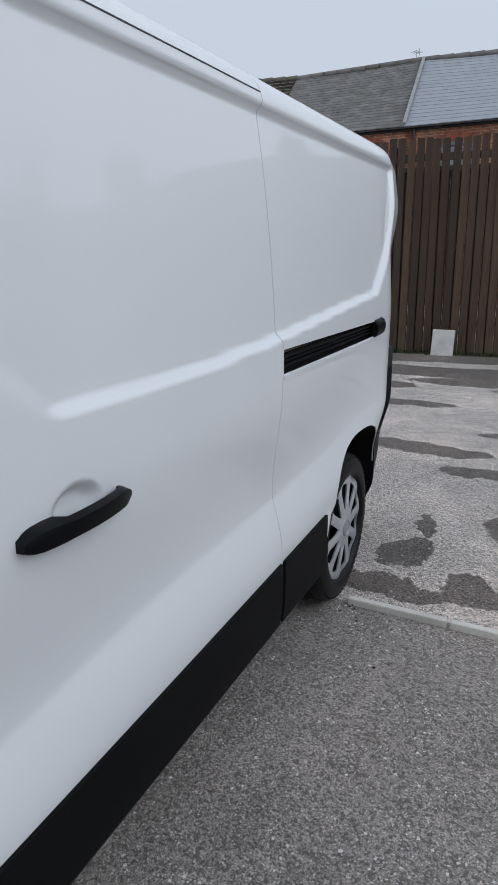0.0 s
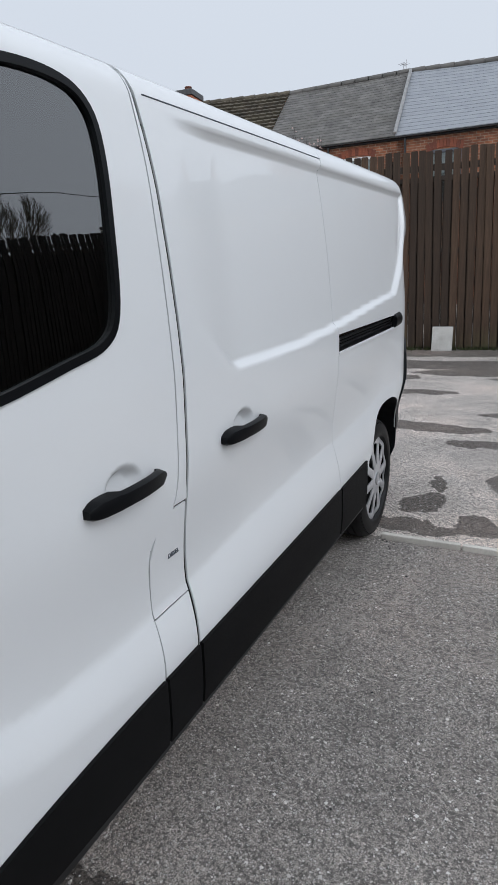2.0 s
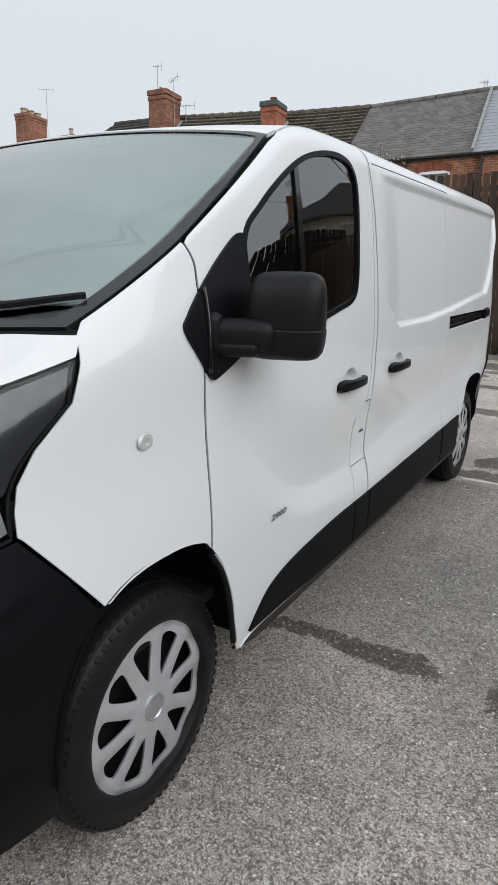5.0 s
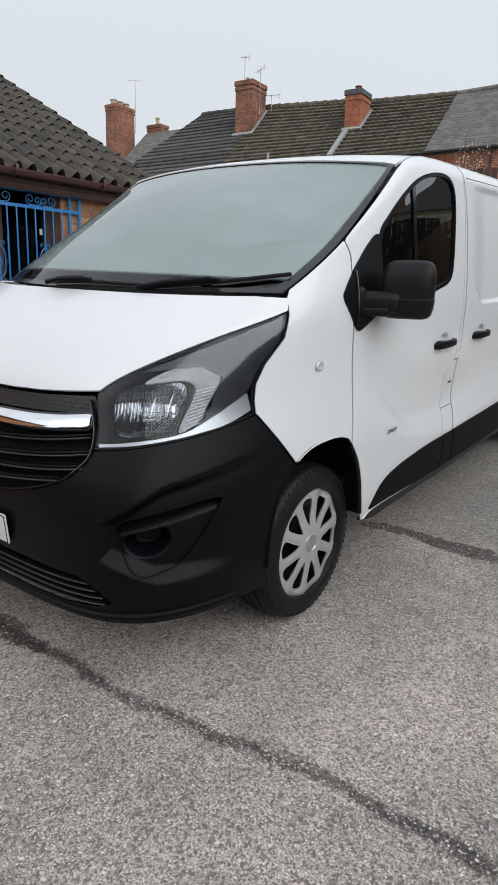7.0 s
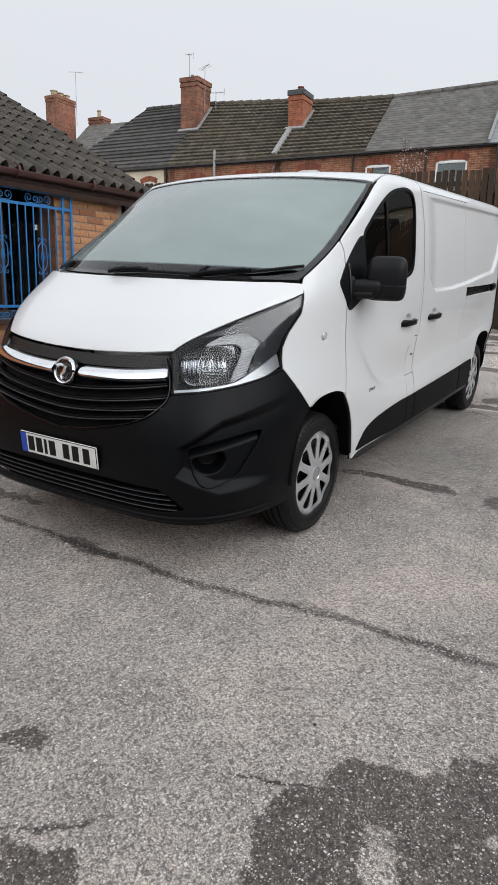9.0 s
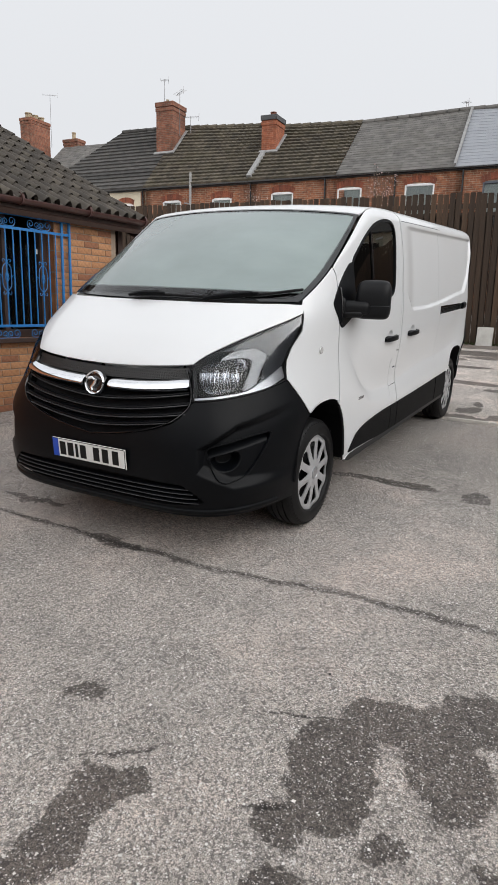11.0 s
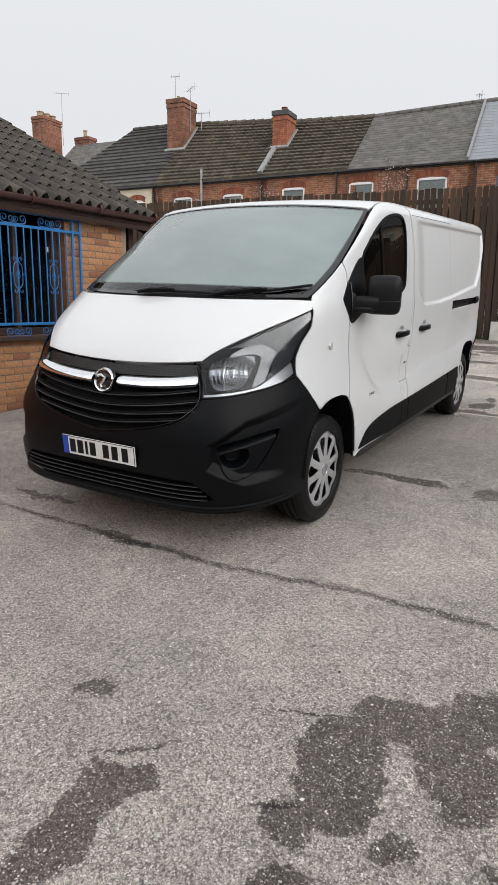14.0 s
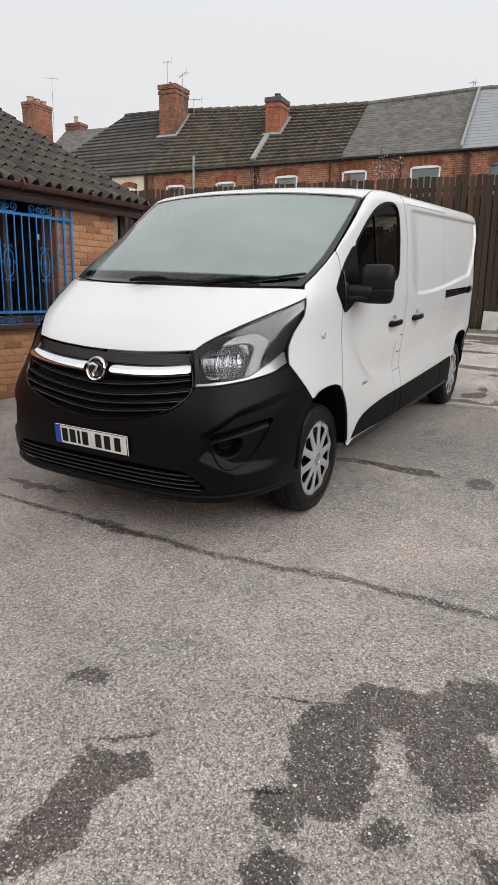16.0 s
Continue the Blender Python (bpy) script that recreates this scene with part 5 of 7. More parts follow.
def round_badge():
    """A plain chrome ring with a bent bright shape in it."""
    m = pose(0, -0.907, 0.932, 78, 0, 0) @ Matrix.Diagonal((0.86, 0.86, 1, 1))
    ring = lathe([(-0.02, 0.075), (0.010, 0.078), (0.018, 0.072), (0.014, 0.064), (0.004, 0.062), (0.002, 0.0)], 40, "z")
    bmesh.ops.transform(ring, matrix=m, verts=ring.verts)
    b = part("badge", ring, CHROME, grille, "round chrome badge", smooth=True)
    disc = lathe([(0.003, 0.0), (0.006, 0.060), (0.002, 0.0602)], 32, "z")
    bmesh.ops.transform(disc, matrix=m, verts=disc.verts)
    part("badge_field", disc, GLOSS_BLACK, b)
    s = tube([(-0.045, 0.022, 0.012), (-0.01, 0.030, 0.014), (0.018, 0.018, 0.016), (0.008, -0.008, 0.016), (-0.012, -0.028, 0.014), (-0.004, -0.048, 0.012)], 0.012, 8)
    bmesh.ops.transform(s, matrix=m, verts=s.verts)
    part("badge_shape", s, CHROME, b, smooth=True)


round_badge()


def number_plate():
    tilt = pose(0, -0.986, 0.558, 4, 0, 0)
    pb = box((0, 0, 0), (0.52, 0.008, 0.111), 0.003)
    bmesh.ops.transform(pb, matrix=tilt, verts=pb.verts)
    plate = part("number_plate", pb, PLATE, bumper, "white number plate with plain black bars")
    blue = box((-0.238, -0.0048, 0), (0.040, 0.002, 0.105))
    bmesh.ops.transform(blue, matrix=tilt, verts=blue.verts)
    part("blue_band", blue, PLATE_BLUE, plate)
    rim = bmesh.new()
    for c, s in (((0, -0.0048, 0.0525), (0.51, 0.002, 0.003)), ((0, -0.0048, -0.0525), (0.51, 0.002, 0.003)), ((0.2565, -0.0048, 0), (0.003, 0.002, 0.105))):
        box_into(rim, c, s)
    bmesh.ops.transform(rim, matrix=tilt, verts=rim.verts)
    part("plate_border", rim, INK, plate)
    for x in (-0.185, -0.128, -0.082, -0.036, 0.058, 0.121, 0.192):
        w = 0.018 if abs(x + 0.082) < 0.01 else 0.042
        bar = box((x, -0.0052, 0), (w, 0.0024, 0.076), 0.0008)
        bmesh.ops.transform(bar, matrix=tilt, verts=bar.verts)
        part("plate_bar", bar, INK, plate)


number_plate()


def wording(text, size, m, parent, material, name, extrude=0.0012):
    cu = bpy.data.curves.new(name, "FONT")
    cu.body, cu.size, cu.extrude, cu.align_x, cu.align_y = text, size, extrude, "CENTER", "CENTER"
    tmp = bpy.data.objects.new(name, cu)
    scene.collection.objects.link(tmp)
    me = bpy.data.meshes.new_from_object(tmp.evaluated_get(bpy.context.evaluated_depsgraph_get()))
    bpy.data.objects.remove(tmp)
    return finish(name, me, material, parent, m=m)


def side_text(text, size, y, z, parent, material, name, slope=0.0, lift=0.002, squash=1.0, lean=0.0):
    x = float(side_x(y, z)) + lift
    m = Matrix.Translation((x, y, z)) @ Matrix(((0, 0, 1), (1, 0, 0), (0, 1, 0))).to_4x4() @ pose(0, 0, 0, 0, 0, slope)
    ob = wording(text, size, m, parent, material, name)
    ob.data.transform(Matrix(((squash, lean, 0, 0), (0, 1, 0, 0), (0, 0, 1, 0), (0, 0, 0, 1))))
    return ob


side_text("2900", 0.028, 0.580, 0.716, near_door, BADGE, "weight_badge", lift=0.006, squash=1.75, lean=0.35).data.name = "weight_badge"
side_text("DIESEL", 0.017, 1.372, 0.826, near_flap, GREY_FRAME, "fuel_mark", lift=0.001)


# ---- wheels ----
def wheel(y, sgn):
    w = part("wheel", lathe([(-0.10, 0.0), (-0.10, 0.20), (0.030, 0.212), (0.030, 0.19), (-0.01, 0.17), (0.0, 0.09), (0.02, 0.06), (0.02, 0.0)], 40), STEEL, van, "wheel with a silver multi-spoke plastic cover", smooth=True)
    tyre = lathe([(-0.088, 0.200), (-0.104, 0.225), (-0.108, 0.265), (-0.098, 0.305), (-0.086, 0.322), (-0.075, 0.328), (-0.045, 0.3335), (-0.043, 0.326), (-0.037, 0.326), (-0.035, 0.334), (-0.006, 0.335), (-0.004, 0.327), (0.004, 0.327), (0.006, 0.335), (0.035, 0.334), (0.037, 0.326), (0.043, 0.326), (0.045, 0.3335),
                  (0.075, 0.328), (0.086, 0.322), (0.098, 0.305), (0.105, 0.275), (0.106, 0.272), (0.108, 0.262), (0.107, 0.252), (0.106, 0.248), (0.103, 0.240), (0.092, 0.234), (0.078, 0.231), (0.03, 0.226)], 72)
    t = part("tyre", tyre, TYRE, w, "black rubber tyre", smooth=True)
    # near-black disc puts the shade behind the cover's openings into colour
    part("brake_disc", lathe([(0.034, 0.0), (0.040, 0.05), (0.040, 0.210), (0.032, 0.212)], 32), DARK, w, "near-black disc for the shaded space behind the cover")
    for k in range(64):
        a = 2 * math.pi * k / 64
        if k == 0:
            first = part("tread_lug", box((0, 0, 0), (0.034, 0.017, 0.012), 0.002, seg=1), TYRE, t)
            first.matrix_basis = pose(0.082, 0, 0.3165, 0, 32, 0)
            mesh = first.data
        else:
            ob = finish("tread_lug", mesh, None, t)
            ob.matrix_basis = pose(0, 0, 0, math.degrees(a), 0, 0) @ pose(0.082, 0, 0.3165, 0, 32, 0)

    def cover(u, v):
        r = np.sqrt(u * u + v * v)
        d = 0.100 - 0.010 * step(r, 0.05, 0.20) - 0.005 * step(r, 0.218, 0.233) + 0.004 * np.cos(10 * np.arctan2(v, u)) * step(r, 0.07, 0.12)
        return np.stack([d, u, v], 1)

    rim_loop = [(0.233 * math.cos(2 * math.pi * k / 60), 0.233 * math.sin(2 * math.pi * k / 60)) for k in range(60)]
    holes = []
    for k in range(10):
        a0 = 2 * math.pi * (k + 0.5) / 10
        pts = []
        for r, d in ((0.086, 0.0), (0.098, 0.085), (0.130, 0.150), (0.162, 0.180), (0.186, 0.182), (0.198, 0.150), (0.203, 0.0), (0.199, -0.165), (0.186, -0.200), (0.162, -0.180), (0.130, -0.130), (0.098, -0.070)):
            pts.append((r * math.cos(a0 + d), r * math.sin(a0 + d)))
        holes.append(rounded(pts, 2, True))
    cap = skin_panel("wheel_cover", rim_loop, cover, HUBCAP, w, holes=holes, gap=0.0085, thick=0.007, label="silver plastic wheel cover with ten spokes")
    logo = lathe([(0.090, 0.040), (0.105, 0.038), (0.1075, 0.033), (0.104, 0.029), (0.1035, 0.0)], 28)
    part("centre_cap", logo, SATIN, cap, smooth=True)
    w.matrix_basis = pose(sgn * 0.812, y, 0.335, 9 + 40 * y, 0, 0 if sgn > 0 else 180)
    return w


for y in (0.0, 3.498):
    for sgn in (1, -1):
        wheel(y, sgn)


def liner(y, a, b, sgn):
    """Dark inner wheel arch."""
    edge_pts = arch(y, a + .008, b + .008, 176, 4, 26)
    bm = bmesh.new()
    rim = [float(side_x(p[0], p[1])) - 0.012 if y > 1 else float(side_x(0.0, 0.6)) - 0.012 for p in edge_pts]
    rows = [[bm.verts.new((sgn * x, p[0], p[1])) for x, p in zip(row, edge_pts)] for row in (rim, [0.52] * len(rim))]
    for k in range(len(edge_pts) - 1):
        bm.faces.new((rows[0][k], rows[0][k + 1], rows[1][k + 1], rows[1][k]))
    bm.faces.new(rows[1])
    part("arch_liner", bm, RUBBER, van, "black arch liner")


for sgn in (1, -1):
    liner(0.0, ARCH_A, ARCH_B, sgn)
    liner(3.498, .385, .455, sgn)
    lip = [(y, z) for y, z in arch(0.0, ARCH_A - .006, ARCH_B - .006, 70, 4, 16)]
    skin_bar("arch_lip", [(.20, .725), (.25, .655), (.285, .56), (.302, .46), (.32, .38)], on_side, 0.022, 0.012, RUBBER, van, lift=-0.002, mirror=sgn < 0, label="black arch flange")
    skin_bar("arch_edge", [(.205, .722), (.254, .652), (.289, .558), (.306, .46), (.324, .382)], on_side, 0.004, 0.006, WHITE, van, lift=0.005, mirror=sgn < 0)

# underside, floor, bulkhead and tail
part("underbody", box((0, 1.85, 0.375), (1.16, 4.9, 0.13), 0.02), RUBBER, van, "dark underbody")
for sgn in (1, -1):
    part("underbody_side", box((sgn * 0.74, 1.75, 0.36), (0.36, 2.60, 0.10), 0.02), RUBBER, van, "dark underbody")
part("bulkhead", box((0, 1.50, 1.12), (1.76, 0.02, 1.45)), TRIM, van, "dark bulkhead behind the seats")
part("cab_floor", box((0, 0.55, 0.50), (1.72, 1.9, 0.04)), TRIM, van)
dash = bmesh.new()
box_into(dash, (0, 0.02, 1.13), (1.60, 0.62, 0.36), 0.10, seg=4)
part("dashboard", dash, TRIM, van, "dark grey dashboard", smooth=True)
for x in (0.36, -0.42):
    seat = part("seat", box((x, 0.98, 0.86), (0.50, 0.50, 0.16), 0.05, seg=3), SEAT, van, "dark cloth cab seat", smooth=True)
    part("seat_back", box((x, 1.26, 1.16), (0.48, 0.13, 0.58), 0.05, Euler((radians(-12), 0, 0)).to_matrix(), 3), SEAT, seat, smooth=True)
    part("headrest", box((x, 1.34, 1.55), (0.27, 0.10, 0.18), 0.04, seg=3), SEAT, seat, smooth=True)
for sgn in (1, -1):
    trim = part("pillar_trim", box((sgn * 0.850, 1.20, 1.56), (0.03, 0.075, 0.54), 0.02, Euler((radians(3), radians(-6 * sgn), 0)).to_matrix(), 3), PALE_TRIM, van, "pale grey door pillar trim", smooth=True)
    part("seat_belt", box((sgn * 0.832, 1.130, 1.52), (0.004, 0.040, 0.56), 0.0, Euler((radians(5), radians(-6 * sgn), 0)).to_matrix()), TRIM, trim, "dark seat belt webbing")
sw = bmesh.new()
tube_into(sw, [(-0.42 + 0.185 * math.cos(k * math.pi / 12), 0.42 + 0.09 * math.sin(k * math.pi / 12), 1.18 + 0.165 * math.sin(k * math.pi / 12)) for k in range(25)], 0.014, 8)
part("steering_wheel", sw, TRIM, van, smooth=True)
half = [(.725, .56), (.728, 1.0), (.72, 1.4), (.68, 1.70), (.63, 1.83), (.56, 1.915)]
doors = prism(half + [(-x, z) for x, z in reversed(half)], 0.03, "y")
bmesh.ops.translate(doors, vec=(0, 4.42, 0), verts=doors.verts)
tail = part("rear_doors", doors, WHITE, van, "white twin rear doors")
part("door_gap", box((0, 4.448, 1.23), (0.008, 0.004, 1.30)), RUBBER, tail)
for sgn in (1, -1):
    part("tail_lamp", box((sgn * 0.675, 4.435, 1.16), (0.07, 0.04, 0.62), 0.015), RED_LENS, van, "tall red tail lamp")
part("rear_bumper", box((0, 4.41, 0.50), (1.42, 0.10, 0.34), 0.03), BLACK, van, "black rear bumper", smooth=True)


# ---- fences ----
def board_mesh(w, h, t, name, material):
    """One board with chamfered top corners."""
    bm = prism([(-w / 2, 0), (w / 2, 0), (w / 2, h - 0.012), (w / 2 - 0.012, h), (-w / 2 + 0.012, h), (-w / 2, h - 0.012)], t)
    bmesh.ops.recalc_face_normals(bm, faces=bm.faces)
    me = bpy.data.meshes.new(name)
    bm.to_mesh(me)
    bm.free()
    me.materials.append(material)
    return me


def fence(name, start, end, top, label, pitch=0.131, seed=1, back=True, material=None, tilt=0.0):
    """Tall boards on rails and posts, with a second skin of boards behind up to the upper rail."""
    a, b = Vector((*start, 0)), Vector((*end, 0))
    d = (b - a).normalized()
    turn = math.degrees(math.atan2(d.y, d.x))
    f = tagged(new(name), label, "fence", kind="structure")
    f.matrix_world = Matrix.Rotation(math.atan(tilt), 4, "X")
    foot = lambda p: yard_z(p.x, p.y) - tilt * p.y
    rng = random.Random(seed)
    n = int((b - a).length / pitch)
    meshes = [board_mesh(pitch - 0.022, h, 0.020, "board", material or BOARD) for h in (3.10, 3.14, 3.18)]
    for k in range(n):
        p = a + d * (k + 0.5) * pitch
        g = foot(p) + 0.03
        me = meshes[k % 3]
        ob = finish("board", me, None, f)
        h = (3.10, 3.14, 3.18)[k % 3]
        want = top - g + rng.uniform(-0.02, 0.02)
        ob.matrix_basis = pose(p.x, p.y, g, rng.uniform(-0.3, 0.3), rng.uniform(-0.35, 0.35), turn) @ Matrix.Diagonal((1, 1, want / h, 1))
    side = Vector((-d.y, d.x, 0))
    mid, length = (a + b) / 2, (b - a).length
    for z, h in ((top - 0.26, 0.10), (top - 0.43, 0.075), (top - 1.55, 0.08), (top - 2.7, 0.08)):
        part("rail", box((mid.x + side.x * 0.035, mid.y + side.y * 0.035, z), (length, 0.045, h), 0.004, Euler((0, 0, radians(turn))).to_matrix()), WOOD, f)
    if back:
        for k in range(n // 2):
            p = a + d * (k * 2 + 1.0) * pitch + side * 0.07
            g = foot(p)
            part("back_board", box((p.x, p.y, (g + top - 0.385) / 2), (2 * pitch - 0.004, 0.018, top - 0.385 - g), 0, Euler((0, 0, radians(turn))).to_matrix()), WOOD, f)
    m = int(length / 2.4)
    for k in range(m + 1):
        p = a + d * (k * 2.4 + 0.6) + side * 0.10
        part("post", box((p.x, p.y, (foot(p) + top) / 2 - 0.1), (0.1, 0.1, top - foot(p)), 0.006, Euler((0, 0, radians(turn))).to_matrix()), WOOD, f)
    return f


fence("fence", (-13.302, 9.315), (8.6, 12.6), 3.80, "tall dark-stained timber board fence with algae at its foot", seed=3)
fence("fence", (8.66, 19.5), (9.0, -9.5), 3.27, "dark-stained timber board fence along the yard's open side, colour dimmed for its reflection", pitch=0.122, seed=5, back=True, material=DIMMED_WOOD, tilt=0.11)
# unseen fence, added ahead of the van so its nose mirrors less sky
fence("fence", (9.0, -9.5), (-9.0, -9.5), 2.1, "unseen timber board fence added ahead of the van to darken reflections", pitch=0.16, seed=6, back=True, material=DIMMED_WOOD)

blk = box((0, 0, 0.19), (0.33, 0.10, 0.40), 0.012)
for v in blk.verts:
    v.co.x += 0.006 * math.sin(v.co.z * 20)
block = part("block", blk, BLOCK, None, m=pose(-0.02, 11.12, yard_z(-0.02, 11.12), -5, 1.5, 7))
tagged(block, "whitewashed concrete block leaning against the fence foot", "block", "blocks at the fences")
for y in (-1.5, 1.9, 3.6, 5.4):
    copy_thing(block, pose(8.72, y, yard_z(8.72, y), -3, 0, 91))


def weeds():
    """Weeds, moss and crumbs of litter along the fence foot."""
    rng = random.Random(8)
    bm = bmesh.new()
    for _ in range(2600):
        x = rng.uniform(-3.5, 5.0)
        y = 9.96 + (x + 9.0) * 0.15 - abs(rng.gauss(0.03, 0.07)) - 0.02
        z = yard_z(x, y)
        h, w = rng.uniform(0.01, 0.07), rng.uniform(0.006, 0.018)
        a = rng.uniform(0, 6.3)
        c, s2 = math.cos(a), math.sin(a)
        v = [bm.verts.new(q) for q in ((x - w * c, y - w * s2, z), (x + w * c, y + w * s2, z), (x + rng.uniform(-.02, .02), y - rng.uniform(0, .03), z + h))]
        bm.faces.new(v)
    return tagged(part("weeds", bm, MOSS), "low weeds and moss along the fence foot", "weeds", kind="stuff")


weeds()


def litter():
    """A few loose stones and leaves on the asphalt."""
    rng = random.Random(21)
    bm = bmesh.new()
    spots = [(1.611, -1.39), (1.56, 1.32), (1.27, 2.10), (1.19, 3.03), (1.30, 1.55), (2.28, -1.60), (0.98, 3.50), (1.0, 3.40), (0.9, 3.36)]
    spots += [(rng.uniform(0.95, 1.1), 3.38 + rng.uniform(-.08, .08)) for _ in range(7)]
    for x, y in spots:
        r = rng.uniform(0.003, 0.007)
        z = yard_z(x, y)
        res = bmesh.ops.create_icosphere(bm, subdivisions=1, radius=r)
        for v in res["verts"]:
            v.co = Vector((v.co.x * rng.uniform(.7, 1.3) + x, v.co.y * rng.uniform(.7, 1.3) + y, v.co.z * 0.6 + z + r * 0.4))
    return tagged(part("litter", bm, STEEL), "small dark stones and leaf crumbs on the asphalt", "litter", kind="stuff")


def stone_chips(count=110000):
    """Pale angular chips that stand out of the worn asphalt, each a small uneven eight-sided stone."""
    rng = np.random.default_rng(17)
    n = count * 6 // 10
    x = np.concatenate([rng.uniform(-1.4, 3.6, n), rng.uniform(0.6, 3.2, count - n)])
    y = np.concatenate([rng.uniform(-3.0, 1.0, n), rng.uniform(-2.8, 3.4, count - n)])
    size = np.clip(rng.lognormal(-6.22, 0.45, count), 0.0009, 0.0075)
    slope = np.array([yard_z(a, b) for a, b in zip(x, y)])
    unit = np.array([(1, 0, 0), (0, 1, 0), (-1, 0, 0), (0, -1, 0), (0, 0, 0.75), (0, 0, -0.5)])
    turn = rng.uniform(0, 2 * math.pi, count)
    c, d = np.cos(turn)[:, None], np.sin(turn)[:, None]
    local = unit[None] * size[:, None, None] * rng.uniform(0.6, 1.35, (count, 6, 1))
    px = local[:, :, 0] * c - local[:, :, 1] * d + x[:, None]
    py = local[:, :, 0] * d + local[:, :, 1] * c + y[:, None]
    pz = local[:, :, 2] + slope[:, None]
    face = np.array([(0, 1, 4), (1, 2, 4), (2, 3, 4), (3, 0, 4), (1, 0, 5), (2, 1, 5), (3, 2, 5), (0, 3, 5)])
    faces = (face[None] + 6 * np.arange(count)[:, None, None]).reshape(-1, 3)
    me = bpy.data.meshes.new("stone_chips")
    me.from_pydata(np.stack([px, py, pz], 2).reshape(-1, 3).tolist(), [], faces.tolist())
    return tagged(finish("stone_chips", me, CHIP), "pale stone chips standing out of the worn asphalt", "stone chips", kind="stuff")


CHIP = Nodes("pale_stone_chip")
tone = CHIP.put("ShaderNodeNewGeometry")
CHIP.colour(CHIP.ramp(tone.outputs["Random Per Island"], (0.0, (0.22, 0.20, 0.19)), (0.35, (0.52, 0.49, 0.46)), (1.0, (0.92, 0.90, 0.87))))
CHIP.set(Roughness=0.8)
CHIP = CHIP.mat
stone_chips()


litter()


# ---- low brick building beside the van ----
BX = -3.13
lodge = tagged(new("brick_building"), "low buff-brick building with concrete tile roof and barred window", "building")
LODGE = Matrix.Translation((BX, 2.0, 0)) @ Matrix.Rotation(radians(-3), 4, "Z") @ Matrix.Translation((-BX, -2.0, 0))
lodge.matrix_world = LODGE
wall = bmesh.new()
for y0, y1, z0, z1 in ((-6.0, 0.10, -0.6, 2.30), (1.85, 2.82, -0.4, 2.30), (0.10, 1.85, -0.4, 0.93), (0.10, 1.85, 2.22, 2.30)):
    box_into(wall, (BX - 0.125, (y0 + y1) / 2, (z0 + z1) / 2), (0.25, y1 - y0, z1 - z0))
front_wall = part("front_wall", wall, NEAR_WALL, lodge, "buff brick wall")
part("end_wall", prism([(-7.6, -0.4), (BX - 0.25, -0.4), (BX - 0.25, 2.30), (-5.4, 3.36), (-7.6, 2.3)], 0.25), NEAR_WALL, lodge, m=pose(0, 2.69, 0))
part("back_wall", box((-7.45, -1.6, 2.1), (0.25, 8.8, 5.0)), NEAR_WALL, lodge)
part("end_wall", prism([(-7.33, -0.6), (BX - 0.25, -0.6), (BX - 0.25, 2.30), (-7.33, 4.2)], 0.25), NEAR_WALL, lodge, m=pose(0, -5.85, 0))
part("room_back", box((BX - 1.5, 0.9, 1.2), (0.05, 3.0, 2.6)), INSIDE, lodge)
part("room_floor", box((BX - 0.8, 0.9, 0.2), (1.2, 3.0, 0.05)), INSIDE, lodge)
part("recess_jamb", box((BX - 0.35, 3.02, 1.2), (0.5, 0.08, 2.6)), FASCIA, lodge, "dark brown timber post")
part("recess_door", box((BX - 0.55, 3.0, 1.2), (0.06, 0.40, 2.5)), FASCIA, lodge)
# timber window behind the bars
win = part("window", box((BX - 0.16, 0.975, 1.62), (0.012, 1.66, 1.30)), LODGE_GLASS, lodge, "dark window behind bars")
for c, sz in (((BX - 0.13, 0.15, 1.615), (0.07, 0.09, 1.37)), ((BX - 0.13, 1.79, 1.615), (0.07, 0.10, 1.37)), ((BX - 0.13, 0.97, 0.97), (0.07, 1.7, 0.08)), ((BX - 0.13, 0.97, 2.27), (0.07, 1.7, 0.07)), ((BX - 0.13, 1.28, 1.6), (0.05, 0.06, 1.3))):
    part("window_frame", box(c, sz, 0.006), FASCIA, win, "brown timber frame")
part("notice", box((BX - 0.14, 1.77, 1.86), (0.004, 0.12, 0.055)), PAPER, win, "white paper notice")
part("window_sill", box((BX + 0.01, 0.975, 0.905), (0.16, 1.82, 0.05), 0.008), FASCIA, win)
part("fascia", box((BX + 0.09, -1.4, 2.305), (0.03, 9.2, 0.13), 0.004), FASCIA, lodge, "brown stained fascia board")
part("soffit", box((BX + 0.03, -1.4, 2.245), (0.16, 9.2, 0.016)), FASCIA, lodge)
part("bargeboard", box((-4.45, 3.20, 2.88), (3.2, 0.03, 0.14), 0.0, Euler((0, math.atan(0.5), 0)).to_matrix()), FASCIA, lodge)

gut = bmesh.new()
prof = [(0.058 * math.cos(math.pi * k / 8), -0.058 * math.sin(math.pi * k / 8)) for k in range(9)]
rows = [[gut.verts.new((-2.965 + dx * q, y, 2.335 + dz * q)) for dx, dz in prof] for y, q in ((-6.0, 1), (3.18, 1))]
for k in range(8):
    gut.faces.new((rows[0][k], rows[0][k + 1], rows[1][k + 1], rows[1][k]))
gutter = part("gutter", gut, BROWN, lodge, "brown half-round plastic gutter", smooth=True)
sol = gutter.modifiers.new("thickness", "SOLIDIFY")
sol.thickness = 0.004
for y in (-0.6, 0.30, 1.29, 2.22, 3.15):
    part("gutter_bracket", lathe([(-0.014, 0.060), (-0.014, 0.066), (0.014, 0.066), (0.014, 0.060)], 20, "x"), BROWN, gutter, m=pose(-2.965, y, 2.333, 0, 0, 90), smooth=True)

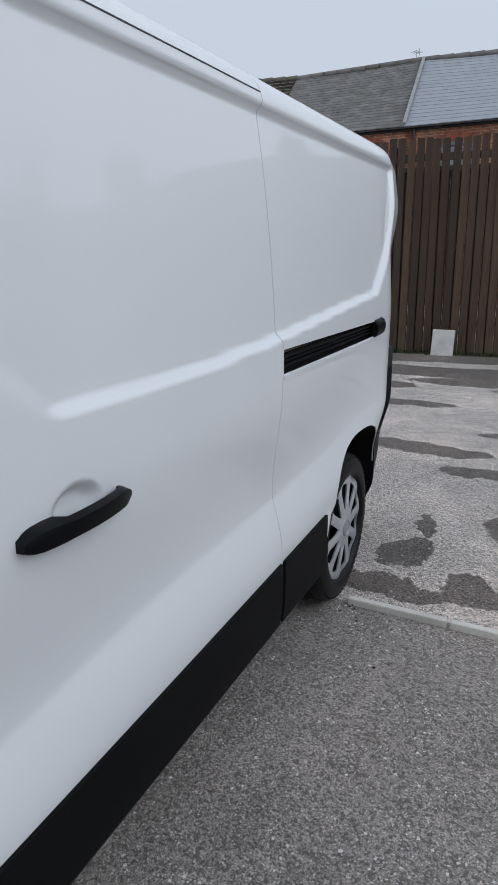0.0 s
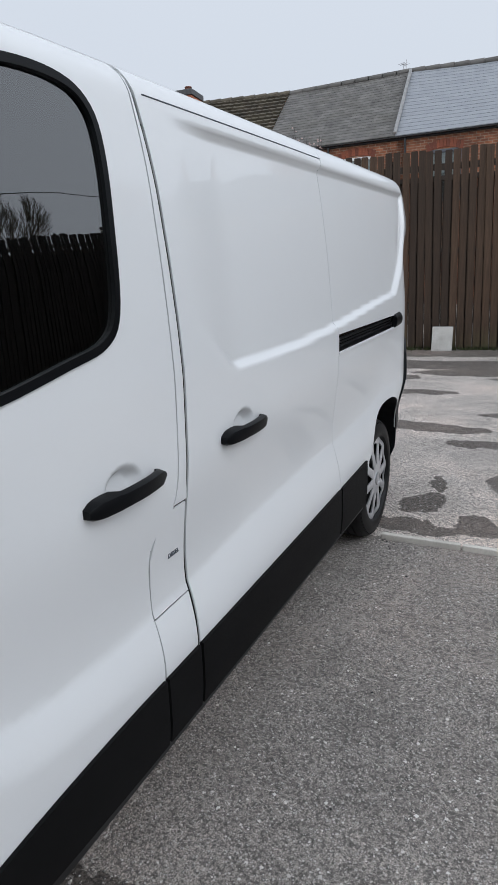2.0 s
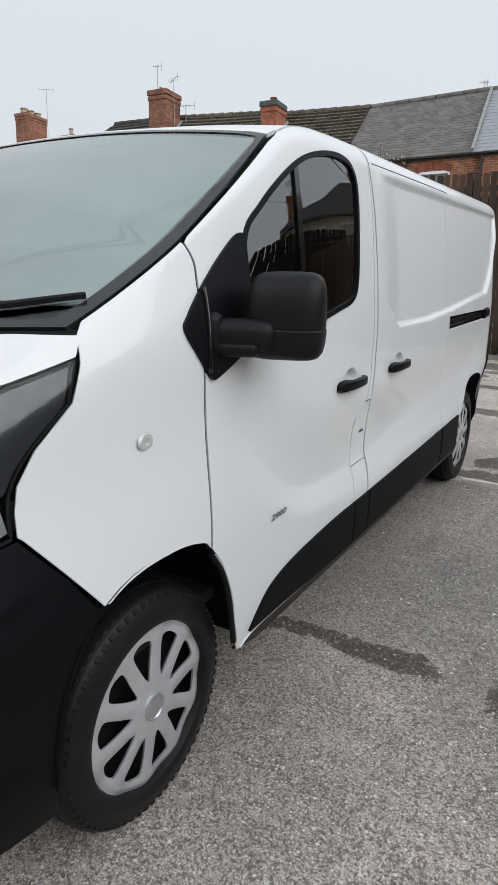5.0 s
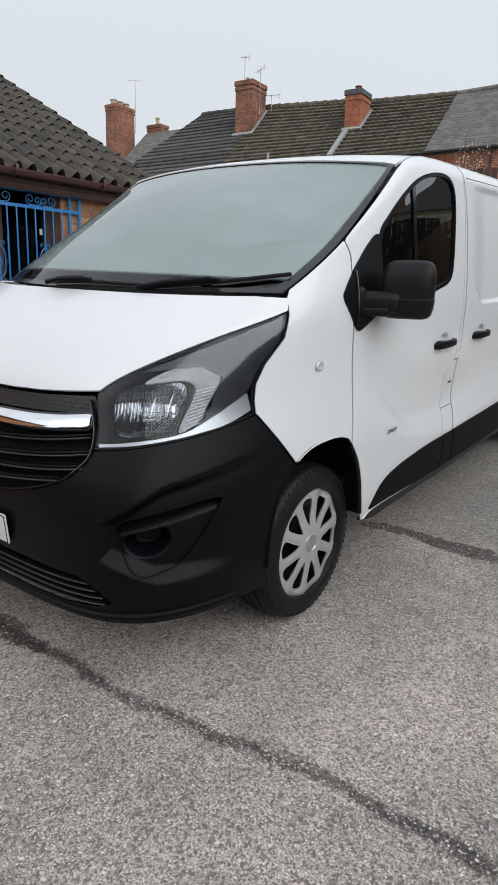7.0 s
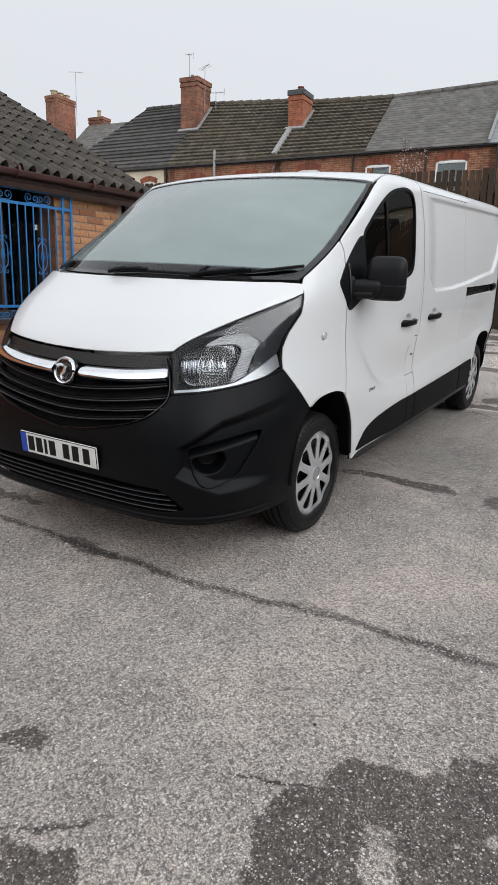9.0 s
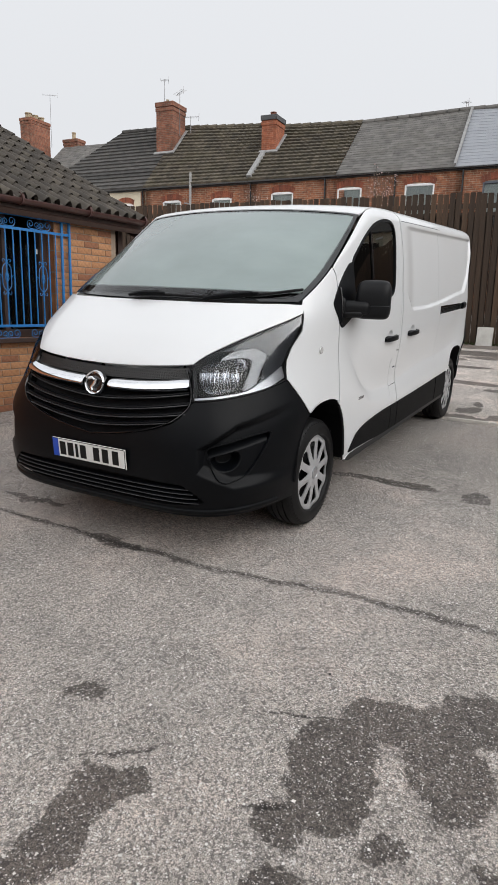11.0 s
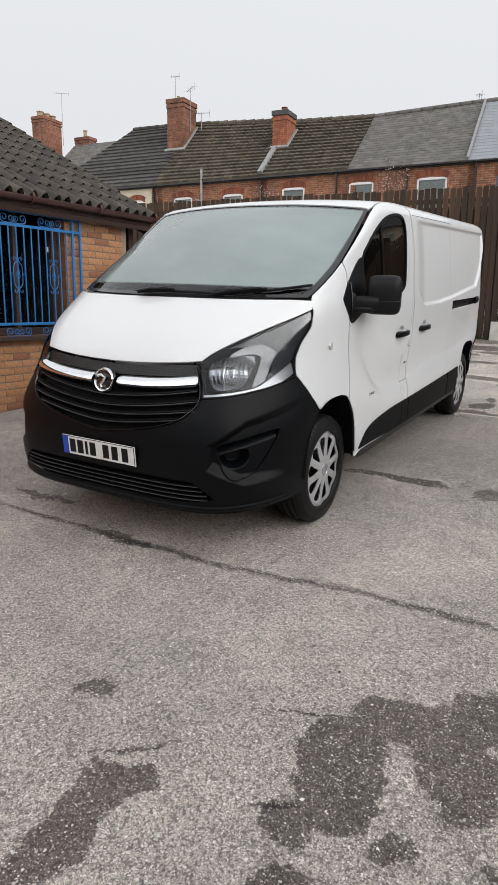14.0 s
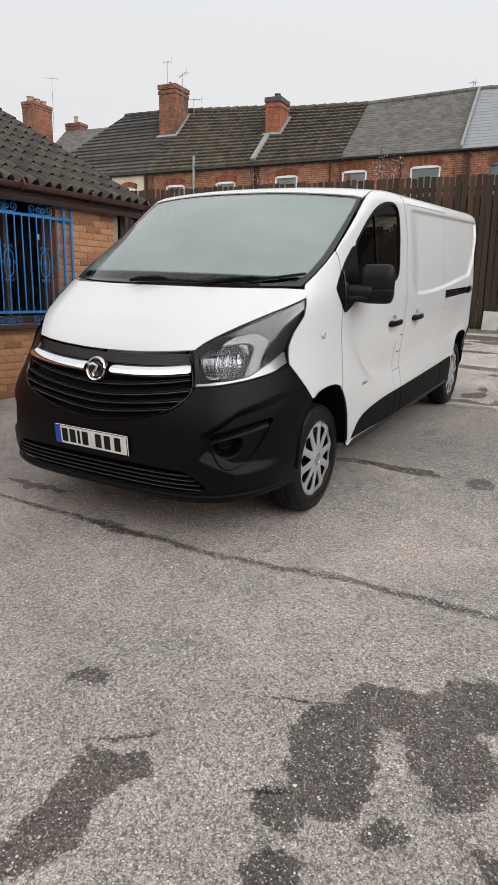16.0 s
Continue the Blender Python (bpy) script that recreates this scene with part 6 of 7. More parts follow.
# roof of rolled concrete tiles
TAN = 0.516
PITCH = math.atan2(TAN, 1.0)
roof_deck = part("roof", box((-5.2, -1.4, 2.305 + 2.245 * TAN - 0.12), (5.0, 9.1, 0.05), 0, Euler((0, PITCH, 0)).to_matrix()), FASCIA, lodge, "grey-brown interlocking concrete tile roof")


def pantile():
    """One interlocking tile with two rolls."""
    bm = bmesh.new()
    n = 16
    rows = []
    for d, lift in ((0.0, 0.042), (0.42, 0.0)):
        for t in (0.0, -0.042):
            row = []
            for k in range(n + 1):
                a = -0.165 + 0.33 * k / n
                ph = (k / n * 2) % 1.0
                h = 0.062 * max(0.0, math.sin(math.pi * min(1, ph / 0.62))) if ph < 0.62 else 0.0
                row.append(bm.verts.new((-d - (0.04 if t < 0 else 0.0), a, h + lift + t)))
            rows.append(row)
    for k in range(n):
        bm.faces.new((rows[0][k], rows[0][k + 1], rows[2][k + 1], rows[2][k]))
        bm.faces.new((rows[1][k], rows[1][k + 1], rows[0][k + 1], rows[0][k]))
    bm.faces.new((rows[0][0], rows[2][0], rows[3][0], rows[1][0]))
    bm.faces.new((rows[0][n], rows[1][n], rows[3][n], rows[2][n]))
    bmesh.ops.recalc_face_normals(bm, faces=bm.faces)
    me = bpy.data.meshes.new("roof_tile")
    bm.to_mesh(me)
    bm.free()
    me.shade_smooth()
    me.set_sharp_from_angle(angle=radians(50))
    me.materials.append(PANTILE)
    return me


tile = pantile()
rng = random.Random(12)
gauge = 0.335
for row in range(12):
    for col in range(22):
        y = 3.06 - col * 0.30
        d = row * gauge
        x, z = -2.955 - d * math.cos(PITCH), 2.305 + d * math.sin(PITCH)
        ob = finish("roof_tile", tile, None, roof_deck)
        ob.matrix_basis = roof_deck.matrix_basis.inverted() @ (pose(x, y + rng.uniform(-.004, .004), z, rng.uniform(-.4, .4), math.degrees(PITCH) + 2.2 + rng.uniform(-.5, .5), 0))

# blue window grille
grille_rail = lambda y0, y1, z, r=0.014: box((BX + 0.055, (y0 + y1) / 2, z), (0.012, y1 - y0, 2 * r), 0.002)
bars = tagged(new("window_grille"), "blue painted wrought-iron window grille with scrollwork", "grille")
bars.matrix_world = LODGE
for z, r in ((2.192, 0.018), (2.052, 0.014), (1.057, 0.014), (0.908, 0.018)):
    part("rail", grille_rail(-0.1, 2.045, z, r), BLUE, bars)
for y, z0, z1 in ((2.03, 0.89, 2.21), (1.92, 0.89, 2.21), (-0.09, 0.89, 2.21)):
    part("post", box((BX + 0.055, y, (z0 + z1) / 2), (0.024, 0.026, z1 - z0), 0.003), BLUE, bars)
ys = [1.828 - 0.0935 * k for k in range(20)]
for k, y in enumerate(ys):
    bar = part("bar", tube([(BX + 0.055, y, 1.05), (BX + 0.055, y, 2.06)], 0.0075, 8), BLUE, bars, smooth=True)


def scroll(cy, cz, w, h):
    """Two facing curls with a heart between."""
    bm = bmesh.new()
    x = BX + 0.055
    for sg in (1, -1):
        for c, r0, way in ((0.37, 0.42, 1), (0.11, 0.34, -1)):
            pts = []
            for k in range(20):
                t = k / 19
                a = -math.pi / 2 + way * t * 2.7 * math.pi
                r = (1 - 0.75 * t) * h * r0
                pts.append((x, cy + sg * (w * c + r * math.cos(a)), cz + r * math.sin(a) - h * (0.44 - r0)))
            tube_into(bm, pts, 0.0045, 6)
        tube_into(bm, [(x, cy + sg * w * 0.37, cz - h * 0.44), (x, cy + sg * w * 0.11, cz - h * 0.44)], 0.0045, 6)
    return part("scroll", bm, BLUE, bars, smooth=True)


for cy in (1.61, 1.15, 0.69, 0.23):
    scroll(cy, 2.122, 0.30, 0.115)
    scroll(cy, 0.982, 0.30, 0.115)


def basket(cy, cz):
    """A twisted basket with curls at both ends on a bar."""
    bm = bmesh.new()
    x = BX + 0.055
    for sg in (1, -1):
        for end in (1, -1):
            pts = [(x, cy, cz + end * 0.135), (x, cy + sg * 0.018, cz + end * 0.168), (x, cy + sg * 0.04, cz + end * 0.178), (x, cy + sg * 0.052, cz + end * 0.163), (x, cy + sg * 0.040, cz + end * 0.150)]
            tube_into(bm, rounded(pts, 3), 0.0042, 5)
        pts = [(x, cy + sg * 0.01, cz + 0.14), (x, cy + sg * 0.05, cz + 0.09), (x, cy + sg * 0.054, cz), (x, cy + sg * 0.05, cz - 0.09), (x, cy + sg * 0.01, cz - 0.14)]
        tube_into(bm, rounded(pts, 4), 0.0045, 6)
        pts = [(x, cy + sg * 0.054, cz - 0.01), (x, cy + sg * 0.078, cz + 0.02), (x, cy + sg * 0.092, cz + 0.004), (x, cy + sg * 0.080, cz - 0.008)]
        tube_into(bm, rounded(pts, 3), 0.004, 5)
    for k in range(4):
        ph = k * math.pi / 2
        tube_into(bm, [(x + 0.016 * math.sin(math.pi * t) * math.cos(ph + 3 * t), cy + 0.020 * math.sin(math.pi * t) * math.sin(ph + 3 * t), cz - 0.06 + 0.12 * t) for t in (0, .2, .4, .6, .8, 1)], 0.004, 5)
    return part("basket", bm, BLUE, bars, smooth=True)


for k in (2, 7, 12, 17):
    basket(ys[k], 1.558)


# ---- terrace behind the fence ----
TU = Vector((1.0, 0.078, 0)).normalized()
TERRACE = Matrix.Translation((-16.78, 20.81, 0)) @ Matrix.Rotation(math.atan2(TU.y, TU.x), 4, "Z")
DEEP = 3.2


def slope_courses(s0, s1, z0, zr0, zr1, gauge, step_h, roll, hip=0.0, wave=0.0):
    """A roof slope of stepped courses between the eaves and the ridge."""
    bm = bmesh.new()
    L = math.hypot(DEEP + 0.25, zr0 - z0)
    n = int(L / gauge)
    cols = max(1, int((s1 - s0) / roll)) if roll else 1
    for r in range(n + 1):
        t0, t1 = r / (n + 1), min(1.0, (r + 1.12) / (n + 1))
        for k in range(cols):
            a0 = s0 + (s1 - s0) * k / cols
            a1 = s0 + (s1 - s0) * (k + 1) / cols
            cut0, cut1 = s0 + hip * t0, s0 + hip * t1
            if a1 <= cut0:
                continue
            quad = []
            for a, t, up in ((max(a0, cut0), t0, 1), (a1, t0, 1), (a1, t1, 0), (max(a0, min(a1, cut1)), t1, 0)):
                f = (a - s0) / (s1 - s0)
                zr = zr0 + (zr1 - zr0) * f
                sag = -0.03 * math.sin(math.pi * f) * t
                quad.append((a, -0.25 + (DEEP + 0.25) * t, z0 + (zr - z0) * t + up * step_h + sag))
            v = [bm.verts.new(q) for q in quad]
            bm.faces.new(v)
            w = [bm.verts.new((q[0], q[1] + step_h * 0.7, q[2] - step_h - 0.01)) for q in quad[:2]]
            bm.faces.new((w[0], w[1], v[1], v[0]))
            if wave:
                m = (quad[0][0] + (quad[1][0] - quad[0][0]) * 0.3)
                hump = []
                for a, lift in ((quad[0][0], 0.0), (quad[0][0] + (quad[1][0] - quad[0][0]) * 0.22, wave), (quad[0][0] + (quad[1][0] - quad[0][0]) * 0.45, 0.0)):
                    f = (a - quad[0][0]) / max(1e-6, quad[1][0] - quad[0][0])
                    lo = [quad[0][i] + (quad[1][i] - quad[0][i]) * f for i in range(3)]
                    hi = [quad[3][i] + (quad[2][i] - quad[3][i]) * f for i in range(3)]
                    hump.append((bm.verts.new((lo[0], lo[1] - 0.004, lo[2] + lift + 0.003)), bm.verts.new((hi[0], hi[1], hi[2] + lift * 0.6 + 0.003))))
                for p, q in zip(hump, hump[1:]):
                    bm.faces.new((p[0], q[0], q[1], p[1]))
                bm.faces.new((hump[0][0], hump[1][0], hump[2][0]))
    return bm


def sash(house, s, w, ztop, frame_mat, tall=1.45, arch_h=0.13):
    """An upper window with a segmental brick head."""
    y = -0.02
    g = part("window", box((s + w / 2, 0.07, ztop - tall / 2), (w, 0.02, tall)), HOUSE_GLASS, house, "upper window under an arched brick head")
    part("window_room", box((s + w / 2, 0.10, ztop - tall / 2), (w - 0.08, 0.02, tall)), PAPER, g, "pale drawn blind")
    for c, sz in (((s + 0.03, 0.03, ztop - tall / 2), (0.06, 0.08, tall)), ((s + w - 0.03, 0.03, ztop - tall / 2), (0.06, 0.08, tall)), ((s + w / 2, 0.03, ztop - 0.045), (w - 0.12, 0.08, 0.09)), ((s + w / 2, 0.03, ztop - tall * 0.55), (w - 0.12, 0.06, 0.06)), ((s + w / 2, 0.03, ztop - tall + 0.03), (w - 0.12, 0.08, 0.06))):
        part("window_frame", box(c, sz, 0.008), frame_mat, g)
    part("window_sill", box((s + w / 2, -0.03, ztop - tall - 0.04), (w + 0.1, 0.16, 0.07), 0.01), LEAD, g)
    n = 11
    for k in range(n):
        t = (k + 0.5) / n * 2 - 1
        part("arch_brick", box((0, 0, 0), ((w + 0.12) / n - 0.008, 0.05, 0.225), 0.004), ARCH_BRICK, g, m=pose(s + w / 2 + t * (w / 2 + 0.05), -0.006, ztop + 0.10 + arch_h * (1 - t * t) - 0.06, 0, t * 17, 0))


ARCH_BRICK = brick_piece("arch_brick", (0.30, 0.095, 0.050), (0.21, 0.065, 0.038), (0.15, 0.052, 0.034))


def chimney(house, s, off, w, d, z0, z1, mat, pots, label, cap=None, pot_h=0.5, pot_r=0.15, pot_mat=None):
    st = part("chimney", box((s + w / 2, off + d / 2, (z0 + z1) / 2), (w, d, z1 - z0)), mat, house, label)
    part("band", box((s + w / 2, off + d / 2, z1 - 0.32), (w + 0.06, d + 0.06, 0.16), 0.01), mat, st)
    part("band", box((s + w / 2, off + d / 2, z1 - 0.10), (w + 0.10, d + 0.10, 0.20), 0.01), cap or mat, st)
    for k in range(pots):
        p = lathe([(0, pot_r), (pot_h * .16, pot_r * 1.07), (pot_h * .24, pot_r * .87), (pot_h * .80, pot_r * .82), (pot_h * .86, pot_r), (pot_h, pot_r), (pot_h, pot_r * .65)], 14, "z")
        part("chimney_pot", p, pot_mat or POT, st, "clay pot", smooth=True, m=pose(s + w / 2, off + d * (k + 0.5) / pots, z1))
    part("flashing", box((s + w / 2, off + d / 2 - 0.02, z0 + 0.35), (w + 0.05, d + 0.04, 0.10), 0.0, Euler((math.atan2(2.9, 3.2), 0, 0)).to_matrix()), LEAD, st)
    return st


def aerial(name, m, tall, arms, spread, label):
    a = thing(name, m, label, "aerial", "roof aerials")
    part("mast", tube([(0, 0, 0), (0, 0, tall)], 0.016, 6), ALU, a)
    part("boom", tube([(-spread / 2, 0, tall - 0.06), (spread / 2, 0, tall - 0.02)], 0.010, 5), ALU, a)
    for k in range(arms):
        x = -spread / 2 + spread * k / (arms - 1)
        part("element", tube([(x, -0.16, tall - 0.04), (x, 0.16, tall - 0.04)], 0.007, 4), ALU, a)
    part("reflector", tube([(spread / 2, 0, tall - 0.2), (spread / 2 + 0.02, 0, tall + 0.14)], 0.010, 4), ALU, a)
    return a


def house(name, s0, s1, zr0, zr1, roof_mat, label, gauge, roll, windows, hip=0.0, wave=0.0, wall_mat=None, eaves=6.5, frame_mat=None, step_h=0.02):
    h = tagged(new(name), label, "house", "terraced houses")
    h.matrix_world = TERRACE
    wall = bmesh.new()
    spans = sorted(windows)
    zt = {}
    at = s0
    for s, w, top in spans:
        box_into(wall, ((at + s) / 2, 0.15, (eaves + 0.2) / 2), (s - at, 0.3, eaves - 0.2))
        box_into(wall, (s + w / 2, 0.15, (top - 1.45) / 2), (w, 0.3, top - 1.45))
        box_into(wall, (s + w / 2, 0.15, (top + eaves) / 2), (w, 0.3, eaves - top))
        at = s + w
    box_into(wall, ((at + s1) / 2, 0.15, (eaves + 0.2) / 2), (s1 - at, 0.3, eaves - 0.2))
    part("front_wall", wall, wall_mat or OLD_WALL, h)
    part("back_wall", box(((s0 + s1) / 2, 2 * DEEP - 0.15, eaves / 2), (s1 - s0, 0.3, eaves)), OLD_WALL, h)
    for s in (s0 + 0.15, s1 - 0.15):
        z = zr0 if s < (s0 + s1) / 2 else zr1
        if hip and s < (s0 + s1) / 2:
            continue
        part("party_wall", prism([(0, 0), (2 * DEEP, 0), (2 * DEEP, eaves), (DEEP, z - 0.12), (0, eaves)], 0.28, "x"), OLD_WALL, h, m=pose(s, 0, 0))
    part("roof", slope_courses(s0, s1, eaves, zr0, zr1, gauge, step_h, roll, hip, wave), roof_mat, h)
    back = bmesh.new()
    v = [back.verts.new(q) for q in ((s0 + hip, DEEP, zr0), (s1, DEEP, zr1), (s1, 2 * DEEP, eaves), (s0, 2 * DEEP, eaves))]
    back.faces.new(v)
    part("back_slope", back, roof_mat, h)
    if hip:
        hp = bmesh.new()
        v = [hp.verts.new(q) for q in ((s0, -0.25, eaves), (s0 + hip, DEEP, zr0), (s0, 2 * DEEP, eaves))]
        hp.faces.new(v)
        part("hip_slope", hp, roof_mat, h)
    n = max(2, int((s1 - s0 - hip) / 0.45))
    for k in range(n):
        f0 = k / n
        a = s0 + hip + (s1 - s0 - hip) * (k + 0.5) / n
        z = zr0 + (zr1 - zr0) * (k + 0.5) / n
        bm = lathe([(-0.24, 0.10), (0.24, 0.112)], 10, "x")
        part("ridge_tile", bm, roof_mat if roof_mat is not NEW_SLATE else SLATE, h, m=pose(a, DEEP, z - 0.02), smooth=True)
    part("gutter", box(((s0 + s1) / 2, -0.16, eaves - 0.02), (s1 - s0, 0.10, 0.07), 0.02), GLOSS_BLACK, h, "black gutter")
    part("eaves_board", box(((s0 + s1) / 2, -0.05, eaves - 0.06), (s1 - s0, 0.12, 0.06)), STEEL, h)
    for s, w, top in spans:
        sash(h, s, w, top, frame_mat or UPVC)
    return h


h0 = house("house", -6.6, 0.0, 9.93, 9.86, DARK_TILE, "end terraced house with cream render and dark tiles", 0.29, 0.0, [(-1.5, 0.8, 5.9)], hip=3.1, wall_mat=CREAM, step_h=0.075)
h1 = house("house", 0.0, 5.17, 9.84, 9.50, BROWN_TILE, "red-brick terraced house with mossy brown tiles", 0.275, 0.24, [(0.89, 0.95, 5.93), (3.38, 0.95, 5.93)], wave=0.028, step_h=0.085)
h2 = house("house", 5.17, 8.97, 9.43, 9.27, BROWN_TILE, "red-brick terraced house with brown tiles and new chimney", 0.285, 0.26, [(6.15, 0.98, 6.02)], wave=0.028, step_h=0.09)
h3 = house("house", 8.97, 13.46, 9.26, 9.36, SLATE, "red-brick terraced house with weathered grey slates", 0.20, 0.27, [(9.0, 0.98, 6.05), (11.65, 1.1, 6.05)], step_h=0.012)
h4 = house("house", 13.46, 17.35, 9.36, 9.25, NEW_SLATE, "red-brick terraced house reroofed in pale blue slates", 0.24, 0.42, [(14.45, 1.0, 6.0)], frame_mat=GREY_FRAME, step_h=0.012)
h5 = house("house", 17.35, 23.0, 9.25, 9.2, SLATE, "red-brick terraced house with old mixed slates", 0.20, 0.27, [(18.6, 1.0, 6.0)], step_h=0.014)
chimney(h1, -0.47, 1.62, 0.88, 1.15, 7.7, 10.56, STACK, 2, "tall old red-brick chimney stack", pot_h=0.16, pot_r=0.07)
chimney(h2, 5.02, 1.42, 0.66, 0.95, 7.5, 9.44, NEW_STACK, 1, "rebuilt orange-red brick chimney stack", DARK_LEAD, 0.22, 0.14, RED_POT)
part("parapet", box((5.17, 0.62, 7.34), (0.20, 2.0, 0.12), 0.0, Euler((math.atan2(2.95, 3.45), 0, 0)).to_matrix()), LEAD, h2, "pale mortar verge")
part("parapet", box((0.02, 1.2, 7.82), (0.12, 3.5, 0.10), 0.0, Euler((math.atan2(3.3, 3.45), 0, 0)).to_matrix()), BROWN_TILE, h1)
part("verge", box((13.46, 1.4, 7.98), (0.09, 4.4, 0.07), 0.0, Euler((math.atan2(2.85, 3.45), 0, 0)).to_matrix()), LEAD, h4, "pale lead verge")
for s, z in ((5.25, 6.4), (8.5, 6.4), (11.28, 6.4), (13.75, 6.4)):
    dp = part("downpipe", tube([(s, -0.12, 6.42), (s, -0.10, 6.2), (s, -0.07, 6.0), (s, -0.07, 1.0)], 0.035, 8), GLOSS_BLACK, h3 if s > 9 else h2, "black downpipe", smooth=True)
part("downpipe", tube([(-0.12, -0.12, 6.42), (-0.12, -0.07, 6.1), (-0.12, -0.07, 1.0)], 0.035, 8), GLOSS_BLACK, h0, smooth=True)
part("vent_pipe", tube([(2.42, -0.2, 1.0), (2.42, -0.2, 7.0)], 0.055, 10), LEAD, h1, "grey vent pipe", smooth=True)
part("vent_arm", tube([(2.42, -0.2, 5.7), (2.25, -0.15, 5.75), (2.0, 0.0, 5.8)], 0.03, 8), LEAD, h1, smooth=True)
aerial("aerial", TERRACE @ pose(-0.25, 2.0, 10.6, 0, 0, 30), 1.05, 4, 0.35, "small grey television aerial on a chimney stack")
aerial("aerial", TERRACE @ pose(0.45, 2.2, 9.2, 0, 0, -35), 1.9, 6, 0.85, "grey television aerial strapped to a chimney stack")
aerial("aerial", TERRACE @ pose(0.75, 2.7, 9.4, 0, 0, 20), 0.75, 7, 0.75, "grey comb aerial above the ridge")
aerial("aerial", TERRACE @ pose(13.2, 3.2, 9.2, 0, 0, 60), 0.45, 3, 0.25, "short bent aerial stub on the ridge")

for h, s0, s1, y0, y1, zr in ((h1, -0.47, 0.41, 1.62, 2.77, 9.84), (h2, 5.02, 5.68, 1.42, 2.37, 9.43)):
    rise = (zr - 6.5) / (DEEP + 0.25)
    tip = Euler((math.atan(rise), 0, 0)).to_matrix()
    high = lambda y: 6.5 + rise * (y + 0.25) + 0.10
    part("side_flashing", box((s1 + 0.05, (y0 + y1) / 2, high((y0 + y1) / 2)), (0.13, (y1 - y0) * 1.42, 0.05), 0.0, tip), LEAD, h, "pale mortar flashing")
    part("apron_flashing", box(((s0 + s1) / 2, y0 - 0.05, high(y0 - 0.05)), (s1 - s0 + 0.2, 0.16, 0.05), 0.0, tip), LEAD, h, "pale mortar flashing")

# the street behind: another roof and two stacks
far_house = tagged(new("house"), "far slate-roofed house showing over the terrace", "house", "terraced houses")
far_house.matrix_world = TERRACE
bm = slope_courses(-15.0, -1.0, 9.0, 12.05, 12.05, 0.25, 0.012, 0.42, 0.0)
bmesh.ops.translate(bm, vec=(0, 9.0, 0), verts=bm.verts)
part("roof", bm, SLATE, far_house, "grey slate roof")
part("wall", box((-8, 10.0, 4.5), (14, 0.3, 9.0)), OLD_WALL, far_house)
chimney(far_house, -17.3, 10.6, 1.0, 1.8, 9.5, 13.76, STACK, 3, "brick chimney stack with clay pots", None, 0.34, 0.25)
chimney(far_house, -14.95, 12.2, 1.2, 0.8, 11.2, 12.55, STACK, 1, "small brick stack with one clay pot")
aerial("aerial", TERRACE @ pose(-15.65, 11.8, 12.0, 0, 0, 40), 3.4, 7, 0.95, "grey comb aerial on a tall mast")


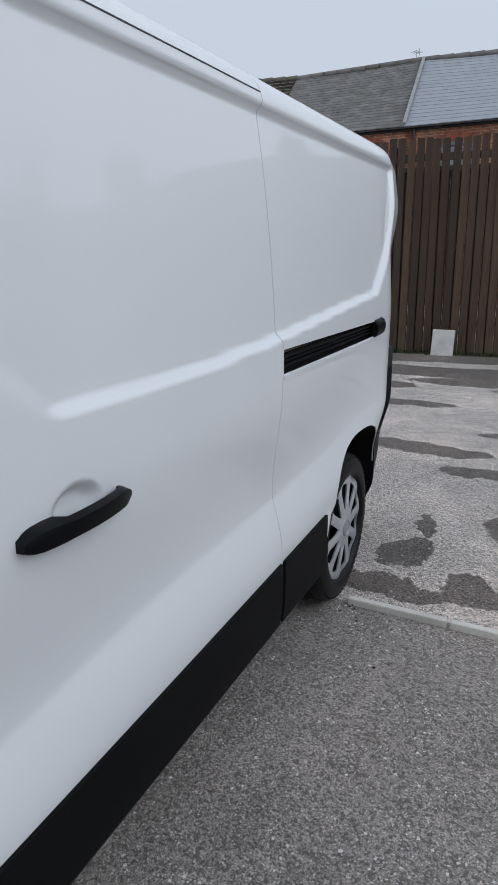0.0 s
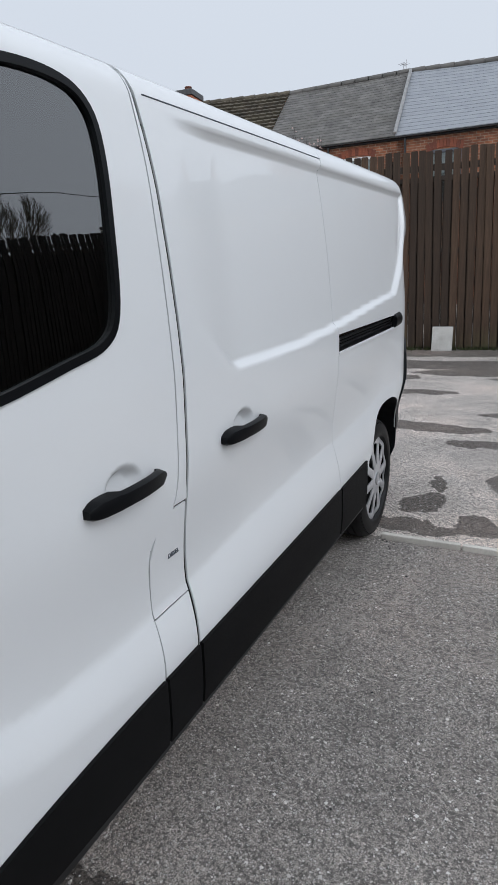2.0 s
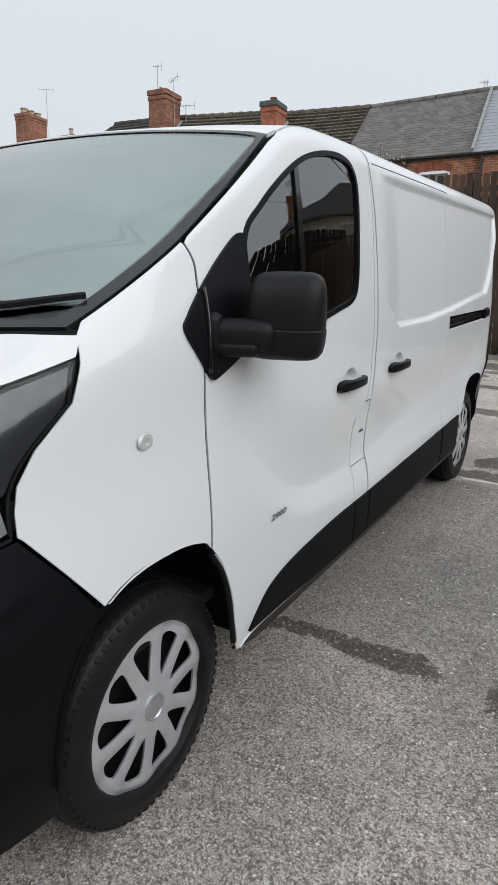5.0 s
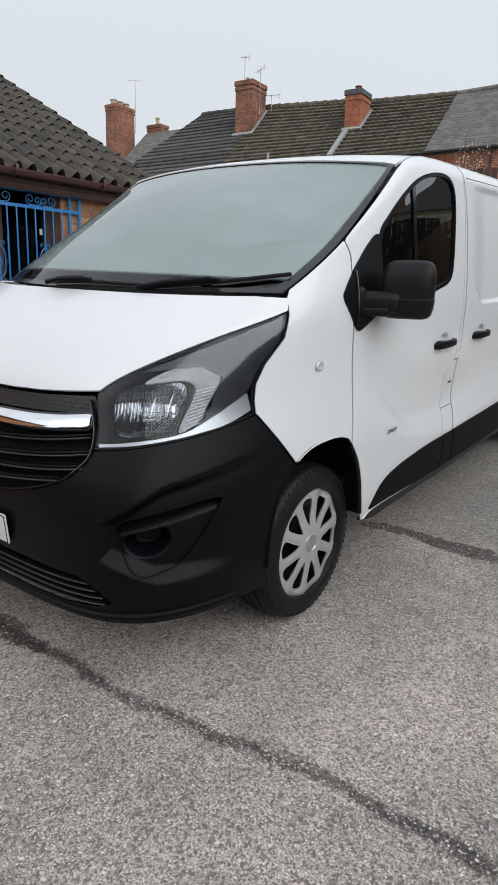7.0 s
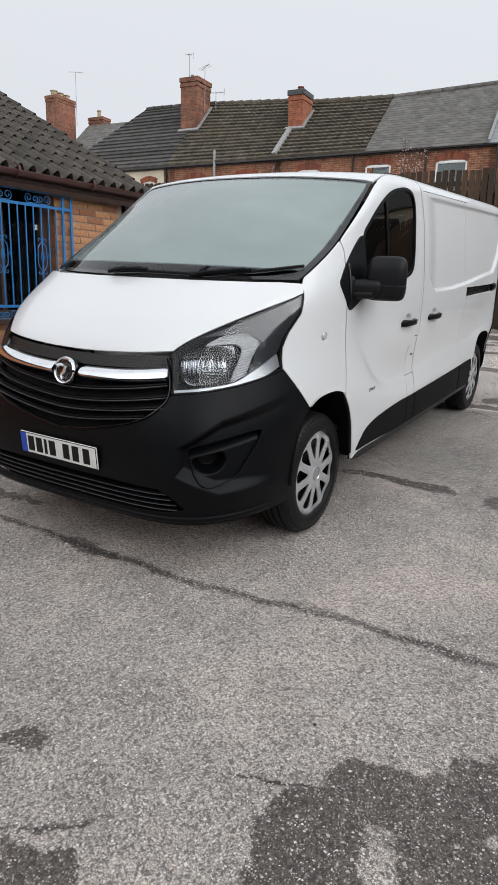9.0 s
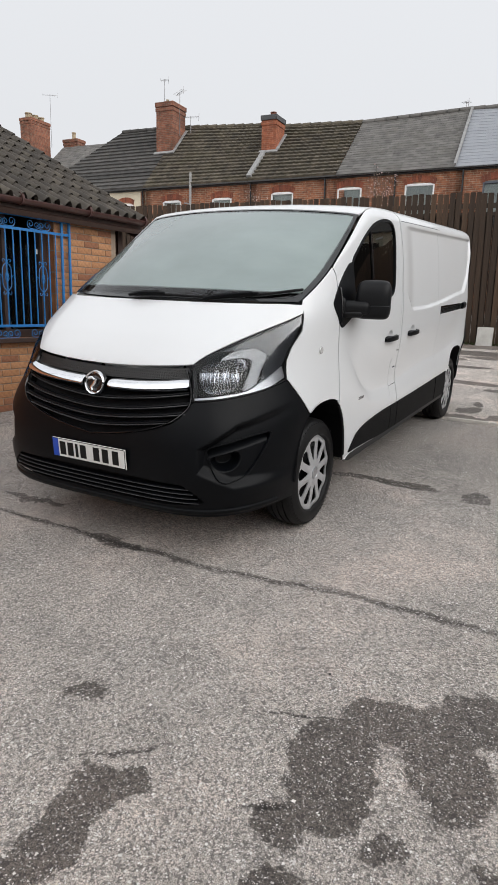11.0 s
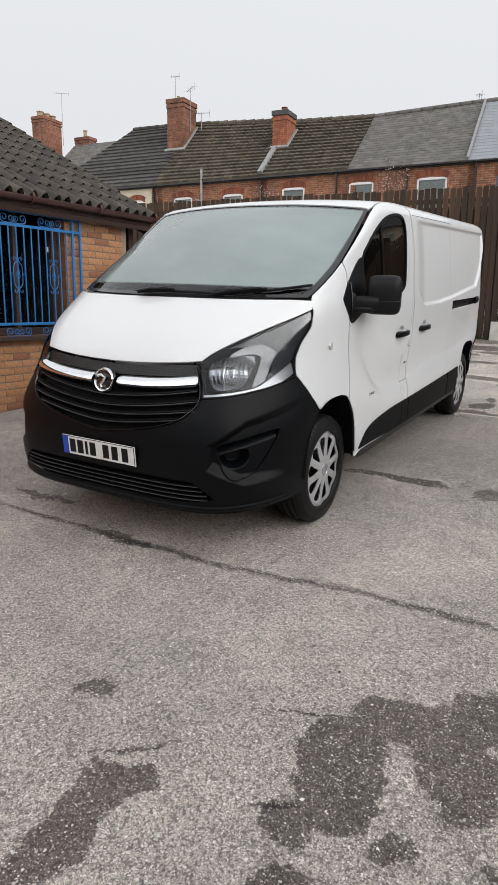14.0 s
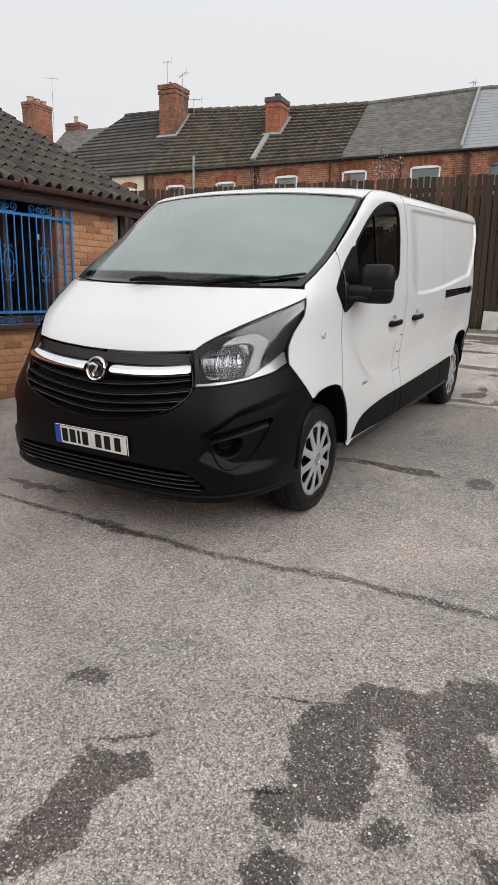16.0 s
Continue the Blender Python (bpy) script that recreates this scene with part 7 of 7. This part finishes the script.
# ---- far side of the yard, seen in the paintwork and the glass ----
def opposite_house():
    h = tagged(new("house"), "cream rendered house with dark hipped roof and brick chimney", "house", "houses across the yard")
    h.matrix_world = pose(13.7, 18.35, 0.0, 0, 0, 139.1)
    part("wall", box((6.3, -3.6, 3.3), (12.4, 7.0, 6.6)), CREAM, h, "cream rendered wall")
    roof = bmesh.new()
    v = [roof.verts.new(q) for q in ((-0.35, 0.35, 6.55), (14, 0.35, 6.55), (14, -7.5, 6.55), (-0.35, -7.5, 6.55), (6.6, -3.6, 9.5), (14, -3.6, 9.5))]
    for f in ((0, 1, 5, 4), (2, 3, 4, 5), (3, 0, 4), (1, 2, 5), (0, 3, 2, 1)):
        roof.faces.new([v[k] for k in f])
    part("roof", roof, DARK_TILE, h, "dark tiled hipped roof")
    part("gutter", box((6.7, 0.38, 6.53), (14.2, 0.12, 0.10)), GLOSS_BLACK, h)
    chimney(h, 0.55, -3.7, 1.25, 1.2, 6.3, 8.85, STACK, 2, "brick chimney stack", None, 0.4)
    chimney(h, 8.0, -4.0, 1.0, 1.0, 8.4, 10.3, STACK, 2, "brick chimney stack", None, 0.4)
    stay = part("aerial", tube([(1.0, -3.0, 8.6), (1.0, -3.0, 9.75)], 0.02, 6), ALU, h, "comb aerial on the chimney")
    for k in range(5):
        part("aerial_arm", tube([(1.0 - 0.35, -3.0 + 0.18 * k - 0.3, 9.7), (1.0 + 0.35, -3.0 + 0.18 * k - 0.3, 9.7)], 0.012, 4), ALU, stay)
    part("aerial_boom", tube([(1.0, -3.4, 9.7), (1.0, -2.5, 9.7)], 0.014, 4), ALU, stay)
    for x in (2.6, 5.4, 8.6):
        w = part("window", box((x, -0.08, 5.6), (1.3, 0.06, 1.2)), HOUSE_GLASS, h)
        part("window_frame", box((x, -0.04, 6.2), (1.4, 0.06, 0.08)), UPVC, w)
    # unseen house, added ahead of the van to close off low sky light
    h2 = tagged(new("house"), "unseen brick house with slate roof and chimneys, added to darken reflections", "house", "houses across the yard")
    h2.matrix_world = pose(5.0, -27.0, 0.0, 0, 0, 176)
    part("wall", box((0, 0, 2.4), (26.0, 7.0, 5.2)), OLD_WALL, h2)
    roof = bmesh.new()
    v = [roof.verts.new(q) for q in ((-13.3, -3.7, 5.0), (13.3, -3.7, 5.0), (13.3, 3.7, 5.0), (-13.3, 3.7, 5.0), (-13.3, 0, 7.6), (13.3, 0, 7.6))]
    for f in ((0, 1, 5, 4), (2, 3, 4, 5), (3, 0, 4), (1, 2, 5), (0, 3, 2, 1)):
        roof.faces.new([v[k] for k in f])
    part("roof", roof, SLATE, h2, "slate roof")
    for x in (-7.0, 0.5, 7.5):
        chimney(h2, x, -0.5, 0.9, 1.0, 6.4, 8.8, STACK, 2, "brick chimney stack")


opposite_house()


def bare_tree(x, y, tall, seed):
    """A leafless winter tree: tapered trunk, limbs and fine twigs."""
    t = tagged(new("tree"), "bare winter tree with a rounded twiggy crown", "tree", "bare trees")
    t.matrix_world = pose(x, y, yard_z(x, y))
    rng = random.Random(seed)
    trunk = bmesh.new()
    tube_into(trunk, [(0, 0, 0), (0.05, 0.02, tall * 0.25), (0.0, 0.08, tall * 0.52)], 0.20, 10, 0.12)
    part("trunk", trunk, BARK, t, smooth=True)
    crown = bmesh.new()

    def grow(p, d, length, r, depth):
        q = p + d * length
        mid = p + d * length * 0.5 + Vector((rng.uniform(-1, 1), rng.uniform(-1, 1), rng.uniform(-1, 1))) * length * 0.06
        tube_into(crown, [p, mid, q], r, 5 if depth < 3 else 3, r * 0.6)
        if depth >= 5:
            return
        for _ in range(4 if depth < 4 else 3):
            nd = (d + Vector((rng.uniform(-1, 1), rng.uniform(-1, 1), rng.uniform(-0.35, 0.75))) * 0.75).normalized()
            grow(q, nd, length * rng.uniform(0.68, 0.86), r * 0.66, depth + 1)

    for k in range(6):
        a = k * 1.047 + rng.uniform(-.3, .3)
        grow(Vector((0, 0.05, tall * rng.uniform(0.42, 0.52))), Vector((math.cos(a) * 0.8, math.sin(a) * 0.8, 0.7)).normalized(), tall * 0.115, 0.070, 1)
    part("crown", crown, BARK, t, "crown of bare twigs")
    return t


bare_tree(23.0, 19.6, 12.0, 3)
bare_tree(26.0, 4.0, 7.5, 9)
bare_tree(-6.0, -16.0, 7.0, 5)

for off in (0.0, 0.16):
    way = rounded([(-16.0, -10.2 + off, 9.7), (-8.0, -4.1 + off, 9.2), (-2.3, 0.3 + off, 9.0), (0.75, 2.6 + off, 8.95), (3.8, 5.0 + off, 8.9), (6.8, 8.0 + off, 8.85), (9.0, 13.0 + off, 8.95), (10.0, 25.4 + off, 9.9)], 6)
    line = tube(way, 0.026, 5)
    tagged(part("overhead_cable", line, RUBBER), "thin black overhead cable high above the yard", "cable", "overhead cables")
cable = tube([(24.0, 3.0, 9.2), (19.0, 8.4, 8.05), (15.3, 13.2, 7.5), (13.7, 15.2, 7.35), (12.4, 18.8, 7.3)], 0.014, 5)
tagged(part("overhead_cable", cable, RUBBER), "thin black overhead cable running to the cream house", "cable", "overhead cables")


def blossom_bush(x, y, z, seed):
    """A thin budding bush that shows over the fence."""
    t = tagged(new("bush"), "thin budding bush with pale pink blossom behind the fence", "bush", "budding bushes")
    t.matrix_world = pose(x, y, yard_z(x, y))
    rng = random.Random(seed)
    twigs, buds = bmesh.new(), bmesh.new()
    base = yard_z(x, y)
    for _ in range(26):
        a, sp = rng.uniform(0, 6.3), rng.uniform(0.05, 0.55)
        top = Vector((math.cos(a) * sp, math.sin(a) * sp * 0.5, z - base - rng.uniform(0, 0.5) - sp * 0.35))
        mid = Vector((top.x * 0.45, top.y * 0.45, top.z * 0.62))
        tube_into(twigs, [(0, 0, 0), mid, top], 0.012, 4, 0.003)
        for _ in range(7):
            f = rng.uniform(0.0, 0.6)
            p = top.lerp(mid, f) + Vector((rng.uniform(-.08, .08), rng.uniform(-.08, .08), rng.uniform(-.06, .06)))
            r = rng.uniform(0.008, 0.018)
            res = bmesh.ops.create_icosphere(buds, subdivisions=1, radius=r)
            bmesh.ops.translate(buds, vec=p, verts=res["verts"])
    part("twigs", twigs, BARK, t)
    part("blossom", buds, BLOSSOM, t, "pale pink blossom")
    return t


BLOSSOM = speckled("pale_blossom", (0.45, 0.28, 0.26), (0.70, 0.55, 0.50), 0.8, 10, 60, 0.1)


# ---- bricks of the near wall ----
brick_me = {}
for w in (0.215, 0.1025):
    bm = box((0, 0, 0), (0.018, w, 0.065), 0.003, seg=1)
    bmesh.ops.recalc_face_normals(bm, faces=bm.faces)
    me = bpy.data.meshes.new("brick")
    bm.to_mesh(me)
    bm.free()
    me.materials.append(BRICK)
    brick_me[w] = me
bed = bmesh.new()
for y0, y1, z0, z1 in ((1.85, 2.82, 0.0, 2.30), (0.3, 1.85, 0.0, 0.88)):
    box_into(bed, (BX + 0.003, (y0 + y1) / 2, (z0 + z1) / 2), (0.006, y1 - y0, z1 - z0))
part("mortar", bed, MORTAR, front_wall, "pale mortar bed")
rng = random.Random(2)
for row in range(31):
    z = 0.035 + row * 0.075
    y = 0.30 + (0.1125 if row % 2 else 0.0)
    if z > 0.86:
        y = 1.852
        if row % 2:
            ob = finish("brick", brick_me[0.1025], None, front_wall)
            ob.matrix_basis = pose(BX + 0.004, y + 0.051, z)
            y += 0.1125
    while y + 0.1025 < 2.82:
        w = 0.215 if y + 0.215 <= 2.822 else 0.1025
        ob = finish("brick", brick_me[w], None, front_wall)
        ob.matrix_basis = pose(BX + 0.004 + rng.uniform(-.0015, .0015), y + w / 2, z + rng.uniform(-.001, .001))
        y += w + 0.010

blossom_bush(-3.3, 13.2, 5.05, 4)
blossom_bush(-6.9, 13.2, 4.75, 6)
